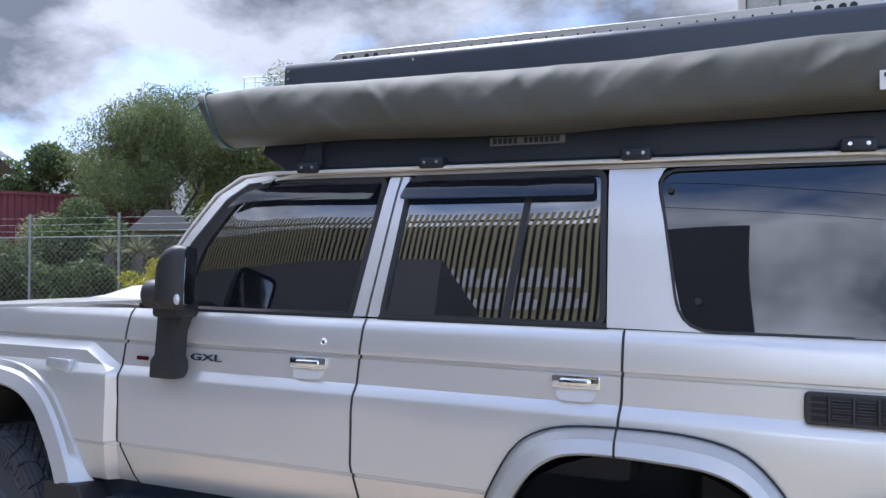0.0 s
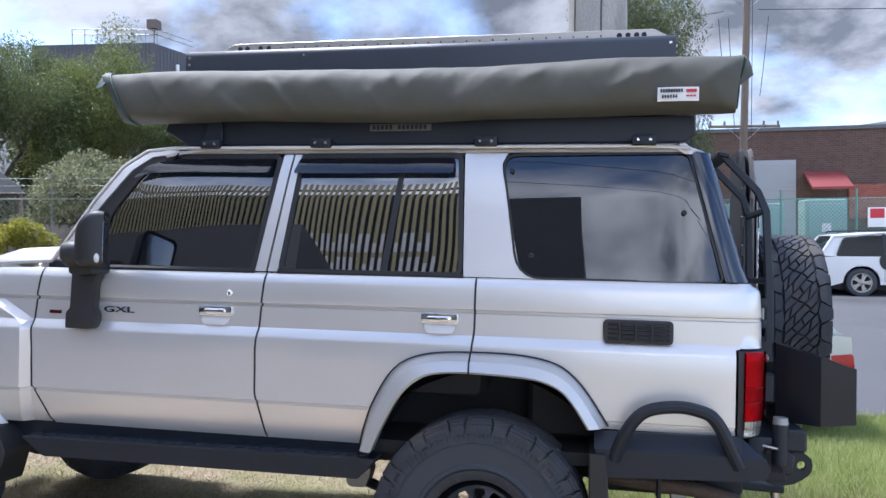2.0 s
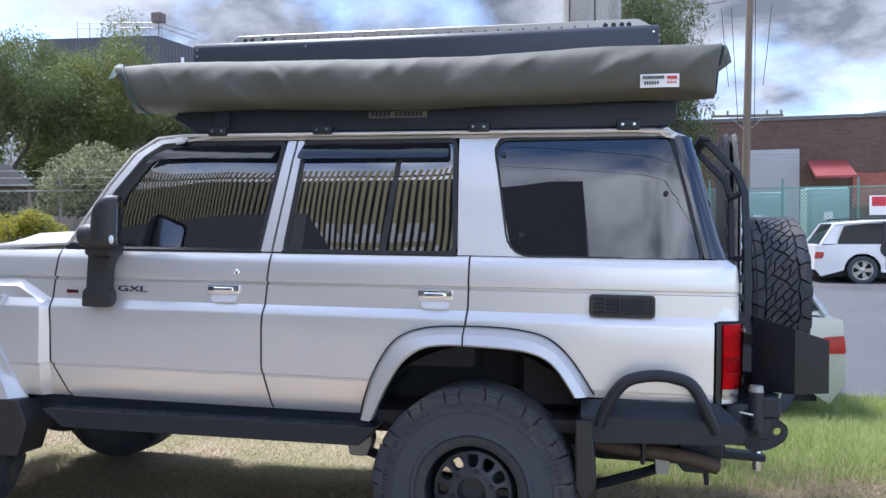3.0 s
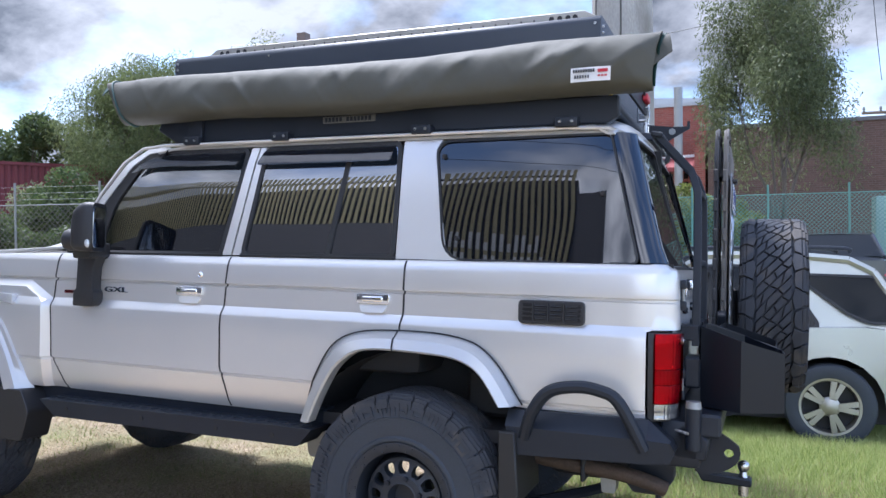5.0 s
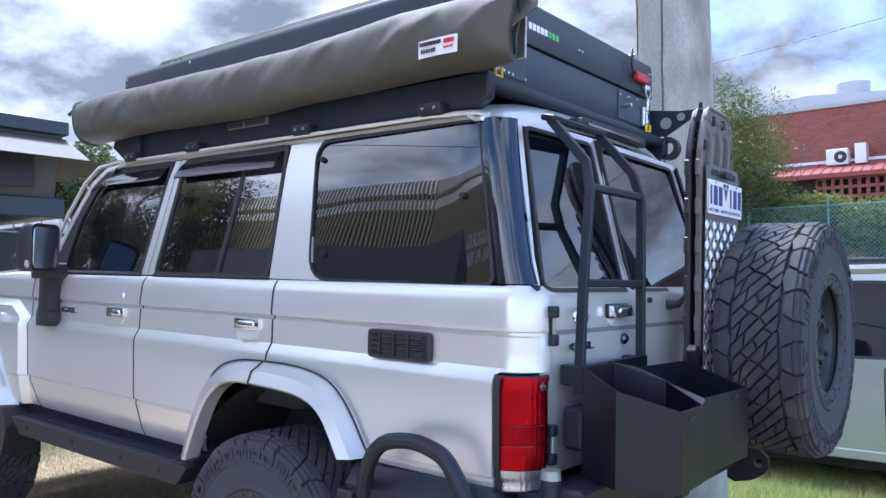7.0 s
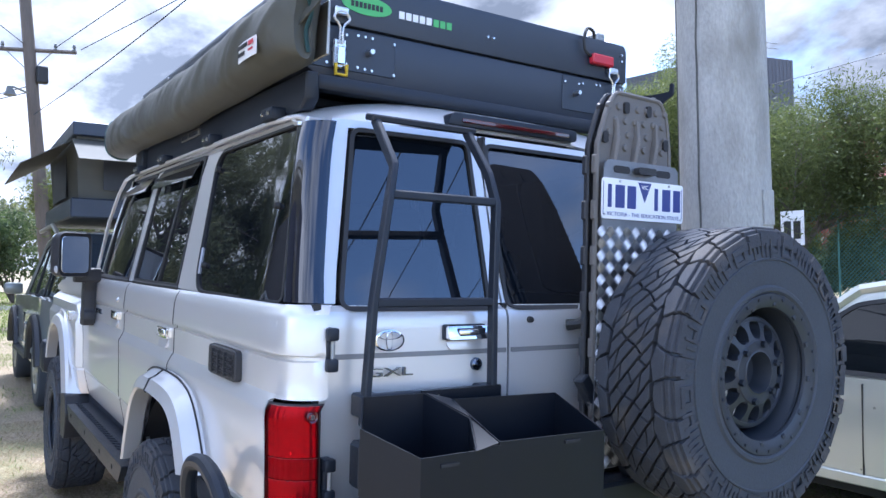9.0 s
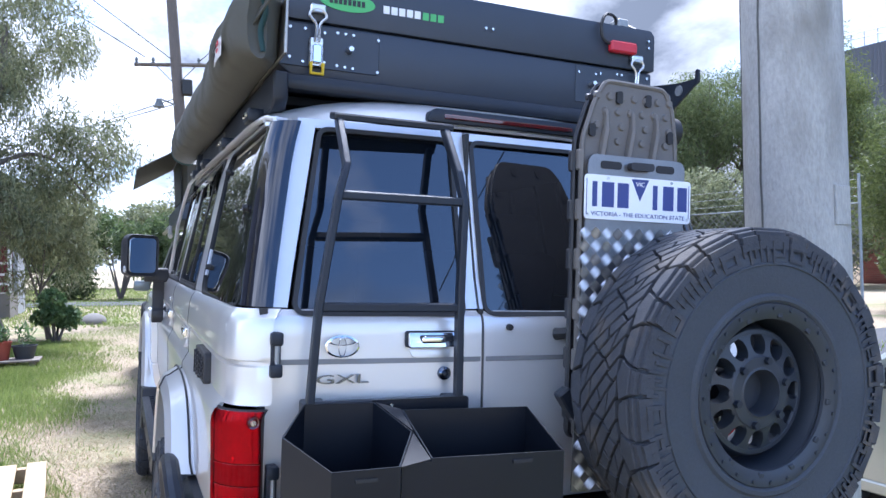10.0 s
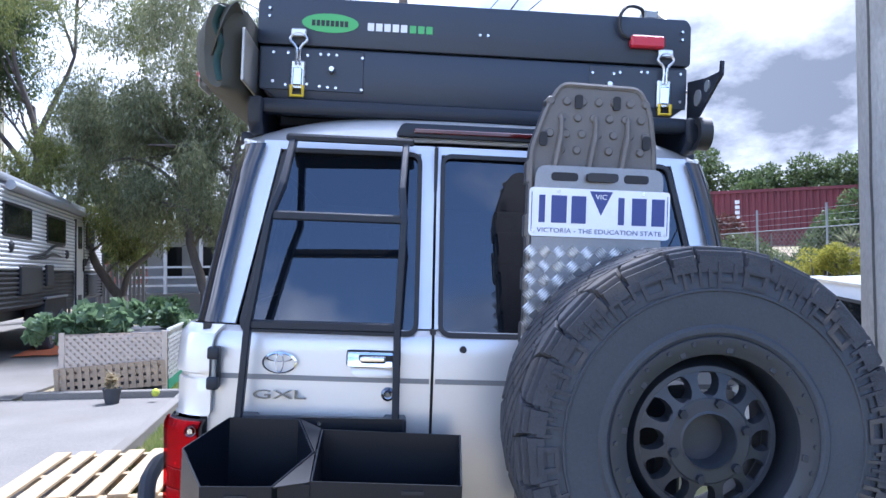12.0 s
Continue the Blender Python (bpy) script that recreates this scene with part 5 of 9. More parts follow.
    bm = bmn(); tube(bm, smooth_path([(0.30, -0.60, 0.60), (0.48, -0.64, 0.572), (0.60, -0.65, 0.560), (0.72, -0.65, 0.552), (0.83, -0.64, 0.540), (0.93, -0.62, 0.515), (0.99, -0.60, 0.49)], 4), 0.031, 12)
    part("exhaust", bm, RUST, car, "rusty exhaust pipe")
    part("exhaust_clamp", box(bmn(), 0.672, 0.690, -0.690, -0.60, 0.50, 0.60, 0.006), POWDER, car)
    part("tow_bracket", prism(bmn(), [(0.86, 0.62), (1.02, 0.62), (1.02, 0.52), (0.97, 0.45), (0.86, 0.45), (0.82, 0.50)], "y", -0.56, -0.50, 0.006), POWDER, car)
    part("drop_bolt", rod(bmn(), (0.955, -0.53, 0.46), (0.96, -0.53, 0.395), 0.014, 0.010, 8), POWDER, car)
    bm = bmn(); prism(bm, [(0.405, 0.72), (0.47, 0.72), (0.49, 0.46), (0.44, 0.40), (0.41, 0.45)], "y", -0.93, -0.62, 0.006)
    part("mud_flap", bm, RUBBER, car, "black rubber mud flap")
    bm = bmn(); prism(bm, [(0.405, 0.72), (0.47, 0.72), (0.49, 0.46), (0.44, 0.40), (0.41, 0.45)], "y", 0.62, 0.93, 0.006)
    part("mud_flap", bm, RUBBER, car, "black rubber mud flap")
    for cx in (0.0, -2.73):
        wheel(car, pose(cx - 0.012, -0.782, 0.394))
        wheel(car, pose(cx - 0.012, 0.782, 0.394, 0, 0, 180))
    # rear bar of folded steel with a hoop on each side, recovery points and tow ball
    barp = part("rear_bar", box(bmn(), 0.99, 1.13, -0.80, 0.80, 0.63, 0.80, 0.015, 2), POWDER, car, "black folded steel rear bar")
    for side in (-1, 1):
        # folded wing: the upper face leans in, the lower stands upright
        ol = [(0.425, 0.795), (0.70, 0.799), (0.955, 0.803), (1.035, 0.735), (1.052, 0.705), (1.035, 0.662), (0.93, 0.652), (0.44, 0.632), (0.430, 0.735)]
        wing, prev = bmn(), None
        for y, lim in ((0.73, 0.9), (0.862, 0.9), (0.908, 0.738)):
            row = [wing.verts.new((x, side * y, min(z, lim))) for x, z in ol]
            if prev:
                for k in range(len(row)):
                    wing.faces.new((prev[k], prev[(k + 1) % len(row)], row[(k + 1) % len(row)], row[k]))
            else:
                wing.faces.new(row)
            prev = row
        wing.faces.new(prev[::-1])
        bmesh.ops.remove_doubles(wing, verts=wing.verts, dist=0.0005)
        part("wing", wing, POWDER, barp, "", 15)
        part("corner_gusset", prism(bmn(), [(1.03, 0.735), (1.06, 0.79), (1.12, 0.775), (1.16, 0.735), (1.15, 0.66), (1.04, 0.66)], "y", side * 0.63, side * 0.80, 0.008), POWDER, barp)
        part("pin", rod(bmn(), (1.045, side * 0.80, 0.765), (1.09, side * 0.83, 0.762), 0.006, n=8), STEEL, barp, "bright hitch pin")
        bm = bmn()
        tube(bm, smooth_path([(0.50, side * 0.90, 0.70), (0.535, side * 0.925, 0.80), (0.60, side * 0.935, 0.885), (0.70, side * 0.935, 0.912), (0.79, side * 0.935, 0.905), (0.86, side * 0.93, 0.865), (0.945, side * 0.90, 0.70)], 5), 0.024, 10)
        part("hoop", bm, POWDER, barp)
        hole = [(1.222 + 0.017 * math.cos(k * math.pi / 8), 0.662 + 0.017 * math.sin(k * math.pi / 8)) for k in range(16)]
        lug_ol = [(1.263, 0.667), (1.258, 0.690), (1.240, 0.705), (1.215, 0.722), (1.185, 0.740), (1.13, 0.768), (1.10, 0.755), (1.10, 0.72), (1.10, 0.665), (1.10, 0.62), (1.10, 0.585), (1.13, 0.572), (1.195, 0.588), (1.225, 0.606), (1.248, 0.624), (1.260, 0.645)]
        part("recovery_point", ring(lug_ol, hole, lambda u, v, d: (u, side * (0.632 - d), v), 0.02), POWDER, barp)
        part("pivot_post", rod(bmn(), (1.105, side * 0.80, 0.70), (1.105, side * 0.80, 0.850), 0.028, n=18), POWDER, barp)
        part("post_cap", rod(bmn(), (1.105, side * 0.80, 0.850), (1.105, side * 0.80, 0.874), 0.029, 0.026, 18), WIRE, barp, "grey cap")
    part("tow_tongue", prism(bmn(), [(0.98, 0.60), (1.03, 0.60), (1.12, 0.435), (1.30, 0.425), (1.30, 0.39), (1.09, 0.395)], "y", -0.04, 0.04, 0.006), POWDER, barp)
    bm = lathe(bmn(), [(0.0, 0.515), (0.022, 0.515), (0.022, 0.586), (0.026, 0.588), (0.018, 0.60), (0.015, 0.622), (0.024, 0.634), (0.027, 0.647), (0.024, 0.660), (0.013, 0.670), (0.0, 0.672)], 20, "z", Matrix.Translation((1.265, 0, -0.172)))
    part("tow_ball", bm, STEEL, barp, "steel tow ball")
    return car


four_wheel_drive = build_four_wheel_drive()
# ---- what the four-wheel drive carries ----
def build_roof_rack():
    rack = thing("roof_rack", "black steel roof rack clamped to the gutters of the silver wagon", "roof rack", m=CAR)
    for s in (-1, 1):
        part("side_rail", prism(bmn(), [(-1.50, 2.045), (0.80, 2.035), (0.80, 1.955), (0.76, 1.926), (-1.40, 1.928), (-1.45, 1.958), (-1.52, 2.0)], "y", s * 0.655, s * 0.698, 0.006), POWDER, rack)
        for k, x in enumerate((-1.270, -0.753, -0.034, 0.600)):
            foot = part("gutter_clamp", box(bmn(), x - 0.048, x + 0.048, s * 0.685, s * 0.745, 1.909, 1.950, 0.008, 2), POWDER, rack, "black gutter clamp")
            if k == 0:
                part("plate", prism(bmn(), [(x - 0.048, 1.945), (x + 0.048, 1.945), (x + 0.046, 2.035), (x - 0.018, 2.035)], "y", s * 0.69, s * 0.722, 0.004), POWDER, foot)
            for dx in (-0.024, 0.024):
                part("bolt", rod(bmn(), (x + dx, s * 0.744, 1.930), (x + dx, s * 0.750, 1.930), 0.007, 0.006, 8), STEEL, foot)
    for i in range(8):
        x = -1.35 + 0.3 * i
        part("cross_bar", box(bmn(), x - 0.03, x + 0.03, -0.65, 0.65, 2.0, 2.035, 0.005), POWDER, rack)
    part("rear_rail", prism(bmn(), [(0.73, 1.99), (0.785, 1.99), (0.79, 2.01), (0.785, 2.035), (0.74, 2.035)], "y", -0.66, 0.66, 0.008, 2), POWDER, rack)
    badge = part("name_plate", box(bmn(), -0.545, -0.275, -0.7045, -0.696, 1.985, 2.015, 0.002), WIRE_DULL, rack, "small grey plate with dark bars")
    for k in range(13):
        if k != 5:
            part("plate_bar", box(bmn(), -0.532 + 0.0187 * k, -0.519 + 0.0187 * k, -0.7062, -0.704, 1.990, 2.010), POWDER, badge)


def build_awning():
    aw = thing("rolled_awning", "olive-grey canvas bag of a rolled awning along the roof rack", "awning", m=CAR)
    sec = [(-0.690, 2.252), (-0.735, 2.250), (-0.785, 2.232), (-0.820, 2.185), (-0.836, 2.12), (-0.838, 2.06), (-0.824, 2.012), (-0.79, 1.988), (-0.745, 1.978), (-0.712, 1.985), (-0.700, 2.02), (-0.698, 2.10), (-0.692, 2.20)]
    sec = [(y, 2.252 - (2.252 - z) * 0.84) for y, z in sec]
    cx, cz = -0.745, 2.125
    n = len(sec)
    X0, X1 = -1.80, 1.0

    def end_x(side, z):
        k = (z - 1.96) / 0.29
        return (-1.645 - 0.13 * k - 0.03 * k * k) if side < 0 else (0.935 + 0.010 * k + 0.055 * max(0, k - 0.45) ** 1.5)
    us = span(0, 1, 320)

    def at(u, j):
        y, z = sec[j % n]
        # the bag sags and swells between its ties
        sw = 1.0 + 0.03 * math.sin(u * 17.0) + 0.03 * noise.noise(Vector((u * 6, 3.1, 0.2)))
        e = min(u, 1 - u)
        flat = 1.0 - 0.62 * max(0.0, 1 - e / 0.035) ** 2
        y, z = cx - 0.03 * (1 - flat) + (y - cx) * sw * flat, cz + (z - cz) * (1 + (sw - 1) * 0.6) + 0.008 * math.sin(u * 9)
        x = end_x(-1, z) * (1 - u) + end_x(1, z) * u
        # slanting folds on the outside and a crease along the top
        out = max(0.0, min(1.0, (-0.70 - y) / 0.10))
        w = noise.noise(Vector((x * 3.2 + z * 4.5, z * 1.6, 7.7))) * 0.010 + noise.noise(Vector((x * 7.5 - z * 9.0, z * 5.0, 1.2))) * 0.004
        # pinched creases that slant with the pull of the cloth
        for kx, kz, o_, amp in ((2.1, -3.4, 3.0, 0.006), (5.5, 4.2, 9.0, 0.0025), (10.0, -7.0, 5.0, 0.0018), (16.0, 9.0, 2.0, 0.0009)):
            w += amp * (0.5 - min(1.0, 3.2 * abs(noise.noise(Vector((x * kx + z * kz, z * 2.0 + x * 0.6, o_)))))) 
        ridge = 0.0
        for fx, fz, sl, amp in ((0.62, 2.17, 1.5, 0.020), (0.50, 2.13, 1.7, 0.014), (0.18, 2.19, 1.3, 0.014), (-0.42, 2.21, 0.5, 0.014), (-0.95, 2.17, -1.0, 0.016), (-1.25, 2.1, 0.9, 0.012), (0.82, 2.13, 1.6, 0.014), (-1.05, 2.02, -1.6, 0.014), (-0.15, 2.04, 2.0, 0.010), (-1.45, 2.12, 0.7, 0.014)):
            d = (x - fx) - (z - fz) * sl * 0.8
            # one flank steep, the other long
            ridge += 0.8 * amp * math.exp(-(d / (0.024 if d > 0 else 0.080)) ** 2) * max(0.0, 1 - abs(z - fz) / 0.17) * min(1.0, max(0.0, (2.235 - z) / 0.06))
        y -= out * (w + ridge - 0.004)
        z += 0.25 * w * (1 - out)
        return Vector((x, y, z))
    bm = bmn()
    # many points round the section, by a smooth path
    fine = smooth_path([(y, z, 0) for y, z in sec] + [(sec[0][0], sec[0][1], 0)], 4)[:-1]
    sec = [(p.x, p.y) for p in fine]
    n = len(sec)
    g = [[bm.verts.new(at(u, j)) for j in range(n)] for u in us]
    for a, b in zip(g, g[1:]):
        for j in range(n):
            bm.faces.new((a[j], a[(j + 1) % n], b[(j + 1) % n], b[j]))
    for r, u in ((g[0], -0.012), (g[-1], 1.012)):
        mid = bm.verts.new(sum((v.co for v in r), Vector()) / n + Vector((0.012 if u < 0 else -0.02, 0, 0)))
        for j in range(n):
            bm.faces.new((r[j], r[(j + 1) % n], mid))
    part("canvas_bag", bm, CANVAS, aw, "", 60)
    for u, nm in ((0.018, "piping"),):
        bm = bmn(); tube(bm, [at(u, j) + (at(u, j) - Vector((at(u, j).x, cx, cz))) * 0.02 for j in range(n + 1)], 0.007, 6)
        part(nm, bm, PIPING, aw, "dark green edge binding")
    # the pointed flaps at both ends
    bm = bmn()
    sheet(bm, lambda s, t: (0.90 + 0.085 * s + 0.02 * t * s, -0.70 - 0.10 * t * (1 - 0.55 * s), 2.245 - 0.16 * t * t * (1 - 0.5 * s) + 0.012 * s), span(0, 1, 6), span(0, 1, 8))
    part("end_flap", thicken(bm, 0.004), CANVAS, aw)
    bm = bmn()
    sheet(bm, lambda s, t: (-1.76 - 0.060 * s, -0.69 - 0.13 * t * (1 - 0.3 * s), 2.250 + 0.03 * s * (1 - t) - 0.07 * t * t), span(0, 1, 5), span(0, 1, 6))
    part("end_flap", thicken(bm, 0.004), PIPING, aw)
    bm = bmn()
    tube(bm, smooth_path([(0.975, -0.745, 2.245), (0.958, -0.765, 2.20), (0.948, -0.750, 2.15), (0.942, -0.762, 2.10), (0.938, -0.752, 2.045)], 5), [0.012] * 21, 6, 0.4)
    part("zip_strip", bm, PIPING, aw, "dark green zip")
    # the backing rail and the white label
    part("backing_rail", box(bmn(), -1.55, 0.935, -0.697, -0.688, 2.05, 2.20, 0.002), ALLOY, aw)
    lab = bmn()
    sheet(lab, lambda x, z: (x, -0.846 - 0.004 * math.sin((x - 0.64) * 20), z), span(0.640, 0.792, 6), span(2.058, 2.112, 2))
    lb = part("label", thicken(lab, 0.002), WHITE_PRINT, aw, "white printed maker's label")
    bm = bmn(); bars(bm, 0.650, 2.092, 0.085, 0.012, -0.854, 9, t=0.002)
    part("print_bars", bm, BLACK_PRINT, lb)
    bm = bmn(); bars(bm, 0.656, 2.070, 0.06, 0.012, -0.854, 6, t=0.002, gap=0.4)
    part("print_bars", bm, BLACK_PRINT, lb)
    bm = bmn(); bars(bm, 0.745, 2.074, 0.038, 0.006, -0.854, 3, t=0.002); bars(bm, 0.745, 2.090, 0.038, 0.012, -0.854, 1, t=0.002, gap=0)
    part("print_bars", bm, RED_PLASTIC, lb)


def build_tent():
    tent = thing("rooftop_tent", "closed black hard-shell rooftop tent on the roof rack", "rooftop tent", m=CAR)
    base = part("base_tray", prism(bmn(), [(-0.63, 2.045), (0.63, 2.045), (0.685, 2.085), (0.685, 2.212), (-0.685, 2.212), (-0.685, 2.085)], "x", -1.42, 0.715, 0.008, 2), TENT_SHELL, tent)
    lid = part("lid", prism(bmn(), rounded([(-0.690, 2.216), (0.690, 2.216), (0.690, 2.345), (0.675, 2.366), (-0.675, 2.366), (-0.690, 2.345)], 0.01), "x", -1.43, 0.722, 0.008, 2), TENT_SHELL, tent)
    # a pale drilled rail on each long edge of the lid
    for s in (-1, 1):
        rail = part("roof_rail", prism(bmn(), [(-1.31, 2.366), (0.72, 2.366), (0.64, 2.412), (-1.23, 2.412)], "y", s * 0.60, s * 0.615, 0.002), ALLOY, tent, "bare aluminium drilled rail")
        for x in (-1.20, -1.165, -1.10, -1.06, 0.50, 0.535, 0.57, 0.60):
            part("hole", rod(bmn(), (x, s * 0.598, 2.388), (x, s * 0.617, 2.388), 0.011, n=12), CABIN, rail)
        bm = bmn()
        for i in range(26):
            rod(bm, (-1.0 + i * 0.057, s * 0.598, 2.388), (-1.0 + i * 0.057, s * 0.617, 2.388), 0.004, n=8)
        part("small_holes", bm, CABIN, rail)
        for x, z in ((-1.41, 2.33), (-1.41, 2.30), (-1.41, 2.24), (-0.86, 2.33), (0.70, 2.33), (0.69, 2.26), (0.69, 2.14), (-1.40, 2.15)):
            part("rivet", rod(bmn(), (x, s * 0.688, z), (x, s * 0.696, z), 0.007, 0.005, 8), STEEL, tent)
    for y, z in ((-0.655, 2.325), (-0.655, 2.30), (-0.64, 2.19), (-0.64, 2.10), (-0.595, 2.19), (-0.60, 2.09), (-0.535, 2.185), (-0.535, 2.095), (-0.495, 2.19), (-0.47, 2.19), (-0.445, 2.19), (-0.495, 2.09), (-0.47, 2.088), (-0.445, 2.087), (-0.365, 2.185), (-0.365, 2.085),
                 (0.003, 2.277), (0.028, 2.277), (0.66, 2.325), (0.66, 2.30), (0.66, 2.19), (0.66, 2.10), (0.55, 2.19), (0.53, 2.19), (0.44, 2.18), (0.46, 2.185), (0.37, 2.18)):
        part("rivet", rod(bmn(), (0.714 if z < 2.214 else 0.721, y, z), (0.729 if z > 2.214 else 0.722, y, z), 0.0062, 0.0045, 8), STEEL, tent)
    part("corner_plate", box(bmn(), 0.714, 0.7185, 0.36, 0.68, 2.075, 2.205, 0.002), TENT_SHELL, tent)
    part("corner_plate", box(bmn(), 0.714, 0.7185, -0.68, -0.36, 2.075, 2.205, 0.002), TENT_SHELL, tent)
    for y in (-0.562, 0.602):
        latch = part("over_centre_latch", box(bmn(), 0.718, 0.735, y - 0.022, y + 0.022, 2.075, 2.165, 0.004), STEEL, tent, "bright over-centre latch")
        bm = bmn(); tube(bm, smooth_path([(0.738, y - 0.006, 2.15), (0.742, y - 0.006, 2.20), (0.742, y - 0.026, 2.225), (0.742, y - 0.012, 2.245), (0.742, y + 0.012, 2.245), (0.742, y + 0.026, 2.225), (0.742, y + 0.006, 2.20), (0.738, y + 0.006, 2.15)], 3), 0.0045, 6)
        part("hook", bm, STEEL, latch)
        part("catch", box(bmn(), 0.722, 0.745, y - 0.024, y + 0.024, 2.236, 2.262, 0.004), STEEL, latch)
        part("lever", box(bmn(), 0.735, 0.746, y - 0.014, y + 0.014, 2.085, 2.14, 0.003), CHROME, latch)
        bm = bmn(); tube(bm, [(0.744, y - 0.018, 2.085), (0.744, y - 0.018, 2.052), (0.744, y + 0.018, 2.052), (0.744, y + 0.018, 2.085)], 0.006, 6)
        part("pull", bm, YELLOW_PLASTIC, latch, "yellow grip")
    for y in (-0.458, 0.42):
        part("lock_knob", rod(bmn(), (0.718, y, 2.14), (0.75, y, 2.14), 0.011, 0.008, 12), STEEL, tent, "small key lock")
    # power lead with a red connector on the lid
    con = part("power_connector", box(bmn(), 0.722, 0.752, 0.485, 0.595, 2.262, 2.302, 0.006), RED_PLASTIC, tent, "red power connector")
    bm = bmn(); tube(bm, smooth_path([(0.735, 0.490, 2.29), (0.735, 0.455, 2.31), (0.735, 0.45, 2.36), (0.72, 0.48, 2.40), (0.70, 0.53, 2.40), (0.69, 0.545, 2.366)], 5), 0.006, 6)
    part("lead", bm, RUBBER, con)
    part("gland", box(bmn(), 0.65, 0.71, 0.54, 0.585, 2.366, 2.40, 0.006), WIRE, con)
    # maker's panels as plain shapes
    bm = bmn()
    bm.faces.new([bm.verts.new((0.7236, -0.468 + 0.088 * math.cos(a), 2.288 + 0.030 * math.sin(a))) for a in span(0, 2 * math.pi, 28)[:-1]])
    part("oval_sticker", thicken(bm, 0.0015), GREEN_PRINT, tent, "oval green sticker")
    bm = bmn()
    for k in range(8):
        box(bm, 0.7238, 0.7262, -0.525 + 0.0145 * k, -0.5145 + 0.0145 * k, 2.278, 2.296)
    part("sticker_bars", bm, BLACK_PRINT, tent)
    for k in range(5):
        part("maker_bar", box(bmn(), 0.7222, 0.7240, -0.352 + 0.026 * k, -0.332 + 0.026 * k, 2.272, 2.296), WHITE_PRINT, tent)
    for k in range(3):
        part("maker_bar", box(bmn(), 0.7222, 0.7240, -0.220 + 0.026 * k, -0.200 + 0.026 * k, 2.271, 2.295), GREEN_PRINT, tent)
    # drilled bracket on the right corner
    br = part("side_bracket", prism(bmn(), rounded([(0.70, 2.03), (0.78, 2.035), (0.925, 2.12), (0.955, 2.135), (0.955, 2.178), (0.94, 2.178), (0.938, 2.148), (0.85, 2.150), (0.70, 2.17)], 0.006), "y", 0.692, 0.700), POWDER, tent, "black drilled bracket")
    # pale discs painted in for the daylight behind the bracket's holes
    for x, z, r in ((0.79, 2.100, 0.026), (0.86, 2.122, 0.018)):
        part("hole", rod(bmn(), (x, 0.688, z), (x, 0.704, z), r, n=16), WIRE, br)
    bm = lathe(bmn(), [(0.030, -0.02), (0.052, -0.02), (0.052, 0.02), (0.030, 0.02)], 20, "y", pose(0.80, 0.70, 1.985), closed=True)
    part("ring_clamp", bm, RUBBER, tent, "black ring clamp")


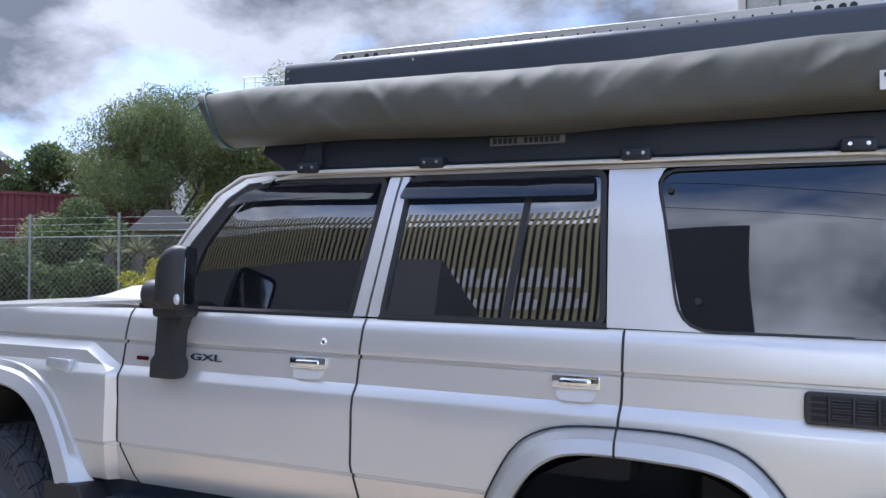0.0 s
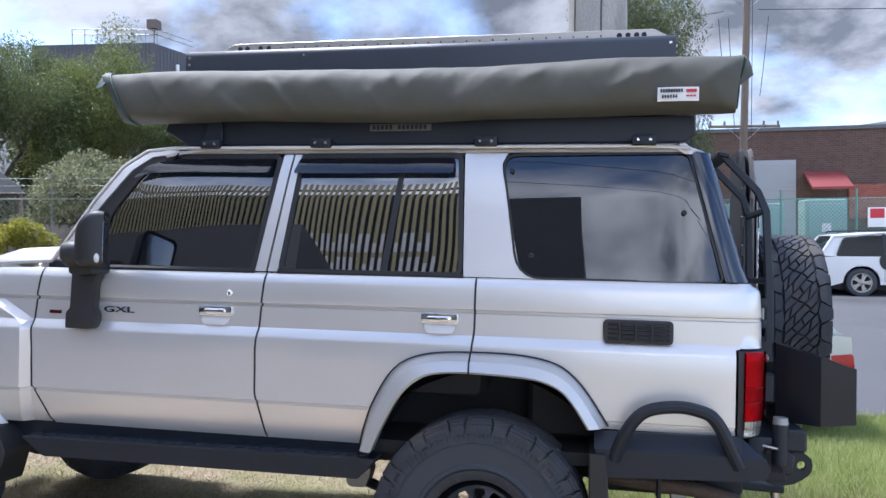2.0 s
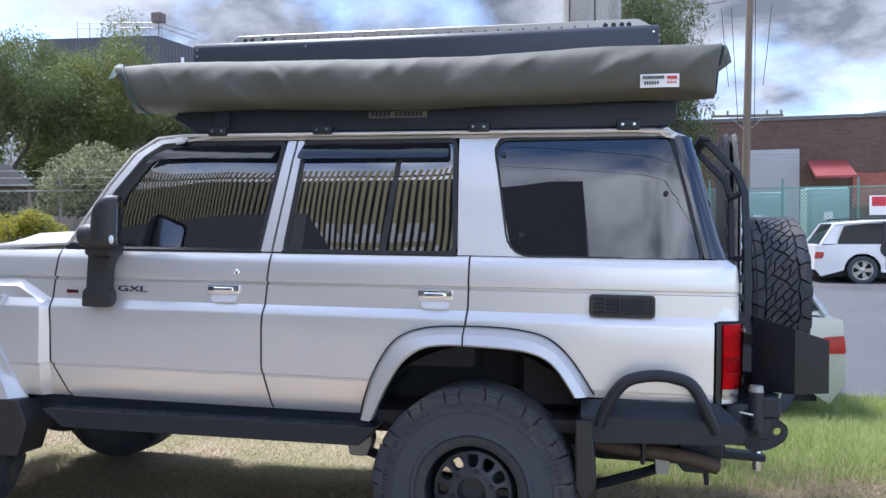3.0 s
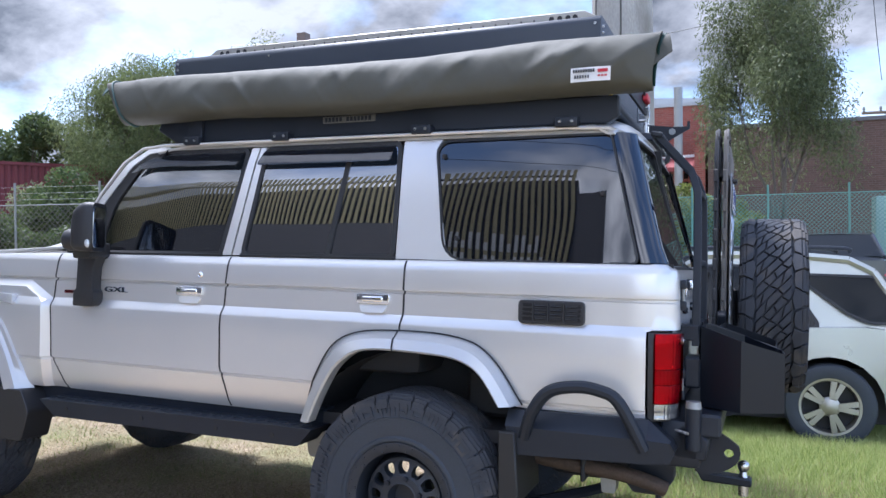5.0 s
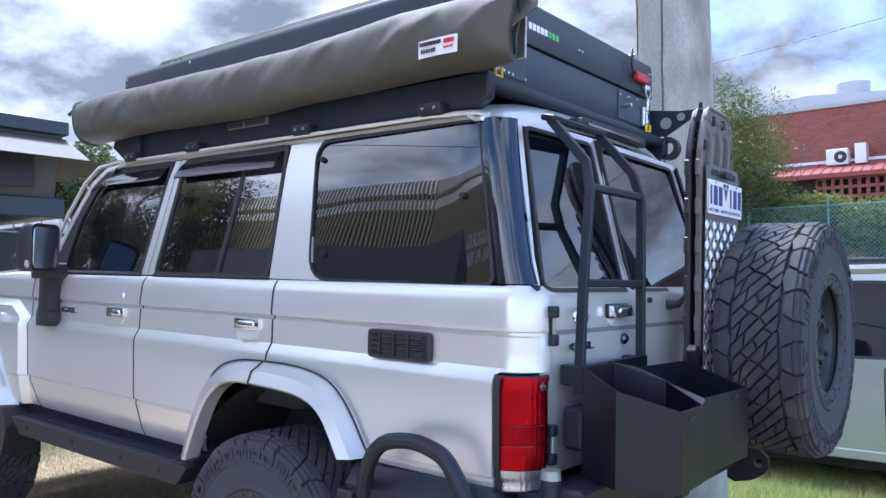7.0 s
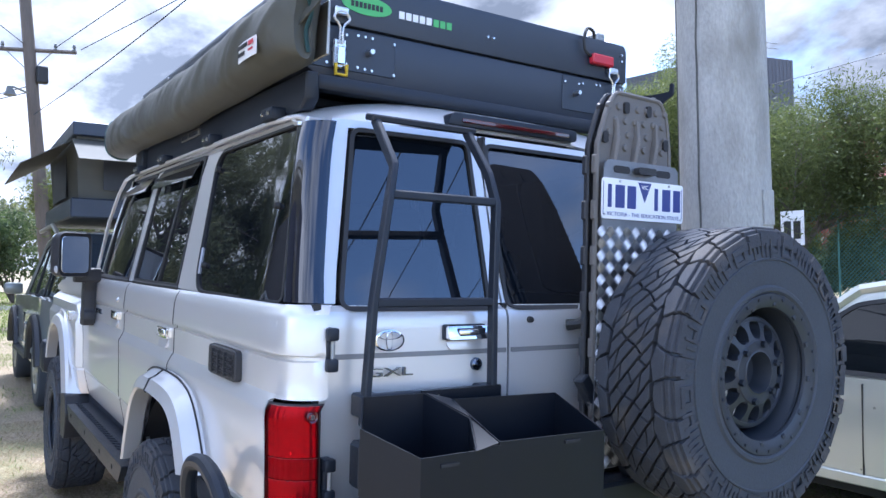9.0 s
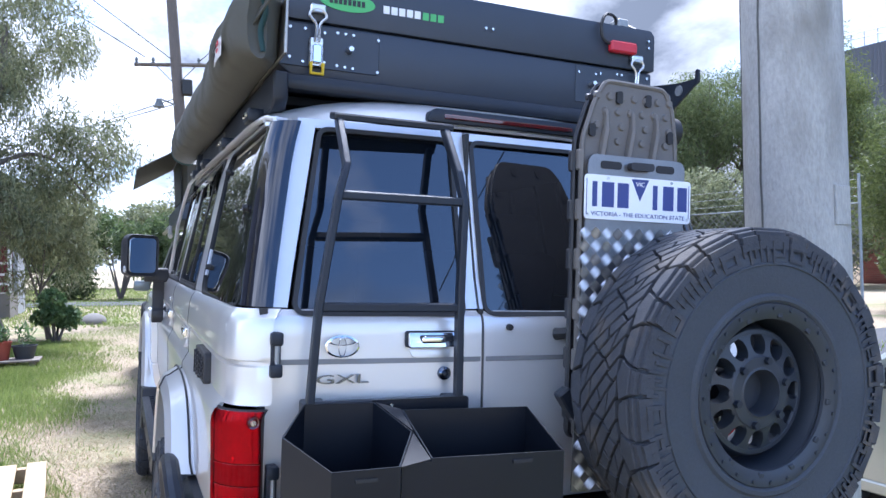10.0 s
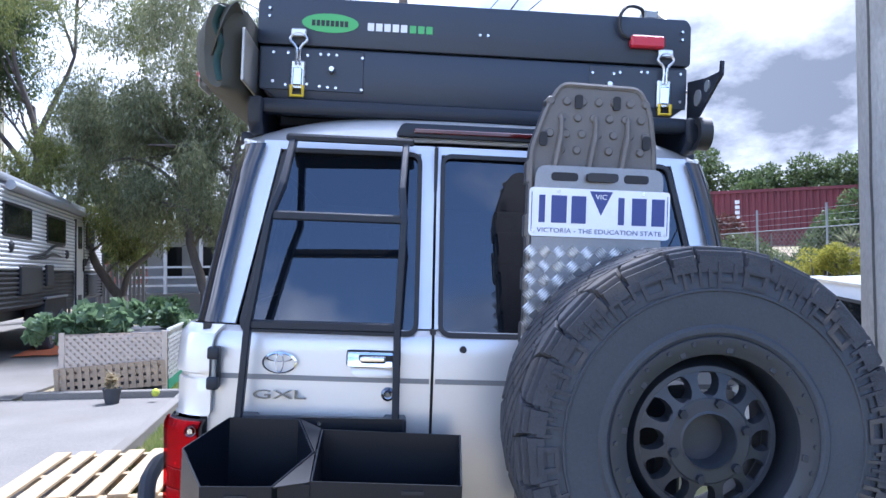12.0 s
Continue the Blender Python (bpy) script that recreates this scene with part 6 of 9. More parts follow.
def build_rear_gear():
    lad = thing("rear_ladder", "black square-tube ladder fixed to the rear door", "ladder", m=CAR)
    for y0, y1, y2 in ((-0.640, -0.614, -0.540), (-0.228, -0.226, -0.222)):
        bm = bmn()
        rows = []
        for x, y, z, nx, nz in ((1.098, y0, 1.06, 1, 0), (1.098, y1 - 0.006, 1.38, 1, 0), (1.092, (y1 + y2) / 2, 1.66, 0.98, 0.2), (1.064, y2 - 0.01, 1.745, 0.85, 0.5), (0.93, y2, 1.893, 0.72, 0.69)):
            rows.append([bm.verts.new((x + e * 0.015 * nx, y + f * 0.0095, z + e * 0.015 * nz)) for e, f in ((-1, -1), (1, -1), (1, 1), (-1, 1))])
        for p, q in zip(rows, rows[1:]):
            for k in range(4):
                bm.faces.new((p[k], p[(k + 1) % 4], q[(k + 1) % 4], q[k]))
        bm.faces.new(rows[0]); bm.faces.new(rows[-1][::-1])
        bmesh.ops.bevel(bm, geom=list(bm.edges), offset=0.003, segments=1, affect="EDGES")
        part("rail", bm, POWDER, lad, "", 30)
    for z, a, b, x in ((1.665, -0.578, -0.224, 1.090), (1.378, -0.618, -0.226, 1.098), (1.13, -0.635, -0.228, 1.098)):
        part("rung", obox(bmn(), pose(x, (a + b) / 2, z), 0.022, b - a, 0.024, 0.004), POWDER, lad)
    part("top_plate", obox(bmn(), pose(0.93, -0.38, 1.896, 0, 12), 0.05, 0.36, 0.02, 0.004), POWDER, lad)
    for y in (-0.62, -0.23):
        part("foot_bracket", box(bmn(), 1.04, 1.11, y - 0.03, y + 0.03, 1.08, 1.14, 0.005), POWDER, lad)

    # storage boxes of black sheet steel
    def top(x):
        return 1.142 - 0.31 * (x - 1.11)
    bx = thing("storage_box", "open black sheet-steel twin box on the rear carrier", "storage box", m=CAR)
    for nm, pl in (("left_compartment", [(1.118, -0.655), (1.262, -0.735), (1.410, -0.658), (1.408, -0.502), (1.270, -0.424), (1.123, -0.475)]),
                   ("right_compartment", [(1.167, -0.415), (1.182, -0.062), (1.396, -0.078), (1.386, -0.420)])):
        bm = bmn()
        k = len(pl)
        lo = [bm.verts.new((x, y, 0.835)) for x, y in pl]
        hi = [bm.verts.new((x, y, top(x))) for x, y in pl]
        bm.faces.new(lo)
        for i in range(k):
            bm.faces.new((lo[i], lo[(i + 1) % k], hi[(i + 1) % k], hi[i]))
        part(nm, thicken(bm, 0.004), BOX_BLACK, bx, "", 20)
    for tri in (((1.123, -0.473), (1.165, -0.417), (1.270, -0.422)), ((1.270, -0.422), (1.385, -0.422), (1.406, -0.500))):
        bm = bmn()
        bm.faces.new([bm.verts.new((x, y, top(x) - 0.002)) for x, y in tri])
        part("web_plate", thicken(bm, 0.004), CABIN, bx)
    part("drain_slot", box(bmn(), 1.408, 1.4125, -0.605, -0.555, 1.022, 1.030), CABIN, bx)
    part("drain_slot", box(bmn(), 1.392, 1.3975, -0.215, -0.165, 1.032, 1.040), CABIN, bx)
    part("front_plate", box(bmn(), 1.386, 1.390, -0.500, -0.42, 0.835, 1.050), BOX_BLACK, bx)
    part("back_plate", box(bmn(), 1.108, 1.114, -0.475, -0.21, 1.06, 1.142), BOX_BLACK, bx)
    for y, r, bmat in ((-0.466, 0.006, POWDER), (-0.426, 0.005, STEEL)):
        part("bolt", rod(bmn(), (1.114, y, 1.127), (1.120, y, 1.127), r, n=8), bmat, bx)

    # swing-away carrier with the spare wheel
    ca = thing("wheel_carrier", "black steel swing-away carrier holding the spare wheel", "wheel carrier", m=CAR)
    part("beam", box(bmn(), 1.12, 1.20, -0.80, 0.62, 0.745, 0.83, 0.01), POWDER, ca)
    part("upright", box(bmn(), 1.14, 1.22, 0.42, 0.50, 0.80, 1.26, 0.01), POWDER, ca)
    part("mount_plate", rod(bmn(), (1.22, 0.46, 1.18), (1.30, 0.46, 1.18), 0.10, n=24), POWDER, ca)
    part("hub_stub", rod(bmn(), (1.28, 0.46, 1.18), (1.36, 0.46, 1.18), 0.050, n=18), POWDER, ca)
    part("brace", obox(bmn(), pose(1.16, 0.2, 0.95, 35, 0, 0), 0.04, 0.04, 0.5, 0.005), POWDER, ca)
    part("latch_block", box(bmn(), 1.055, 1.12, -0.66, -0.55, 0.90, 1.02, 0.01), POWDER, ca)
    sp = thing("spare_wheel", "spare off-road tyre on a black rim, on the rear carrier", "spare wheel", m=CAR)
    wheel(sp, pose(1.381, 0.452, 1.187, 0, 0, 90), "wheel")

    # aluminium chequer plate with the number plate, and the recovery boards behind it
    pn = thing("chequer_panel", "upright aluminium chequer plate carrying the number plate", "panel", m=CAR)
    ol = rounded([(0.075, 0.88), (0.425, 0.88), (0.440, 1.815), (0.105, 1.815)], [0.01, 0.01, 0.03, 0.03], 4)
    # one aluminium: sheet darkened, bars lightened, so their glint is in the colour
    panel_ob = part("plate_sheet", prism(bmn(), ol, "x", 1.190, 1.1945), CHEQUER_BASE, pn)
    bm = bmn()
    # groups of five short bars, turned left and right by turns
    for i in range(26):
        for j in range(10):
            y, z = 0.098 + 0.0365 * j, 0.90 + 0.0365 * i
            if (1.615 < z < 1.77) or z > 1.80 or y > 0.425 or z > 1.76:
                continue
            a = 45 if (i + j) % 2 else -45
            for k in range(-2, 3):
                m = pose(1.1955, y, z, a, 0, 0) @ Matrix.Translation((0, 0, 0.0058 * k))
                h = 0.0185 - 0.0012 * abs(k)
                vs = [bm.verts.new(m @ Vector(p)) for p in ((0, -h, 0), (0, 0, -0.0026), (0, h, 0), (0, 0, 0.0026), (0.0030, -h * 0.75, 0), (0.0030, h * 0.75, 0))]
                for q in ((0, 1, 4), (1, 5, 4), (1, 2, 5), (2, 3, 5), (3, 4, 5), (3, 0, 4)):
                    bm.faces.new([vs[n_] for n_ in q])
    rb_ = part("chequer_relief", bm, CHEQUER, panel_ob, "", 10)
    rb_["kind"] = "stuff"
    for y0, y1 in ((0.145, 0.215), (0.235, 0.315), (0.335, 0.400)):
        part("slot", prism(bmn(), rounded([(y0, 1.776), (y1, 1.776), (y1, 1.798), (y0, 1.798)], 0.01), "x", 1.1935, 1.1965 if y0 != 0.235 else 1.215), CABIN if y0 != 0.235 else PLASTIC, panel_ob)
    np_ = part("number_plate", prism(bmn(), rounded([(0.089, 1.633), (0.456, 1.633), (0.456, 1.757), (0.089, 1.757)], 0.012), "x", 1.200, 1.2025), PLATE_WHITE, pn, "white number plate with blue bars")
    for k, y in enumerate((0.114, 0.146, 0.198, 0.320, 0.356, 0.408)):
        w = (0.016, 0.040, 0.038, 0.016, 0.038, 0.034)[k]
        part("number_bar", box(bmn(), 1.2024, 1.2036, y, y + w, 1.668, 1.738), PLATE_BLUE, np_)
    bm = bmn()
    prism(bm, [(0.245, 1.752), (0.305, 1.752), (0.275, 1.690)], "x", 1.2024, 1.2034)
    part("blue_triangle", bm, PLATE_BLUE, np_)
    face = Matrix(((0, 0, 1, 0), (1, 0, 0, 0), (0, 1, 0, 0), (0, 0, 0, 1)))
    lettering("state_letters", "VIC", 0.018, WHITE_PRINT, Matrix.Translation((1.2040, 0.275, 1.737)) @ face, np_, depth=0.0004, width=0.030)
    lettering("slogan", "VICTORIA - THE EDUCATION STATE", 0.017, PLATE_BLUE, Matrix.Translation((1.2032, 0.2725, 1.648)) @ face, np_, depth=0.0004, width=0.325)
    for a in (0.0945, 0.4485):
        part("plate_edge", box(bmn(), 1.2022, 1.2032, a, a + 0.002, 1.645, 1.745), PLATE_BLUE, np_)
    for y, z in ((0.100, 1.645), (0.444, 1.645), (0.165, 1.749), (0.385, 1.749)):
        part("screw", rod(bmn(), (1.2020, y, z), (1.2055, y, z), 0.0045, n=8), STEEL, np_)
    for k in range(2):
        rb = thing("recovery_board", "grey moulded nylon recovery board strapped behind the chequer plate", "recovery board", "recovery boards", CAR)
        x = 1.172 - 0.040 * k
        ol = rounded([(0.095, 1.02), (0.420, 1.02), (0.420, 1.86), (0.405, 1.97), (0.375, 2.025), (0.170, 2.030), (0.135, 1.97), (0.098, 1.86)], 0.02, 3)
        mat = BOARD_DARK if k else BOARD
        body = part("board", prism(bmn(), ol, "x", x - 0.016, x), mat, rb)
        bm = bmn()
        for y in (0.165, 0.255, 0.340):
            tube(bm, smooth_path([(x + 0.002, y - 0.010, 1.80), (x + 0.004, y, 1.86), (x + 0.004, y + 0.006, 1.90), (x, y + 0.006, 1.95)], 4), [0.020] * 8 + [0.015] * 4 + [0.008], 8, 0.5)
        tube(bm, [(x, p[0], p[1]) for p in ol] + [(x, *ol[0])], 0.007, 6)
        # moulded teeth along both long edges
        for z in span(1.06, 1.84, 26):
            box(bm, x - 0.014, x - 0.002, 0.416, 0.427, z - 0.007, z + 0.007, 0.002)
        for z in span(1.10, 1.80, 5):
            box(bm, x - 0.018, x + 0.003, 0.087, 0.100, z - 0.030, z + 0.030, 0.004)
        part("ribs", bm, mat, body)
        bm = bmn()
        rnd = random.Random(3 + k)
        for i in range(30):
            y, z = 0.13 + 0.042 * (i % 7) + 0.012 * (i // 7 % 2), 1.86 + 0.042 * (i // 7)
            if z < 2.0 and 0.13 < y < 0.40:
                rod(bm, (x - 0.002, y, z), (x + 0.007, y, z), 0.013, 0.009, 10)
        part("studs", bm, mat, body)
        for y, z in ((0.125, 1.885), (0.396, 1.885), (0.215, 1.985), (0.315, 1.985)):
            part("hole", prism(bmn(), rounded([(y - 0.010, z - 0.018), (y + 0.010, z - 0.018), (y + 0.010, z + 0.018), (y - 0.010, z + 0.018)], 0.008), "x", x - 0.018, x + 0.009), CABIN, body)


build_roof_rack()
build_awning()
build_tent()
build_rear_gear()
# ---- the ground ----
def ground_z(x, y):
    prof = table([(-30, 0.10), (-6, 0.10), (-2.5, 0.075), (0, 0.0), (2.0, -0.095), (3.4, -0.24), (4.2, -0.26), (8.0, -0.05), (14.0, 0.12), (20.0, 0.15), (60, 0.15)])
    return prof(y)


def axis_steps(lo, hi, near, fine, far):
    v, out = near[0], [near[0]]
    while v < near[1]:
        v += fine; out.append(v)
    s = far
    while v < hi:
        v += s; s *= 1.35; out.append(v)
    v, s = near[0], far
    while v > lo:
        v -= s; s *= 1.35; out.insert(0, v)
    return out


bm = bmn()
sheet(bm, lambda x, y: (x, y, ground_z(x, y) + 0.018 * noise.noise(Vector((x * 1.4, y * 1.4, 0.3))) * (1 if abs(x) < 14 and -8 < y < 4 else 0)), axis_steps(-1500, 1500, (-14, 6), 0.25, 0.6), axis_steps(-1500, 1500, (-8, 8), 0.2, 0.6))
ground = tagged(part("ground", bm, GROUND), "dry grass verge with worn bare earth", "ground", kind="structure")
def flat_patch(name, x0, x1, y0, y1, mat, lift, label, category, nx=40, ny=12, wob=0.0):
    bm = bmn()
    sheet(bm, lambda x, y: (x, y + wob * noise.noise(Vector((x * 0.8, 5.0, 0))), ground_z(x, y) + lift), span(x0, x1, nx), span(y0, y1, ny))
    return tagged(part(name, bm, mat), label, category, kind="structure")


flat_patch("road", -7.0, 220, 4.35, 16.9, ASPHALT, 0.03, "worn grey asphalt road", "road", 60, 16)
flat_patch("forecourt", -7, 80, 17.05, 18.6, GROUND, 0.05, "grassy strip before the fence", "ground", 30, 4)
kerb = bmn()
for x in span(-7, 113, 80)[:-1]:
    box(kerb, x, x + 1.48, 16.9, 17.05, 0.0, 0.27)
tagged(part("road_kerb", kerb, SLAB), "pale concrete kerb along the road", "kerb", kind="structure")


# ---- foliage ----
def leaf_mesh(name, spots, count, length, width, mat, parent=None, seed=1, droop=0.3, label="", kind=""):
    """Many small pointed leaves scattered in clumps: spots are (x, y, z, radius, flatness)."""
    rg = np.random.default_rng(seed)
    spots = np.array(spots, float)
    wts = spots[:, 3] ** 2
    idx = rg.choice(len(spots), count, p=wts / wts.sum())
    c, r, fl = spots[idx, :3], spots[idx, 3:4], spots[idx, 4]
    d = rg.normal(size=(count, 3))
    d /= np.linalg.norm(d, axis=1, keepdims=True)
    k = rg.uniform(0.35, 1.0, (count, 1)) ** 0.6
    p = c + d * r * k * np.stack([np.ones(count), np.ones(count), fl], 1)
    axis = rg.normal(size=(count, 3)) * 0.8 + d * 0.5
    axis[:, 2] -= droop * 2.0
    axis /= np.linalg.norm(axis, axis=1, keepdims=True)
    side = np.cross(axis, rg.normal(size=(count, 3)))
    side /= np.linalg.norm(side, axis=1, keepdims=True) + 1e-9
    ln = length * rg.uniform(0.6, 1.3, (count, 1))
    wd = width * rg.uniform(0.6, 1.3, (count, 1))
    v = np.stack([p - axis * ln / 2, p + side * wd / 2, p + axis * ln / 2, p - side * wd / 2], 1).reshape(-1, 3)
    f = np.arange(count * 4).reshape(-1, 4)
    me = bpy.data.meshes.new(name)
    me.vertices.add(len(v)); me.vertices.foreach_set("co", v.astype(np.float32).ravel())
    me.loops.add(count * 4); me.loops.foreach_set("vertex_index", f.astype(np.int32).ravel())
    me.polygons.add(count); me.polygons.foreach_set("loop_start", (np.arange(count) * 4).astype(np.int32))
    me.update(calc_edges=True)
    me.materials.append(mat)
    ob = new(name, me)
    if parent is not None:
        ob.parent = parent
    if label:
        ob["label"] = label
    if kind:
        ob["kind"] = kind
    return ob


def branching(bm, base, way, length, r, depth, rnd, tips, spread=0.55, lift=0.15):
    """A limb that forks; gathers the ends of its twigs."""
    base = Vector(base)
    pts, d = [base], Vector(way).normalized()
    n = 5
    for i in range(n):
        d = (d + Vector((rnd.uniform(-1, 1), rnd.uniform(-1, 1), rnd.uniform(-0.6, 1) * lift * 2)) * 0.16).normalized()
        pts.append(pts[-1] + d * length / n)
    tube(bm, pts, [r * (1 - 0.5 * i / n) for i in range(n + 1)], 7 if depth > 1 else 5)
    if depth == 0:
        tips.append(pts[-1]); tips.append(pts[-3])
        return
    if depth <= 2:
        tips.append(pts[-1])
    for k in range(3 if depth > 1 else 4):
        q = pts[rnd.choice((2, 3, 4, 5))] if k else pts[-1]
        w = (d + Vector((rnd.uniform(-1, 1), rnd.uniform(-1, 1), rnd.uniform(-0.5, 0.8))) * spread * 1.5 + Vector((0, 0, lift))).normalized()
        branching(bm, q, w, length * rnd.uniform(0.6, 0.8), r * 0.48, depth - 1, rnd, tips, spread, lift)


def tree(name, label, x, y, z, height, width, trunk_r, leaves, leaf, size, seed, spread=0.6, forks=3, clump=0.5, droop=0.3, first=0.4, lean=(0, 0), flat=0.8, aspect=0.22, low=0):
    """A forked tree, brought to the given height and half-width; low: number of clumps hanging from the crown's skirt."""
    t = thing(name, label, "tree", m=Matrix.Translation((x, y, z)))
    rnd = random.Random(seed)
    bm, tips = bmn(), []
    top = Vector((lean[0], lean[1], height * first))
    path = smooth_path([(0, 0, -0.2), (lean[0] * 0.3 + 0.1, lean[1] * 0.3, height * first * 0.4), tuple(top)], 4)
    tube(bm, path, [trunk_r * (1.25 - 0.5 * i / (len(path) - 1)) for i in range(len(path))], 10)
    for k in range(forks):
        a = 2 * math.pi * (k + rnd.uniform(-0.2, 0.2)) / forks
        q = path[-1] if k < 2 else path[-3]
        branching(bm, q, (math.cos(a) * spread, math.sin(a) * spread, 1.0), height * (1 - first) * 0.5, trunk_r * 0.62, 3, rnd, tips, spread)
    mid = sum(tips, Vector()) / len(tips)
    zs = sorted(p.z for p in tips)
    rs = sorted(math.hypot(p.x - mid.x, p.y - mid.y) for p in tips)
    kz = (height - 0.8 * clump) / zs[int(len(zs) * 0.97)]
    kr = max(0.2, (width - 0.8 * clump)) / rs[int(len(rs) * 0.95)]
    for v in list(bm.verts):
        if v.co.z > 0.3:
            f = min(1.0, max(0.0, (v.co.z - height * first * 0.5) / (height * 0.15)))
            f = 1 + (kr - 1) * f
            v.co.x *= f; v.co.y *= f
        v.co.z *= kz if v.co.z > 0 else 1
    tips = [Vector((p.x * kr, p.y * kr, p.z * kz)) for p in tips]
    part("trunk", bm, BARK, t, "grey-brown bark", 60)
    spots = [(p.x, p.y, p.z, clump * rnd.uniform(0.55, 1.3), flat) for p in tips]
    lo = zs[int(len(zs) * 0.12)] * kz
    for k in range(low):
        a, rr = rnd.uniform(0, 6.283), width * rnd.uniform(0.5, 0.95)
        zz = lo - rnd.uniform(0.0, 0.45) * lo
        for j in range(3):
            spots.append((mid.x * kr + rr * math.cos(a), mid.y * kr + rr * math.sin(a), zz + 0.45 * j, clump * rnd.uniform(0.6, 0.95), 1.2))
    leaf_mesh("crown", spots, leaves, size, size * aspect, leaf, t, seed, droop)
    return t


def bush(name, label, spots, leaves, leaf, size, seed, category="bush", droop=0.0, aspect=0.45, stems=True):
    t = thing(name, label, category, m=Matrix.Translation(spots[0][:3]))
    o = Vector(spots[0][:3])
    rnd = random.Random(seed)
    rel, bm = [], bmn()
    for x, y, z, r in spots:
        for k in range(6):
            d = Vector((rnd.gauss(0, 1), rnd.gauss(0, 1), rnd.gauss(0, 0.8))).normalized() * r * 0.55
            rel.append((x - o.x + d.x, y - o.y + d.y, z - o.z + d.z, r * rnd.uniform(0.4, 0.62), 0.85))
            if stems:
                rod(bm, (x - o.x, y - o.y, ground_z(x, y) - o.z - 0.1), (x - o.x + d.x, y - o.y + d.y, z - o.z + d.z), 0.03 + 0.02 * r, 0.01, 5)
    if stems:
        part("stem_cluster", bm, BARK, t)
    else:
        bm.free()
    leaf_mesh("leaves", rel, leaves, size, size * aspect, leaf, t, seed, droop)
    return t


# the near gum trees beyond the parked vehicles
def crooked_gum(label, trunk, r, limbs, crown, leaves, leaf, size, seed, aspect=0.2):
    """A gum whose trunk and limbs follow their own bent lines; crown: hanging clumps (offset, radius) round the twigs."""
    trunk = [(trunk[0][0] - 0.05, trunk[0][1] + 0.05, 0.05)] + trunk
    o = Vector(trunk[0])
    t = thing("gum_tree", label, "tree", m=Matrix.Translation(o))
    rnd = random.Random(seed)
    bm, tips = bmn(), []
    for pts, r0, r1 in [(trunk, r, r * 0.35)] + [(p, q, q * 0.35) for p, q in limbs]:
        line_ = smooth_path([tuple(Vector(p) - o) for p in pts], 5)
        n = len(line_) - 1
        tube(bm, [Vector(p) + 0.25 * r0 * noise.noise_vector(Vector(p) * 3) for p in line_], [r0 + (r1 - r0) * k / n for k in range(n + 1)], 9)
        for k in range(5):
            q = Vector(line_[int(n * (0.5 + 0.1 * k))])
            branching(bm, q, (rnd.uniform(-1, 1), rnd.uniform(-1, 1), rnd.uniform(-0.1, 0.9)), rnd.uniform(0.5, 0.9), r1 * 0.8, 1, rnd, tips, 0.7, 0.1)
    part("trunk", bm, BARK, t, "grey-brown bark", 60)
    spots = [(p.x, p.y, p.z, rnd.uniform(0.18, 0.42), 1.15) for p in tips if p.z > 1.5]
    for cx, cy, cz, w, h, n in crown:
        for k in range(n):
            d = Vector((rnd.gauss(0, 1), rnd.gauss(0, 1), rnd.gauss(0, 1))).normalized() * rnd.uniform(0.3, 1.0) ** 0.5
            spots.append((cx - o.x + d.x * w, cy - o.y + d.y * w, cz - o.z + d.z * h, rnd.uniform(0.16, 0.44), 1.25))
    leaf_mesh("crown", spots, leaves, size, size * aspect, leaf, t, seed, 0.65)
    return t


crooked_gum("grey-green gum tree with crooked limbs beside the pots",
            [(-12.69, -3.05, 0.33), (-12.69, -3.10, 0.55), (-12.65, -3.33, 1.28), (-12.63, -3.41, 2.11), (-12.65, -3.32, 2.89), (-12.66, -3.26, 3.55), (-12.67, -3.18, 4.17), (-12.71, -2.94, 4.91), (-12.72, -2.86, 5.94)], 0.15,
            [([(-12.43, -3.41, 1.72), (-12.38, -3.66, 2.30), (-12.31, -4.00, 2.73), (-12.17, -4.56, 2.95)], 0.045),
                  ([(-12.64, -3.36, 3.53), (-12.56, -3.79, 3.95), (-12.47, -4.18, 4.09), (-12.29, -4.88, 4.08)], 0.05),
                  ([(-12.65, -3.33, 2.09), (-12.71, -2.94, 2.14), (-12.77, -2.55, 2.16), (-12.77, -2.51, 2.50)], 0.075),
                  ([(-12.67, -3.22, 3.31), (-12.75, -2.66, 3.61), (-12.81, -2.18, 3.58), (-12.84, -1.86, 3.25), (-12.86, -1.53, 2.79)], 0.045)],
            [(-12.63, -3.42, 7.01, 2.0, 0.9, 70), (-12.72, -2.91, 5.71, 1.7, 0.8, 60), (-12.90, -4.53, 5.03, 1.3, 0.7, 36), (-12.75, -2.71, 4.42, 1.1, 0.7, 30), (-13.13, -1.94, 3.28, 0.8, 0.55, 26), (-13.35, -2.70, 2.83, 0.9, 0.4, 20)], 60000, LEAF_GUM, 0.12, 11)
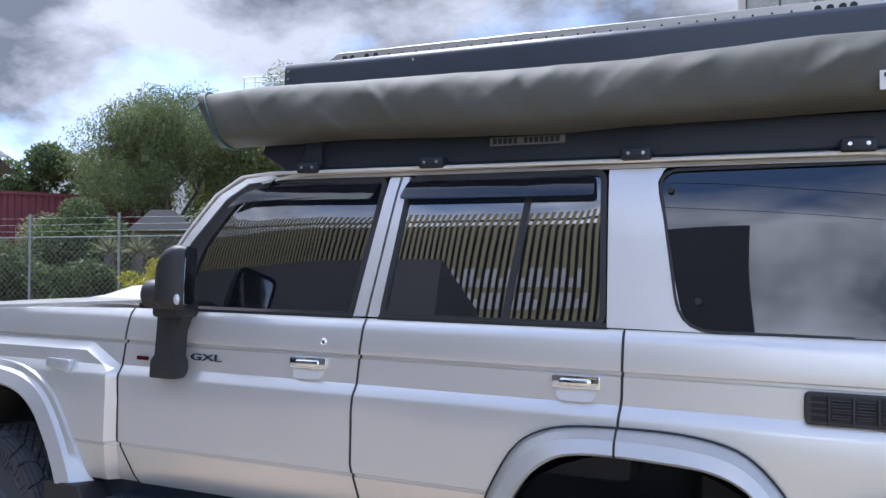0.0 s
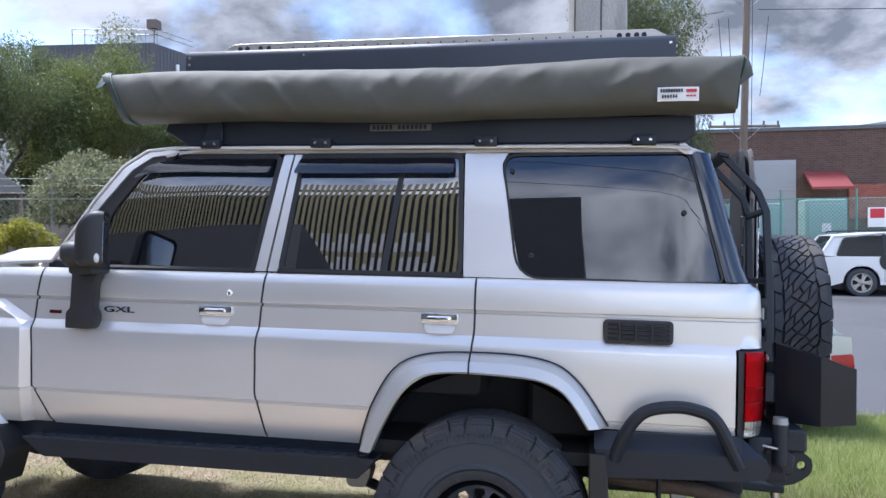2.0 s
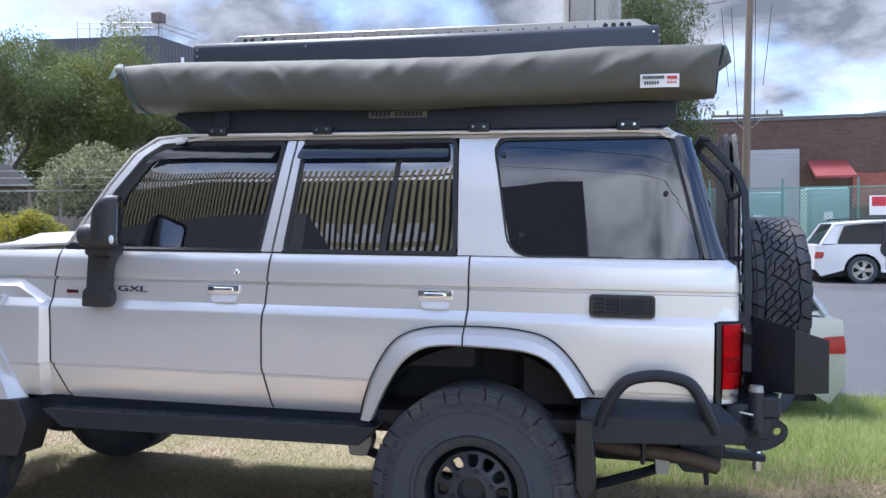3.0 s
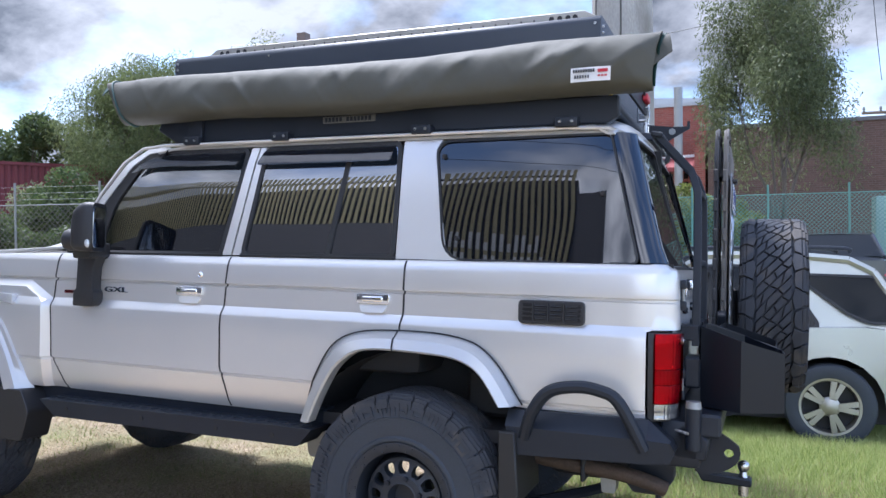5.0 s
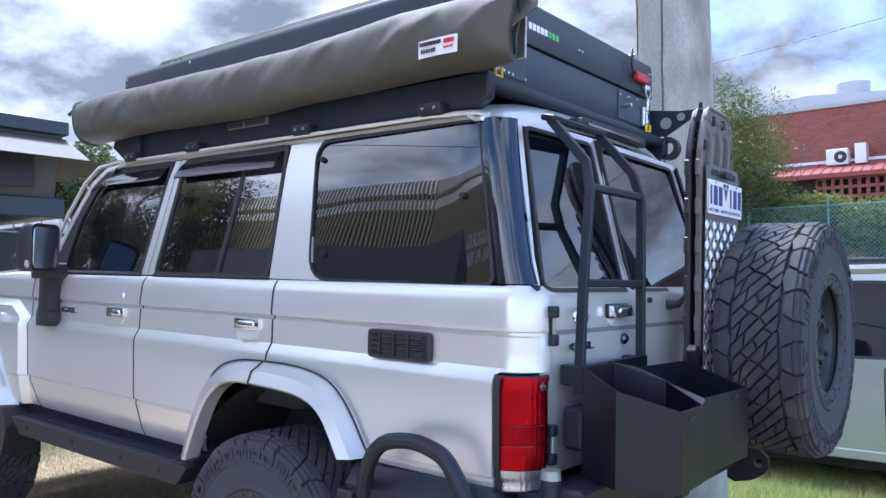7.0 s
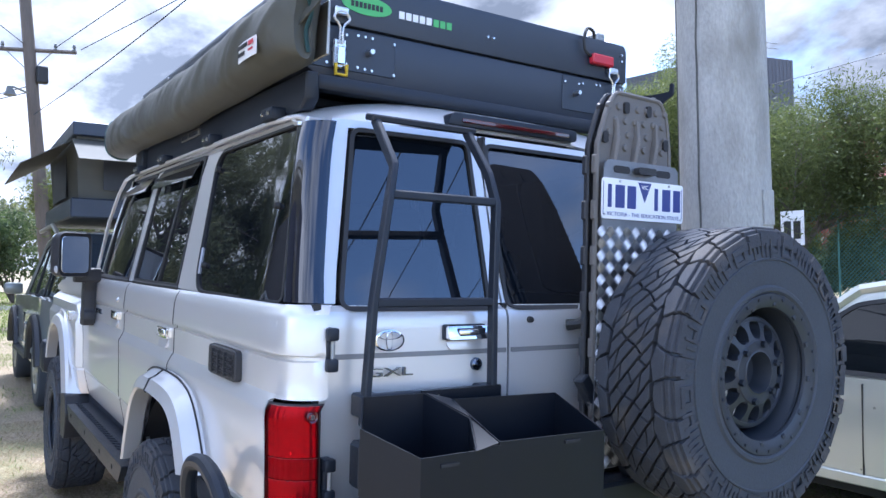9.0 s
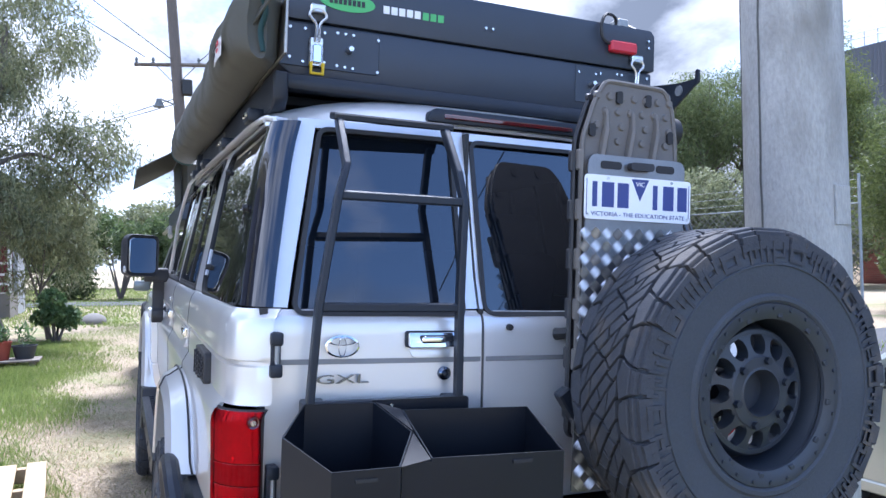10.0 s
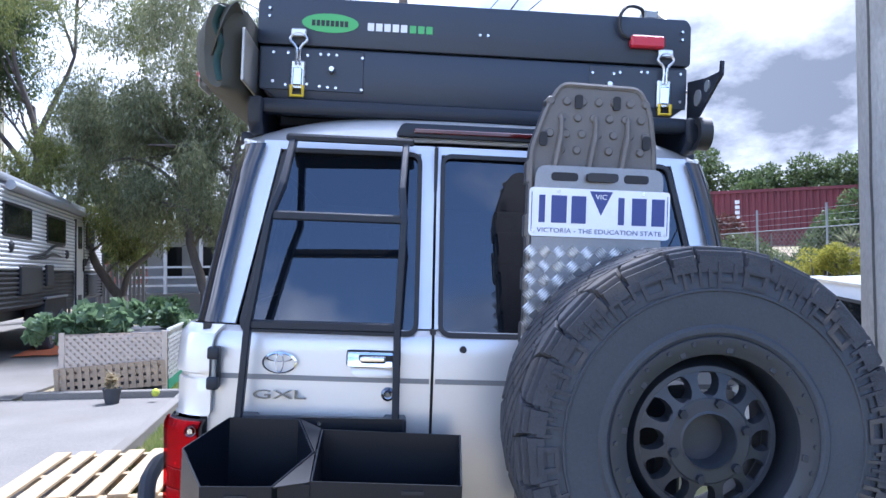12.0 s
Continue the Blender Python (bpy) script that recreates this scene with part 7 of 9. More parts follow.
crooked_gum("leaning dark gum tree with hanging leaves behind the logs",
            [(-13.53, -4.04, 0.87), (-13.52, -4.08, 1.22), (-13.48, -4.26, 1.80), (-13.45, -4.38, 2.49), (-13.42, -4.51, 3.30), (-13.40, -4.61, 4.21), (-13.39, -4.66, 5.36)], 0.13,
            [([(-13.42, -4.51, 3.30), (-13.31, -4.96, 3.74), (-13.17, -5.44, 3.94), (-13.05, -5.81, 3.86)], 0.05), ([(-13.40, -4.61, 4.21), (-13.51, -4.14, 4.94), (-13.58, -3.77, 5.67)], 0.06)],
            [(-13.77, -5.18, 7.09, 1.9, 1.0, 64), (-13.14, -5.53, 4.83, 1.4, 0.8, 50), (-13.05, -5.81, 3.58, 1.0, 0.6, 26), (-13.60, -5.04, 2.85, 1.0, 0.45, 22), (-15.02, -4.25, 2.71, 1.0, 0.4, 18)], 56000, LEAF_GUM, 0.12, 12)
crooked_gum("yellow-green gum tree with a forked trunk by the caravan",
            [(-15.97, -6.54, 0.57), (-15.96, -6.59, 0.90), (-15.87, -6.86, 1.30), (-15.76, -7.17, 1.88), (-15.65, -7.48, 2.89), (-15.69, -7.38, 4.17), (-15.80, -7.06, 5.49)], 0.15,
            [([(-15.96, -6.59, 0.96), (-16.01, -6.42, 1.61), (-16.12, -6.03, 2.00), (-16.23, -5.63, 2.66), (-16.27, -5.51, 3.61)], 0.08), ([(-15.65, -7.48, 2.89), (-15.42, -8.07, 3.50), (-15.30, -8.36, 4.35)], 0.06)],
            [(-15.65, -7.48, 7.49, 2.2, 1.3, 50), (-15.76, -7.17, 4.96, 1.6, 0.9, 46), (-15.01, -6.90, 3.46, 1.5, 0.8, 44), (-15.53, -6.27, 2.75, 1.0, 0.5, 20)], 54000, LEAF_OLIVE, 0.12, 13)
tree("gum_tree", "tall dark gum tree with bare limbs behind the caravan", -20.5, -10.6, 0.1, 12.5, 4.0, 0.24, 26000, LEAF_DARK, 0.20, 14, 0.7, 4, 0.8, 0.4, 0.48, (0.4, 0.2))
tree("gum_tree", "slender young gum tree with a low sweeping crown", -14.80, -2.36, 0.1, 3.1, 1.25, 0.055, 15000, LEAF_GUM, 0.13, 15, 0.9, 4, 0.30, 0.6, 0.3, (-0.1, -0.3), low=20)
tree("young_tree", "yellow-green young tree by the power pole", -20.5, 1.6, 0.1, 4.4, 1.2, 0.08, 9000, LEAF_HEDGE, 0.14, 16, 0.6, 3, 0.4, 0.2, 0.35)
# beyond the road
tree("roadside_gum", "tall gum tree across the road with hanging leaves", 1.9, 20.2, 0.15, 9.0, 2.3, 0.20, 62000, LEAF_GUM_DARK, 0.145, 21, 0.85, 5, 0.6, 0.5, 0.22, (0.2, 0), 0.9, low=34)
tree("pepper_tree", "broad yellow-green pepper tree behind the fence", -25.4, 24.7, 1.0, 9.3, 4.3, 0.30, 90000, LEAF_PEPPER, 0.19, 31, 0.7, 5, 0.95, 0.5, 0.22, low=40)
tree("pepper_tree", "broad yellow-green pepper tree behind the fence", -22.6, 28.0, 1.0, 9.3, 3.4, 0.28, 66000, LEAF_HEDGE, 0.19, 32, 0.7, 5, 0.9, 0.4, 0.22, low=30)
tree("pepper_tree", "yellow-green pepper tree with a narrow crown", -18.6, 30.0, 1.0, 7.0, 2.8, 0.24, 46000, LEAF_PEPPER, 0.19, 33, 0.7, 5, 0.85, 0.5, 0.22, low=24)
bush("understorey", "dark mixed shrubs below the pepper trees", [(-26.5 + 1.9 * i, 19.0 + 1.4 * i, 2.2 + 0.3 * (i % 2), 1.9) for i in range(6)], 36000, LEAF_GUM, 0.17, 49, "shrub")
tree("dark_tree", "dark green round tree far behind the fence", -36.4, 25.0, 2.0, 4.9, 2.6, 0.2, 22000, LEAF_DARK, 0.26, 34, 0.8, 5, 0.7, 0.2, 0.22, low=10)
tree("hedge_tree", "dense green clipped tree over the fence", -8.4, 16.9, 0.1, 5.6, 2.5, 0.2, 60000, LEAF_CLIPPED, 0.13, 36, 1.0, 6, 0.8, 0.1, 0.25, low=20)
tree("hedge_tree", "dense green clipped tree over the fence", -5.4, 17.9, 0.1, 5.7, 2.6, 0.2, 60000, LEAF_CLIPPED, 0.13, 37, 1.0, 6, 0.8, 0.1, 0.25, low=20)
bush("mixed_shrub", "dense mixed shrubs along the fence", [(-9.8, 10.4, 2.4, 1.25), (-9.2, 10.9, 2.4, 1.15), (-10.4, 10.0, 1.6, 1.1), (-9.5, 10.7, 1.1, 1.2), (-8.8, 11.1, 1.5, 1.1)], 40000, LEAF_GUM, 0.09, 41, "shrub", 0.1)
bush("dark_shrub", "dark green shrubs behind the fence wires", [(-12.6, 9.6, 0.9, 0.9), (-14.0, 9.6, 1.2, 1.1), (-15.8, 8.9, 1.2, 1.2), (-17.5, 8.4, 1.3, 1.2)], 26000, LEAF_DARK, 0.13, 42, "shrub")
bush("red_shrub", "reddish-brown bush behind the fence", [(-19.3, 9.6, 2.3, 1.3), (-20.6, 9.4, 1.9, 1.2)], 13000, LEAF_RED, 0.15, 43, "shrub")
bush("yellow_bush", "low yellow flowering bush", [(-8.9, 7.0, 1.55, 0.46), (-8.55, 7.2, 1.62, 0.42), (-9.3, 6.8, 1.40, 0.42), (-8.9, 7.1, 0.95, 0.5)], 11000, LEAF_YELLOW, 0.06, 44)
bush("fence_creeper", "green creeper growing through the mesh fence", [(-4.6, 19.0, 2.5, 1.5), (-4.0, 18.6, 1.5, 1.2), (-3.0, 18.8, 2.0, 1.25), (-1.9, 18.9, 1.9, 1.2), (-0.9, 18.9, 2.0, 1.1), (0.2, 18.9, 1.8, 1.0), (-2.4, 18.6, 1.0, 1.0), (-0.5, 18.6, 1.0, 1.0), (1.2, 18.8, 1.4, 1.0)], 52000, LEAF_HEDGE, 0.13, 45, "shrub")
bush("fence_shrub", "dark green shrubs behind the mesh fence", [(-10.6, 18.7, 1.2, 1.2), (-9.1, 18.8, 1.3, 1.2), (-7.5, 18.7, 1.2, 1.2), (-6.0, 18.9, 1.3, 1.2)], 30000, LEAF_CLIPPED, 0.13, 58, "shrub")
far = [(-42 + 1.7 * i, 12.5 + 2.3 * i, 6.3 + 0.5 * ((i * 7) % 4 - 1.5), 2.1) for i in range(9)] + [(-39.5 + 1.6 * i, 17 + 2.0 * i, 4.4, 1.7) for i in range(6)]
bush("far_tree_line", "line of distant dark green trees above the container", far, 60000, LEAF_DARK, 0.26, 46, "trees")
bush("dark_shrub", "tall dark reddish-green shrub before the container", [(-18.8, 14.0, 1.6, 1.7), (-19.5, 14.8, 2.9, 1.6), (-17.9, 13.5, 1.2, 1.3), (-20.4, 13.9, 1.5, 1.5)], 34000, LEAF_DARK, 0.15, 57, "shrub")
bush("bank_bush", "yellow-green bush below the container", [(-24.8, 15.2, 1.2, 1.1), (-24.2, 16.4, 1.1, 1.0)], 12000, LEAF_HEDGE, 0.12, 47)
bush("street_hedge", "uneven green hedge along the side street", [(-37 - 0.8 * (i % 2), -24 + 2.3 * i, 1.6 + 0.7 * ((i * 5) % 3), 2.0) for i in range(13)], 60000, LEAF_DARK, 0.22, 50, "hedge")
bush("far_park_trees", "distant trees at the end of the verge", [(-60 - 2 * (i % 2), -34 + 5 * i, 3.2 + 1.2 * (i % 3), 3.6) for i in range(11)], 60000, LEAF_GUM, 0.4, 48, "trees")


def spiky_plant(name, label, x, y, z0, trunk, leaves, ln, seed, mat=LEAF_POT):
    t = thing(name, label, "plant", m=Matrix.Translation((x, y, z0)))
    if trunk > 0.05:
        part("stem", rod(bmn(), (0, 0, -0.1), (0, 0, trunk), 0.09, 0.12, 10), BARK, t)
    rnd = random.Random(seed)
    bm = bmn()
    for i in range(leaves):
        a, e = rnd.uniform(0, 6.28), rnd.uniform(0.05, 1.45)
        d = Vector((math.cos(a) * math.cos(e), math.sin(a) * math.cos(e), math.sin(e)))
        s = Vector((-math.sin(a), math.cos(a), 0)) * 0.018
        l_ = ln * rnd.uniform(0.7, 1.1)
        p0, p1, p2 = Vector((0, 0, trunk)), Vector((0, 0, trunk)) + d * l_ * 0.6, Vector((0, 0, trunk)) + d * l_ + Vector((0, 0, -0.08 * l_))
        v = [bm.verts.new(q) for q in (p0 - s, p0 + s, p1 + s, p2, p1 - s)]
        bm.faces.new(v)
    part("leaves", bm, mat, t, "", normals=False)
    return t


for k, (x, y, h) in enumerate(((-13.99, 11.49, 1.98), (-14.45, 11.02, 1.98))):
    spiky_plant("yucca", "spiky yucca on a short trunk behind the fence", x, y, 0.1, h, 70, 0.55, 60 + k, LEAF_GUM)


gz = thing("garden_shelter", "small grey hip-roofed garden shelter behind the fence", "shelter", m=pose(-17.3, 15.9, 0.1, 0, 0, 42))
bm = bmn()
apex = [bm.verts.new((-0.35, 0, 3.5)), bm.verts.new((0.35, 0, 3.5))]
ev = [bm.verts.new(p) for p in ((-1.0, -0.9, 2.8), (1.0, -0.9, 2.8), (1.0, 0.9, 2.8), (-1.0, 0.9, 2.8))]
for f in ((ev[0], ev[1], apex[1], apex[0]), (ev[2], ev[3], apex[0], apex[1]), (ev[1], ev[2], apex[1]), (ev[3], ev[0], apex[0]), (ev[3], ev[2], ev[1], ev[0])):
    bm.faces.new(f)
part("roof", bm, SHINGLE, gz, "grey sheet roof")
for x in (-0.85, 0.85):
    for y in (-0.75, 0.75):
        part("post", rod(bmn(), (x, y, -0.1), (x, y, 2.82), 0.06, n=8), TIMBER, gz)


# ---- fences ----
def mesh_fence(name, label, x0, y0, x1, y1, h, posts, wire, post_mat, rail=None, barbed=3, pitch=0.11, mesh_h=None, zb=0.1):
    f = thing(name, label, "fence", kind="structure")
    a, b = Vector((x0, y0, zb)), Vector((x1, y1, zb))
    d = (b - a).normalized()
    L = (b - a).length
    for i in range(posts + 1):
        p = a.lerp(b, i / posts)
        part("post", rod(bmn(), (p.x, p.y, p.z - 0.1), (p.x, p.y, p.z + h), 0.026, n=8), post_mat, f)
    mh = mesh_h or h
    bm = bmn()

    def strand(p, q, w=0.006):
        u = (q - p).normalized()
        s = u.cross(Vector((d.y, -d.x, 0))).normalized() * w
        bm.faces.new([bm.verts.new(v) for v in (p - s, p + s, q + s, q - s)])
    if pitch:
        n = int(L / pitch)
        for i in range(-int(mh / pitch), n):
            for sgn in (1, -1):
                s0, s1 = i * pitch, i * pitch + mh
                lo, hi = max(0.0, -s0), min(mh, L - s0)
                if hi <= lo:
                    continue
                if sgn > 0:
                    p, q = a + d * (s0 + lo) + Vector((0, 0, lo)), a + d * (s0 + hi) + Vector((0, 0, hi))
                else:
                    p, q = a + d * (s0 + lo) + Vector((0, 0, mh - lo)), a + d * (s0 + hi) + Vector((0, 0, mh - hi))
                strand(p, q)
        ob = part("chain_mesh", bm, wire, f, normals=False)
        ob["kind"] = "stuff"
    else:
        bm.free()
    for z in ([rail] if rail else []) + [mh]:
        part("rail", rod(bmn(), a + Vector((0, 0, z)), b + Vector((0, 0, z)), 0.015, n=6), post_mat, f)
    for i in range(barbed):
        part("barbed_wire", rod(bmn(), a + Vector((0, 0, mh + 0.12 + 0.14 * i)), b + Vector((0, 0, mh + 0.12 + 0.14 * i)), 0.0035, n=4), post_mat, f)
    return f


mesh_fence("back_fence", "galvanised wire fence with barbed strands before the trees", -24.0, -1.0 + 7.0, -6.0, 10.4, 2.75, 9, WIRE_DULL, WIRE, None, 3, 0.13, 2.25, 0.1)
mesh_fence("road_fence", "tall green chain-mesh fence across the road", -9.5, 17.3, 20.0, 17.9, 2.6, 16, WIRE_GREEN, WIRE_GREEN, None, 0, 0.10, 2.35, 0.15)
mesh_fence("bank_fence", "old wire fence along the bank below the container", -27.0, 5.5, -20.0, 22.0, 2.6, 6, WIRE_DULL, WIRE_DULL, None, 3, None, 2.2, 0.1)
pal = thing("paling_fence", "weathered grey timber paling fence", "fence", kind="structure")
for i in range(34):
    k = i / 33
    part("paling", box(bmn(), -0.023, 0.023, -0.009, 0.009, 0.0, 1.78 + 0.03 * math.sin(i * 2.1)), TIMBER, pal, m=pose(-9.80 + 1.42 * k, 8.02 + 0.84 * k, 0.02, 0, 0, 31))
part("rail", rod(bmn(), (-9.80, 8.06, 1.35), (-8.38, 8.90, 1.35), 0.03, n=5), TIMBER, pal)


# ---- poles and overhead lines ----
def build_concrete_pole():
    p = thing("concrete_pole", "stained grey concrete street-light pole beside the wagon", "pole", m=Matrix.Translation((0.47, 1.80, -0.25)))
    bm = bmn()
    lathe(bm, [(0.230, 0.0), (0.224, 1.0), (0.217, 2.0), (0.210, 3.0), (0.196, 5.0), (0.163, 10.0)], 28, "z")
    part("shaft", bm, CONCRETE, p, "", 60)
    a = radians(10)
    part("access_cover", obox(bmn(), pose(0.215 * math.cos(a), 0.215 * math.sin(a), 1.95, 0, 0, 10), 0.012, 0.11, 0.17, 0.003), CONCRETE, p)
    for s in (-85, -140):
        a = radians(s)
        bm = bmn()
        rnd = random.Random(s)
        pts = [(0.2305 - 0.0068 * z, a + 0.03 * math.sin(z * 2.2) + rnd.uniform(-0.02, 0.02), z) for z in span(0.4, 6, 40)]
        tube(bm, [(r * math.cos(b), r * math.sin(b), z) for r, b, z in pts], 0.006, 4)
        part("stain_seam", bm, surface_stain, p, "dark run of stain")


surface_stain = surface("dark_stain", (0.10, 0.098, 0.09), 0.9, 0, 0.3, 8, 60, 0.1)
build_concrete_pole()


def power_pole(name, label, x, y, h, lean, arms, r=0.16, z0=0.1):
    p = thing(name, label, "power pole", m=Matrix.Translation((x, y, z0)))
    top = (lean[0], lean[1], h)
    part("shaft", rod(bmn(), (0, 0, -0.1), top, r, r * 0.72, 12), POLE_WOOD, p)
    for z, half, ang in arms:
        k = z / h
        c = Vector((lean[0] * k, lean[1] * k, z))
        d = Vector((math.cos(radians(ang)), math.sin(radians(ang)), 0))
        arm = part("cross_arm", rod(bmn(), c - d * half, c + d * half, 0.055, n=6), POLE_WOOD, p)
        for s in (-0.95, -0.55, 0.55, 0.95):
            q = c + d * half * s
            part("insulator", lathe(bmn(), [(0.0, 0.22), (0.03, 0.2), (0.05, 0.12), (0.03, 0.1), (0.05, 0.05), (0.02, 0.0)], 8, "z", Matrix.Translation(q)), POT_GREY, arm)
        for s in (-0.5, 0.5):
            part("brace", rod(bmn(), c + d * half * s, c - Vector((0, 0, 0.6)), 0.015, n=5), WIRE, arm)
    return p


power_pole("power_pole", "timber power pole with cross arms and drop wires", 5.8, 26.3, 11.5, (0.25, 0), ((5.5, 1.3, 8), (10.4, 1.35, 8)))
pp = power_pole("power_pole", "leaning timber power pole with a cross arm", -20.0, 0.95, 10.0, (-0.1, -0.55), ((7.25, 1.15, 75),), 0.19)
part("switch_box", box(bmn(), -0.05, 0.20, -0.26, 0.02, 6.35, 6.80, 0.03), CABLE, pp, "dark switch box")
part("lamp_arm", rod(bmn(), (-0.05, -0.35, 6.05), (0.35, -0.85, 6.15), 0.025, n=6), WIRE, pp)
part("lamp_head", lathe(bmn(), [(0.0, 0.10), (0.07, 0.09), (0.09, 0.0), (0.16, -0.14), (0.0, -0.14)], 14, "z", Matrix.Translation((0.38, -0.90, 6.05))), POT_GREY, pp, "grey street lamp head")


def line(pts, r=0.012):
    bm = bmn()
    tube(bm, pts, r, 4)
    return bm


def sag(a, b, s, n=10):
    a, b = Vector(a), Vector(b)
    return [a.lerp(b, i / n) - Vector((0, 0, 4 * s * (i / n) * (1 - i / n))) for i in range(n + 1)]


wires = thing("overhead_wires", "black overhead wires strung from the timber power pole", "wires", kind="structure")
for k, (a, b, s) in enumerate((((-20.0, -0.3, 7.5), (30, -22, 8.5), 0.6), ((-20.0, 0.4, 7.5), (30, -19, 8.5), 0.6), ((-20.0, 1.2, 7.5), (30, 9, 8.6), 0.6), ((-20.0, 1.8, 7.5), (30, 12, 8.6), 0.6),
                               ((-20.0, 0.6, 6.4), (-40, -12, 6.0), 0.3), ((-20.0, 0.5, 6.2), (-40, -14, 5.6), 0.3), ((-20.0, 0.6, 5.6), (12, 4.2, 7.2), 0.5), ((5.2, 26.3, 9.9), (-30, 33, 9.6), 0.6), ((6.4, 26.3, 9.9), (60, 28, 9.6), 0.6))):
    part("wire", line(sag(a, b, s), 0.014), CABLE, wires)
for k, (a, b) in enumerate((((5.0, 26.2, 9.6), (5.25, 26.2, 6.7)), ((6.75, 26.2, 9.6), (6.45, 26.2, 6.7)), ((5.35, 26.2, 9.6), (5.6, 26.2, 5.0)), ((6.2, 26.2, 11), (6.15, 26.2, 4.6)))):
    part("drop_wire", line(sag(a, b, 0.15), 0.012), CABLE, wires)


# ---- buildings ----
def ribs(bm, x0, x1, y, z0, z1, pitch, depth, axis="x"):
    n = int(abs(x1 - x0) / pitch)
    for i in range(n):
        c = x0 + (x1 - x0) * (i + 0.5) / n
        if axis == "x":
            box(bm, c - pitch * 0.22, c + pitch * 0.22, y - depth, y, z0, z1)
        else:
            box(bm, y, y + depth, c - pitch * 0.22, c + pitch * 0.22, z0, z1)
    return bm


def build_brown_works():
    b = thing("brown_brick_works", "long dark brown brick workshop with a roller door", "building", kind="structure")
    part("wall", box(bmn(), -0.6, 46, 30.0, 44.0, 0.0, 5.85), BRICK_BROWN, b)
    part("parapet", box(bmn(), -0.65, 46.05, 29.93, 44.0, 5.85, 6.0), SHEET_DARK, b)
    part("upper_roof", prism(bmn(), [(8.5, 6.0), (30, 6.0), (30, 7.0), (17, 7.0)], "y", 33, 43), SHEET_PALE, b)
    door = part("roller_door", box(bmn(), 6.65, 8.6, 29.93, 30.0, 0.0, 4.65), ROLLER, b, "grey ribbed roller door")
    bm = bmn()
    for i in range(30):
        box(bm, 6.65, 8.6, 29.90, 29.94, 0.1 + i * 0.15, 0.17 + i * 0.15)
    part("door_ribs", bm, ROLLER, door)
    part("red_awning", prism(bmn(), [(28.6, 3.45), (29.95, 4.15), (29.95, 4.05), (28.6, 3.35)], "x", 8.9, 10.4), RED_ROOF, b, "red sheet awning")
    part("lower_wall", box(bmn(), 10.6, 14.5, 29.85, 30.0, 2.2, 3.6), BRICK_RED, b)


def build_red_works():
    b = thing("red_brick_works", "red brick factory with a low red roof and vents", "building", kind="structure")
    part("wall", box(bmn(), -22, -0.75, 32.0, 44.0, 0.0, 7.25), BRICK_RED, b)
    part("coping", box(bmn(), -22.05, -0.7, 31.93, 44.0, 7.25, 7.40), SHEET_PALE, b)
    part("lean_to_roof", prism(bmn(), [(30.3, 4.40), (31.95, 4.95), (31.95, 4.85), (30.3, 4.28)], "x", -22, -0.75), RED_ROOF, b, "low red sheet roof")
    bm = bmn()
    for i in range(60):
        rod(bm, (-22 + 0.358 * i, 30.3, 4.41), (-22 + 0.358 * i, 31.95, 4.96), 0.025, n=5)
    part("roof_ribs", bm, RED_ROOF, b)
    part("fascia", box(bmn(), -22, -0.75, 30.24, 30.3, 4.22, 4.40), RED_ROOF, b)
    part("brick_pier", box(bmn(), -1.15, -0.72, 30.2, 31.9, 0.0, 5.3), BRICK_RED, b)
    part("flashing", box(bmn(), -22, -0.75, 31.9, 32.0, 4.95, 5.07), WHITE_PAINT, b)
    part("lean_to_wall", box(bmn(), -22, -0.75, 31.0, 31.15, 0.0, 4.4), CABIN, b)
    # pierced block screen under the low roof
    for row in range(4):
        for i in range(14):
            x, z = -5.4 + 0.31 * i, 2.75 + 0.37 * row
            sq = [(x, z), (x + 0.30, z), (x + 0.30, z + 0.36), (x, z + 0.36)]
            part("breeze_block", ring(sq, [(x + 0.055, z + 0.055), (x + 0.245, z + 0.055), (x + 0.245, z + 0.305), (x + 0.055, z + 0.305)], lambda u, v, d: (u, 30.6 + d, v), 0.1), BRICK_RED, b)
    part("low_wall", box(bmn(), -22, -0.75, 30.55, 30.75, 0.0, 2.72), BRICK_RED, b)
    part("air_unit", box(bmn(), -5.15, -4.35, 31.3, 31.9, 4.8, 5.45, 0.03), WHITE_PAINT, b, "white air-conditioning unit")
    part("fan_ring", lathe(bmn(), [(0.08, 0.0), (0.22, 0.0), (0.24, 0.05)], 20, "y", pose(-4.62, 31.26, 5.12)), CHARCOAL, b)
    part("chimney_stub", box(bmn(), -4.1, -3.7, 31.3, 31.9, 4.8, 5.6), WHITE_PAINT, b)
    for x, y, h in ((-1.78, 30.1, 7.75), (-0.35, 33.0, 8.5)):
        part("flue", rod(bmn(), (x, y, 0), (x, y, h), 0.18, n=14), WIRE, b, "tall grey steel flue")
    part("flue_band", rod(bmn(), (-1.78, 30.1, 6.0), (-1.78, 30.1, 6.12), 0.20, n=14), WIRE, b)
    g = thing("grey_factory", "pale grey factory roof behind the red brick", "building", kind="structure")
    part("roof", prism(bmn(), [(-26, 7.0), (-1, 7.0), (-1, 9.7), (-9, 10.3), (-13, 10.0), (-26, 8.5)], "y", 45, 60), SHEET_PALE, g)
    bm = bmn()
    for i in range(34):
        box(bm, -14.5 + 0.36 * i, -14.28 + 0.36 * i, 44.9, 45.0, 8.6, 9.3)
    part("clerestory", bm, CHARCOAL, g)
    part("roof_vent", rod(bmn(), (-7.0, 47, 10.1), (-7.0, 47, 11.0), 0.9, n=14), SHEET_PALE, g)


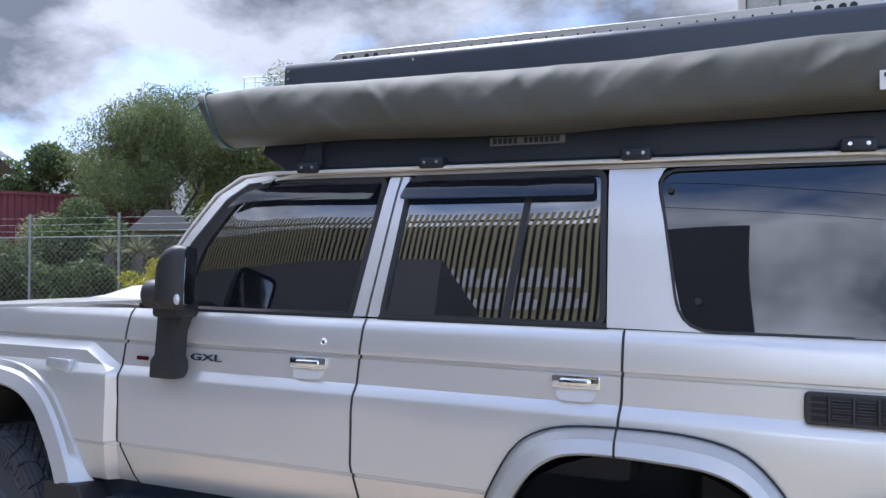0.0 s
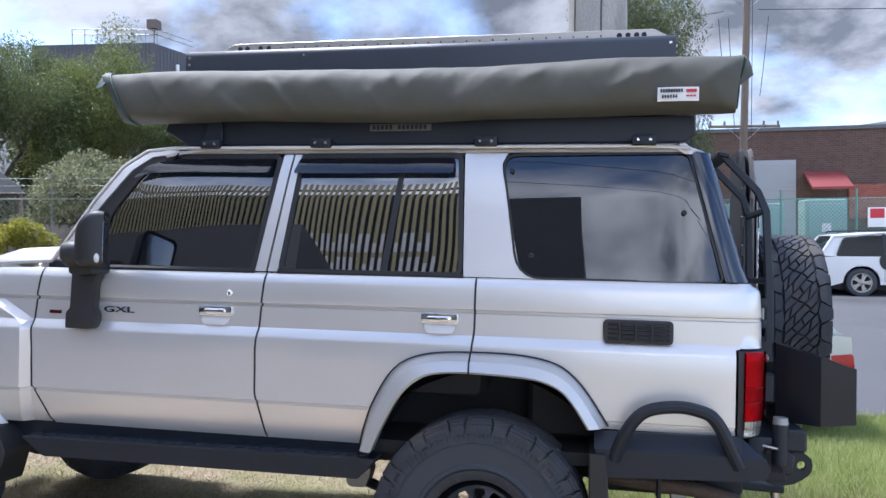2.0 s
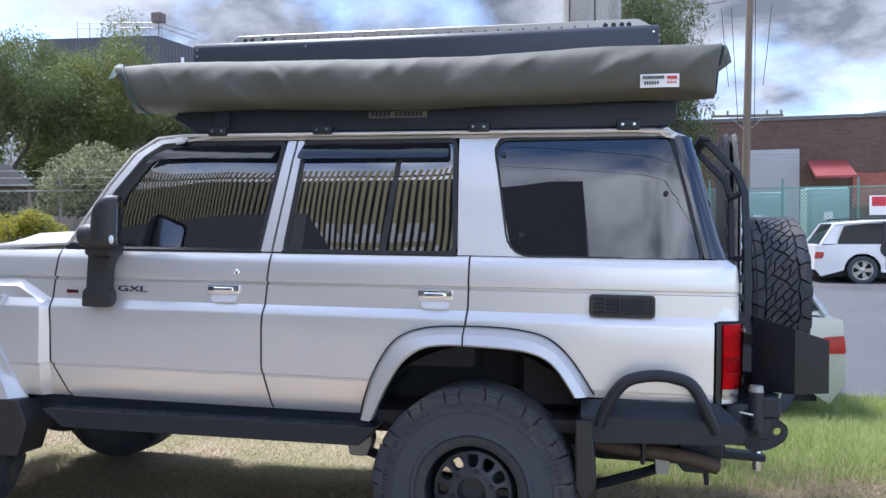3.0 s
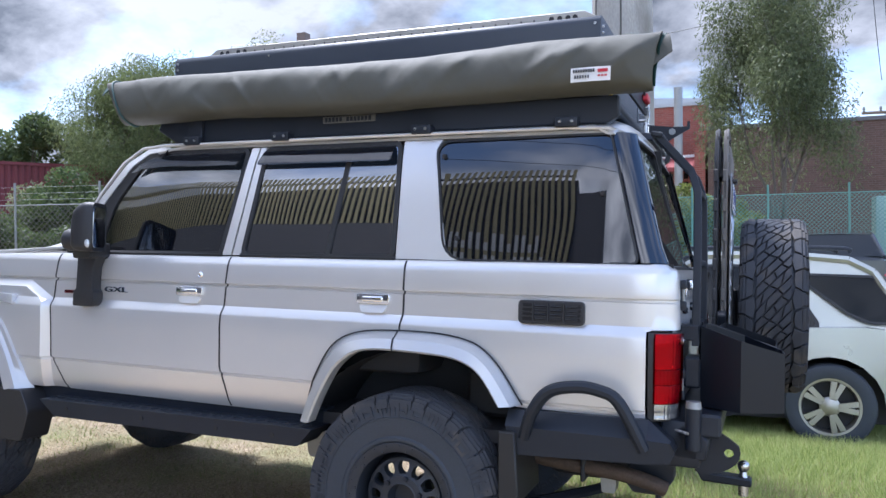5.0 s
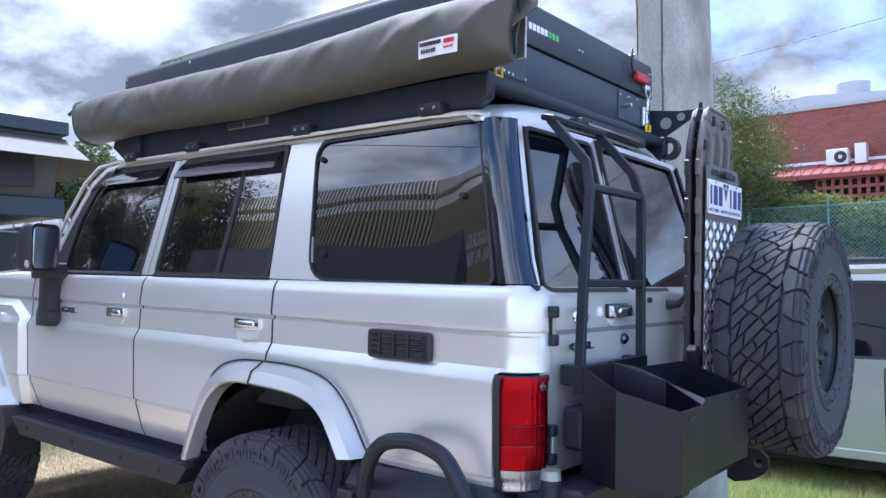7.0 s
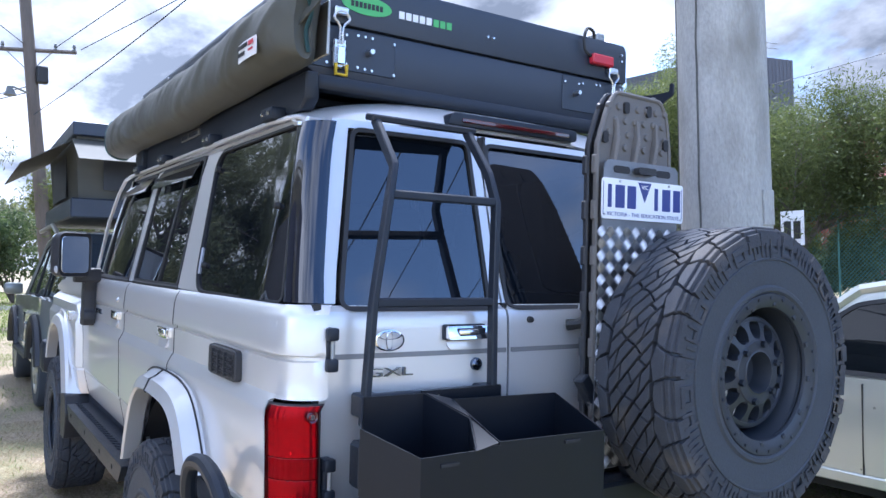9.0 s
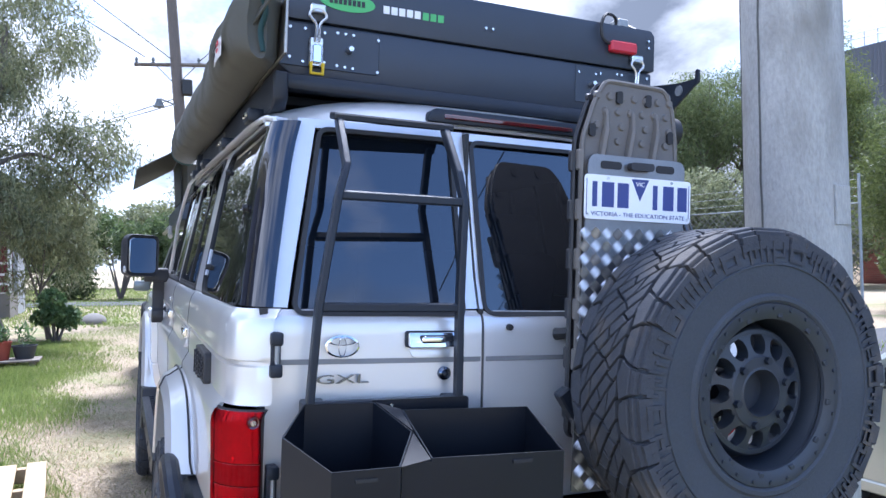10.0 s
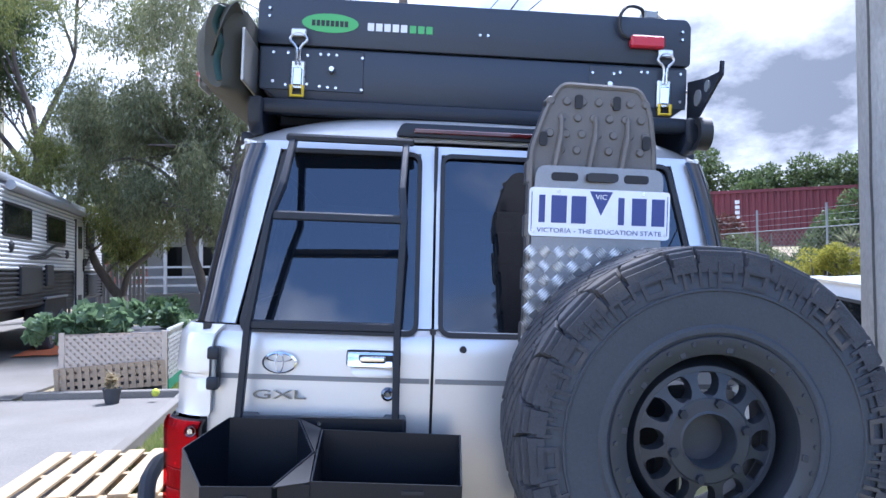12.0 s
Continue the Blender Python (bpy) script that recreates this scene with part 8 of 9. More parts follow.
def build_dark_tower():
    b = thing("grey_sheet_building", "tall dark grey corrugated building with a roof-top walkway", "building", kind="structure")
    c = [(-35.0, 39.4), (-29.1, 43.6), (-26.9, 46.8), (-33.5, 50.0)]
    bm = bmn()
    lo = [bm.verts.new((x, y, 0)) for x, y in c]
    hi = [bm.verts.new((x, y, z)) for (x, y), z in zip(c, (14.0, 14.9, 14.3, 13.4))]
    bm.faces.new(lo); bm.faces.new(hi)
    for i in range(4):
        bm.faces.new((lo[i], lo[(i + 1) % 4], hi[(i + 1) % 4], hi[i]))
    part("walls", bm, SHEET_DARK, b)
    for (x0, y0), (x1, y1), z0, z1, n in ((c[0], c[1], 14.0, 14.9, 34), (c[1], c[2], 14.9, 14.3, 16)):
        bm = bmn()
        for i in range(n):
            k = (i + 0.5) / n
            x, y = x0 + (x1 - x0) * k, y0 + (y1 - y0) * k
            nx, ny = (y1 - y0), -(x1 - x0)
            l_ = math.hypot(nx, ny)
            rod(bm, (x + nx / l_ * 0.02, y + ny / l_ * 0.02, 6), (x + nx / l_ * 0.02, y + ny / l_ * 0.02, z0 + (z1 - z0) * k), 0.055, n=4)
        part("cladding_ribs", bm, SHEET_DARK, b)
    bm = bmn()
    for z, o in ((15.0, 0), (15.35, 0)):
        rod(bm, (-33.2, 40.9, z), (-28.9, 43.9, z + 0.5), 0.035, n=4); rod(bm, (-28.9, 43.9, z + 0.5), (-27.4, 46.0, z + 0.1), 0.035, n=4)
    for i in range(8):
        k = i / 7
        rod(bm, (-33.2 + 4.3 * k, 40.9 + 3.0 * k, 14.2 + 0.6 * k), (-33.2 + 4.3 * k, 40.9 + 3.0 * k, 15.35 + 0.5 * k), 0.035, n=4)
    part("walkway_rail", bm, WIRE, b)
    part("unit_stand", rod(bmn(), (-29.15, 43.95, 14.5), (-29.15, 43.95, 16.0), 0.06, n=6), WIRE, b)
    part("roof_unit", box(bmn(), -29.5, -28.8, 43.6, 44.3, 15.9, 16.5), surface("brown_unit", (0.12, 0.09, 0.08), 0.6), b)
    part("vent_pipe", rod(bmn(), (-27.9, 44.8, 10), (-27.9, 44.8, 13.6), 0.12, n=8), WHITE_PAINT, b)


def build_container(m, name="shipping_container"):
    c = thing(name, "dark red corrugated shipping container with white upright bars", "container", m=m)
    L, W, H = 12.19, 2.44, 2.75
    part("core", box(bmn(), -L / 2, L / 2, -W / 2 + 0.05, W / 2 - 0.05, 0.1, H - 0.05), CONTAINER_RED, c)
    n = 44
    for s in (-1, 1):
        bm = bmn()
        for i in range(n):
            x = -L / 2 + 0.2 + (L - 0.4) * (i + 0.5) / n
            prism(bm, [(x - 0.10, s * (W / 2 - 0.05)), (x - 0.06, s * (W / 2)), (x + 0.06, s * (W / 2)), (x + 0.10, s * (W / 2 - 0.05))], "z", 0.15, H - 0.1)
        part("corrugated_side", bm, CONTAINER_RED, c)
    for x in (-L / 2, L / 2):
        for y in (-W / 2, W / 2):
            part("corner_post", box(bmn(), x - 0.08, x + 0.08, y - 0.08, y + 0.08, 0, H), CONTAINER_RED, c)
    for z in (0.08, H - 0.05):
        for y in (-W / 2, W / 2):
            part("rail", box(bmn(), -L / 2, L / 2, y - 0.06, y + 0.06, z - 0.07, z + 0.07), CONTAINER_RED, c)
    for i in range(6):
        part("maker_bar", box(bmn(), -L / 2 + 1.15, -L / 2 + 1.35, -W / 2 - 0.03, -W / 2 - 0.008, H - 0.62 - 0.24 * i, H - 0.45 - 0.24 * i), WHITE_PRINT, c)
    return c


def build_slatted_hall():
    b = thing("slatted_hall", "dark hall faced with tall mustard-coloured upright slats", "building", kind="structure")
    part("wall", box(bmn(), -21.8, -2.1, -22.0, -12.5, 0.0, 8.9), CHARCOAL, b)
    part("side_wing", box(bmn(), -2.1, 0.3, -22.0, -12.25, 0.0, 8.4), SHEET_DARK, b, "dark plain wing")
    slat = None
    n = 129
    for i in range(n):
        x = -21.7 + 19.52 * i / (n - 1)
        m = pose(x, -12.2, 0)
        if slat is None:
            slat = part("slat", box(bmn(), -0.038, 0.038, 0.035, 0.06, 2.4, 9.6), SLAT, b, m=m)
        else:
            again(slat, m, b)
    for z in (3.2, 5.6, 9.05):
        part("slat_rail", box(bmn(), -21.8, -2.15, -12.30, -12.165, z, z + 0.08), SHEET_DARK, b)
    # the name stands on the slats as pale bars, a stroke on each slat
    bm = bmn()
    for i in range(n):
        x = -21.7 + 19.52 * i / (n - 1)
        for z0, z1, pitch, x0 in ((6.98, 7.40, 0.46, -5.6), (6.52, 6.86, 0.40, -5.5)):
            k = (x - x0) % pitch / pitch
            if x0 < x < x0 + 2.75 and k < 0.82:
                box(bm, x - 0.036, x + 0.036, -12.142, -12.132, z0, z1 if not 0.3 < k < 0.5 else z0 + 0.2)
    part("name_bars", bm, WHITE_PRINT, b, "pale bars in place of a name")["kind"] = "stuff"
    part("dark_annex", box(bmn(), -15.5, -4.62, -11.6, -9.4, 0.0, 6.2), SHEET_DARK, b, "low dark annex")


build_brown_works()
build_red_works()
build_dark_tower()
build_container(pose(-30.0, 21.0, 2.35, 0, 0, 63.0))
build_slatted_hall()
bank = bmn()
sheet(bank, lambda u, v: (-25.0 - 4.5 * (1 - u) + 4.2 * v, 8 + 30 * u + 0 * v, 2.4 - 2.4 * max(0, v) if v > 0 else 2.4), span(0, 1, 12), [-3.0, -1.5, 0.0, 0.25, 0.5, 0.75, 1.0])
tagged(part("bank", bank, GROUND), "grassy bank under the container", "ground", kind="structure")

# yard things behind the road fence
for k, (x, y, w, h, mat) in enumerate(((4.9, 19.4, 1.5, 2.3, BOX_GREEN), (6.8, 19.6, 1.1, 2.4, BOX_GREEN), (9.2, 19.2, 0.9, 2.1, BOX_GREEN))):
    c = thing("switch_cabinet", "pale green electrical cabinet behind the mesh fence", "cabinet", "electrical cabinets", Matrix.Translation((x, y, 0.15)))
    part("body", box(bmn(), -w / 2, w / 2, -0.4, 0.4, 0.0, h, 0.03), mat, c)
    part("door", box(bmn(), -w / 2 + 0.08, w / 2 - 0.08, -0.43, -0.40, 0.15, h - 0.12, 0.01), mat, c)
    part("label_plate", box(bmn(), -0.12, 0.12, -0.436, -0.43, h * 0.62, h * 0.72), WHITE_PRINT, c)
sg = thing("fence_sign", "white fence sign with red block bars", "sign", m=pose(8.3, 17.45, 0))
part("board", box(bmn(), -1.0, 1.6, -0.02, 0.0, 1.75, 2.25), WHITE_PRINT, sg)
bm = bmn(); bars(bm, -0.95, 1.98, 2.2, 0.24, -0.03, 5, t=0.01); bars(bm, -0.55, 1.79, 1.4, 0.16, -0.03, 4, t=0.01)
part("print_bars", bm, RED_PLASTIC, sg)
sg = thing("number_sign", "small white sign with two dark bars on the fence", "sign", m=pose(-7.55, 15.2, 0.05, 0, 0, 5))
part("board", box(bmn(), -0.28, 0.28, -0.01, 0.01, 1.55, 2.36, 0.004), WHITE_PRINT, sg)
bm = bmn(); box(bm, -0.20, -0.03, -0.016, -0.010, 1.70, 2.12); box(bm, 0.03, 0.20, -0.016, -0.010, 1.70, 2.12)
part("print_bars", bm, BLACK_PRINT, sg)
part("stake", rod(bmn(), (0, 0.03, -0.3), (0, 0.03, 1.9), 0.02, n=8), WIRE, sg)
# ---- parked vehicles ----
ROAD_WHEEL = {}


def road_wheel(parent, m, r=0.33, w=0.20, spokes=5):
    hold = new("wheel")
    hold.parent, hold.matrix_basis = parent, m @ Matrix.Diagonal((r / 0.33, w / 0.20, r / 0.33, 1))
    if not ROAD_WHEEL:
        t = bmn()
        lathe(t, [(0.215, -0.095), (0.235, -0.102), (0.285, -0.106), (0.315, -0.096), (0.328, -0.075), (0.33, 0.0), (0.328, 0.075), (0.315, 0.096), (0.235, 0.1), (0.215, 0.09)], 40, "y", closed=True)
        r_ = bmn()
        lathe(r_, [(0.222, -0.1), (0.205, -0.098), (0.195, -0.08), (0.19, 0.06), (0.2, 0.08)], 40, "y")
        s_ = bmn()
        lathe(s_, [(0.0, -0.098), (0.06, -0.096), (0.075, -0.085), (0.075, -0.05)], 20, "y")
        for i in range(spokes):
            for d in (-0.16, 0.16):
                a = 2 * math.pi * i / spokes + d
                mm = Matrix.Rotation(-a, 4, "Y")
                vs = [[s_.verts.new(mm @ Vector(p)) for p in ((rr, -0.098, -ww), (rr, -0.098, ww), (rr, -0.07, ww), (rr, -0.07, -ww))] for rr, ww in ((0.06, 0.016), (0.20, 0.022))]
                for k in range(4):
                    s_.faces.new((vs[0][k], vs[0][(k + 1) % 4], vs[1][(k + 1) % 4], vs[1][k]))
        d_ = rod(bmn(), (0, -0.02, 0), (0, 0.02, 0), 0.19, n=24)
        ROAD_WHEEL["p"] = [part("tyre", t, TYRE, hold), part("rim", r_, ALLOY, hold), part("spokes", s_, ALLOY, hold, "silver alloy spokes"), part("brake_disc", d_, CABIN, hold)]
    else:
        for o in ROAD_WHEEL["p"]:
            again(o, Matrix.Identity(4), hold)
    return hold


def road_car(name, label, m, paint, length, width, side, roof, axles, clear=0.2, wheel_r=0.33, rails=False, category="car", head=0.075, pillars=((0.36, 0.07), (0.68, 0.07)), tail=(-0.22, 0.16), quarter=None):
    """A road car along -x (nose) from x = 0 (tail). side: belt line (x, z) from tail to nose; roof: roof line (x, z) from the tail's foot to the windscreen's foot."""
    c = thing(name, label, category, m=m)
    hw = width / 2
    # lower body with wheel arches
    ol = list(side)
    ol.append((side[-1][0] - 0.02, clear + 0.15)); ol.append((side[-1][0] + 0.10, clear))
    for ax in sorted(axles):
        for a in span(math.pi, 0, 10):
            ol.append((ax + (wheel_r + 0.06) * math.cos(a), max(clear, wheel_r + (wheel_r + 0.06) * math.sin(a))))
    ol += [(side[0][0] - 0.12, clear), (side[0][0] + 0.02, clear + 0.18)]

    def y_at(x, z):
        k = 1 - 0.10 * max(0, (abs(x + length / 2) - length * 0.36) / (length * 0.14)) ** 2
        return hw * k - 0.05 * max(0.0, (z - 0.75)) - 0.04 * max(0.0, (0.45 - z)) * 2
    for s in (-1, 1):
        part("body_side", panel(ol, y_at, [-length * i / 14 for i in range(1, 14)], (0.35, 0.5, 0.65, 0.8), 0.03, s), paint, c, "", 30)
    # deck, bonnet and ends follow the belt line
    bm = bmn()
    edge = [(x, z) for x, z in side]
    ring_ = [(side[0][0] + 0.02, clear + 0.15)] + edge + [(side[-1][0] - 0.02, clear + 0.12)]
    rows = [[bm.verts.new((x + (0.06 * (1 - abs(v)) if i < 2 else (-0.08 * (1 - v * v) if i > len(ring_) - 3 else 0)), v * (y_at(x, z) - 0.01), z + (0.03 * (1 - v * v) if 1 < i < len(ring_) - 2 else 0))) for v in span(-1, 1, 10)] for i, (x, z) in enumerate(ring_)]
    for a, b in zip(rows, rows[1:]):
        for k in range(len(a) - 1):
            bm.faces.new((a[k], a[k + 1], b[k + 1], b[k]))
    part("deck", bm, paint, c, "", 45)
    # glasshouse
    zb = [table(sorted(edge))(x) for x, _ in roof]
    top = max(z for _, z in roof)

    def gy(x, z):
        return y_at(x, 0.95) - 0.02 - 0.30 * max(0.0, z - 0.95)
    g = bmn()
    belt = [(roof[0][0], zb[0]), (roof[-1][0], zb[-1])]
    for s in (-1, 1):
        part("upper_side", panel(list(roof), lambda x, z: gy(x, z) - 0.014, [], (1.1, 1.25), 0.01, s), paint, c, "", 60)
        lo_z = max(zb[0], zb[-1]) + 0.035
        zt_ = table(sorted(roof))
        xr, xf = roof[1][0] + tail[0], roof[-1][0] + 0.20
        ol = [(xr + tail[1], lo_z), (xr, zt_(xr) - head - 0.01)] + [(x, zt_(x) - head) for x in span(xr, roof[-2][0], 4)[1:]] + [(xf, lo_z)]
        inner = rounded(ol, 0.05, 4)
        part("window_surround", ring(grow(inner, 0.028), inner, lambda u, v, d: (u, s * (gy(u, v) - 0.001 - d), v), 0.014), RUBBER, c)
        part("side_glass", panel(ol, lambda x, z: gy(x, z) - 0.008, [], (1.1, 1.25), 0.006, s), CAR_GLASS, c, "", 60)
        if quarter:
            inner = rounded(quarter, 0.03, 4)
            part("quarter_surround", ring(grow(inner, 0.022), inner, lambda u, v, d: (u, s * (gy(u, v) - 0.001 - d), v), 0.014), RUBBER, c)
            part("quarter_glass", panel(quarter, lambda x, z: gy(x, z) - 0.008, [], (1.1, 1.25), 0.006, s), CAR_GLASS, c, "", 60)
        for i in range(len(roof) - 1):
            (x0, z0), (x1, z1) = roof[i], roof[i + 1]
            part("roof_frame", rod(bmn(), (x0, s * (gy(x0, z0) - 0.01), z0 - 0.01), (x1, s * (gy(x1, z1) - 0.01), z1 - 0.01), 0.035, n=6), paint, c)
        for f, pw in pillars:
            x = roof[1][0] + (roof[-1][0] - roof[1][0]) * f
            zt = table(sorted(roof))(x)
            part("pillar", obox(bmn(), Matrix.Translation((x, 0, 0)) @ pose(0, s * (gy(x, (zt + 0.95) / 2) - 0.006), (zt + 0.93) / 2, s * 16, 0, 0), pw, 0.02, zt - 0.93), paint if pw > 0.08 else RUBBER, c)
    bm = bmn()
    rr = [[bm.verts.new((x, v * (gy(x, z) - 0.02), z + 0.02 * (1 - v * v))) for v in span(-1, 1, 8)] for x, z in roof[1:-1]]
    for a, b in zip(rr, rr[1:]):
        for k in range(len(a) - 1):
            bm.faces.new((a[k], a[k + 1], b[k + 1], b[k]))
    part("roof", thicken(bm, 0.02), paint, c, "", 50)
    for (x0, z0), (x1, z1), nm in ((roof[0], roof[1], "rear_glass"), (roof[-1], roof[-2], "windscreen")):
        bm = bmn()
        bm.faces.new([bm.verts.new(p) for p in ((x0, -gy(x0, z0) + 0.04, z0), (x0, gy(x0, z0) - 0.04, z0), (x1, gy(x1, z1) - 0.04, z1), (x1, -gy(x1, z1) + 0.04, z1))])
        part(nm, bm, CAR_GLASS, c, "", 60)
    part("under_tray", box(bmn(), -length + 0.25, -0.2, -hw + 0.18, hw - 0.18, clear, clear + 0.45), CABIN, c)
    for ax in axles:
        road_wheel(c, pose(ax, -hw + 0.10, wheel_r), wheel_r)
        road_wheel(c, pose(ax, hw - 0.10, wheel_r, 0, 0, 180), wheel_r)
    for s in (-1, 1):
        xl, zl = side[0]
        part("tail_lamp", prism(bmn(), rounded([(xl - 0.22, zl - 0.16), (xl + 0.0, zl - 0.14), (xl + 0.015, zl - 0.30), (xl - 0.14, zl - 0.30)], 0.02), "y", s * (y_at(xl - 0.1, 0.8) - 0.10), s * (y_at(xl - 0.1, 0.8) + 0.012), 0.008), LAMP_RED, c, "red tail lamp")
        mx, mz = roof[-1][0] + 0.25, zb[-1] + 0.02
        part("door_mirror", box(bmn(), mx - 0.08, mx + 0.05, s * (hw - 0.02), s * (hw + 0.19), mz, mz + 0.14, 0.035, 2), paint, c)
        for f in (0.42, 0.70):
            x = -length * f
            part("door_handle", box(bmn(), x - 0.10, x + 0.08, s * (y_at(x, 0.82) - 0.01), s * (y_at(x, 0.82) + 0.022), 0.80, 0.835, 0.008), paint, c)
        for f in (0.30, 0.50, 0.71):
            x = -length * f
            part("door_seam", box(bmn(), x - 0.004, x + 0.004, s * (y_at(x, 0.6) - 0.03), s * (y_at(x, 0.6) + 0.002), clear + 0.15, 0.93), RUBBER, c)
        part("rub_strip", box(bmn(), -length * 0.72, -length * 0.28, s * (hw - 0.03), s * (hw + 0.012), clear + 0.10, clear + 0.17, 0.008), paint, c)
        if rails:
            bm = bmn()
            zr = top + 0.045
            tube(bm, smooth_path([(roof[1][0] - 0.15, s * (gy(0, top) - 0.10), top - 0.0), (roof[1][0] - 0.3, s * (gy(0, top) - 0.10), zr), (roof[-2][0] + 0.25, s * (gy(0, top) - 0.10), zr), (roof[-2][0] + 0.1, s * (gy(0, top) - 0.10), top)], 4), 0.018, 8)
            part("roof_rail", bm, POWDER, c)
    return c


road_car("silver_crossover", "pale silver five-door car with roof rails, parked on the grass edge", pose(2.62, 4.18, -0.30, -1.5, 0, 1.5), SUV_PAINT, 4.6, 1.78,
         [(0.0, 0.95), (-0.5, 1.00), (-1.9, 0.97), (-3.05, 0.94), (-3.9, 0.86), (-4.55, 0.70)], [(-0.14, 0.99), (-0.42, 1.46), (-0.60, 1.56), (-1.1, 1.61), (-1.9, 1.605), (-2.4, 1.52), (-3.15, 0.95)], (-0.77, -3.42), 0.2, 0.35, True, head=0.12,
         pillars=((0.55, 0.07),), tail=(-0.73, 0.30), quarter=[(-1.0, 1.42), (-0.62, 1.12), (-0.46, 1.05), (-0.20, 1.05), (-0.42, 1.40)])
road_car("white_van", "white high-roofed van parked on the road edge", pose(-2.9, 4.75, -0.25, 0, 0, 2), WHITE_PAINT, 4.6, 1.8,
         [(0.0, 0.95), (-1.9, 0.97), (-3.3, 0.95), (-4.1, 0.85), (-4.6, 0.7)], [(-0.05, 0.97), (-0.16, 1.58), (-1.2, 1.66), (-2.3, 1.62), (-3.35, 0.96)], (-0.8, -3.7), 0.2, 0.33, head=0.17)
wag = road_car("white_wagon", "white station wagon with a dark round emblem on its door", pose(5.5, 16.1, 0.13, 0, 0, 180 - 3), WHITE_PAINT, 4.85, 1.84,
         [(0.0, 0.90), (-0.5, 0.93), (-2.2, 0.92), (-3.3, 0.90), (-4.2, 0.83), (-4.8, 0.68)], [(-0.12, 0.94), (-0.42, 1.40), (-1.4, 1.47), (-2.2, 1.46), (-2.6, 1.38), (-3.35, 0.92)], (-0.98, -3.85), 0.18, 0.33, True)
part("emblem_disc", rod(bmn(), (-1.55, 0.90, 0.82), (-1.55, 0.935, 0.82), 0.21, n=20), BLACK_PRINT, wag, "dark round emblem")
road_car("dark_sedan", "dark blue sedan parked across the road", pose(2.7, 12.4, 0.10, 0, 0, -90), DARK_PAINT, 4.7, 1.82,
         [(0.0, 0.88), (-0.9, 0.93), (-2.2, 0.91), (-3.2, 0.88), (-4.1, 0.80), (-4.65, 0.64)], [(-0.75, 0.94), (-1.35, 1.36), (-2.0, 1.42), (-2.5, 1.38), (-3.25, 0.90)], (-0.95, -3.7), 0.18, 0.33)

def build_camper():
    c = road_car("camper_wagon", "grey-green off-road wagon with an opened rooftop tent, parked ahead", pose(-5.35, 0.22, 0.02, -2.0, 0, 0), CAMPER_PAINT, 4.5, 1.84,
                 [(0.0, 1.10), (-0.5, 1.14), (-2.2, 1.14), (-3.0, 1.12), (-4.1, 1.10), (-4.45, 0.95)], [(-0.05, 1.14), (-0.16, 1.80), (-1.2, 1.86), (-2.1, 1.85), (-2.5, 1.78), (-2.95, 1.14)], (-0.85, -3.45), 0.42, 0.42)
    for s in (-1, 1):
        for ax in (-0.85, -3.45):
            bm = bmn()
            pts = [(ax + 0.50 * math.cos(a), s * 0.93, 0.42 + 0.50 * math.sin(a)) for a in span(0.1, math.pi - 0.1, 12)]
            tube(bm, pts, 0.055, 8)
            part("flare", bm, PLASTIC, c)
        part("side_step", box(bmn(), -2.9, -1.4, s * 0.86, s * 0.98, 0.44, 0.50, 0.01), POWDER, c)
        bm = bmn(); tube(bm, [(-0.2, s * 0.80, 1.78), (-1.0, s * 0.76, 1.92), (-2.2, s * 0.76, 1.90)], 0.025, 6)
        part("roof_rail", bm, ALLOY, c)
    t = thing("opened_tent", "grey canvas rooftop tent standing open under a black lid", "rooftop tent", m=pose(-5.35, 0.22, 0.02, -2.0, 0, 0))
    part("base_tray", box(bmn(), -2.35, -0.15, -0.70, 0.70, 1.96, 2.16, 0.015), TENT_SHELL, t)
    bm = bmn()
    lo, hi = (-2.28, -0.22, -0.62, 0.62, 2.16), (-2.36, -0.14, -0.66, 0.66, 2.78)
    a = [bm.verts.new(p) for p in ((lo[0], lo[2], lo[4]), (lo[1], lo[2], lo[4]), (lo[1], lo[3], lo[4]), (lo[0], lo[3], lo[4]))]
    b = [bm.verts.new(p) for p in ((hi[0], hi[2], hi[4]), (hi[1], hi[2], hi[4]), (hi[1], hi[3], hi[4]), (hi[0], hi[3], hi[4]))]
    for i in range(4):
        bm.faces.new((a[i], a[(i + 1) % 4], b[(i + 1) % 4], b[i]))
    part("canvas_wall", bm, CANVAS, t)
    part("lid", prism(bmn(), [(-2.42, 2.76), (-0.08, 2.78), (-0.08, 2.92), (-2.42, 2.90)], "y", -0.70, 0.70, 0.01), TENT_SHELL, t)
    part("window_flap", prism(bmn(), [(-2.0, 2.22), (-0.9, 2.22), (-0.9, 2.68), (-2.0, 2.68)], "y", -0.655, -0.645), CHARCOAL, t)
    for y0, y1 in ((-0.68, -1.15), (0.68, 1.15)):
        bm = bmn()
        sheet(bm, lambda u, v: (-2.35 + 2.2 * u, y0 + (y1 - y0) * v, 2.75 - 0.28 * v), span(0, 1, 4), span(0, 1, 3))
        part("eave", thicken(bm, 0.008), CANVAS, t)
    bm = bmn()
    sheet(bm, lambda u, v: (-0.14 + 0.5 * v, -0.7 + 1.4 * u, 2.75 - 0.26 * v), span(0, 1, 4), span(0, 1, 3))
    part("eave", thicken(bm, 0.008), CANVAS, t)
    part("rear_window", box(bmn(), -0.165, -0.155, -0.4, 0.4, 2.25, 2.68), CHARCOAL, t)


build_camper()


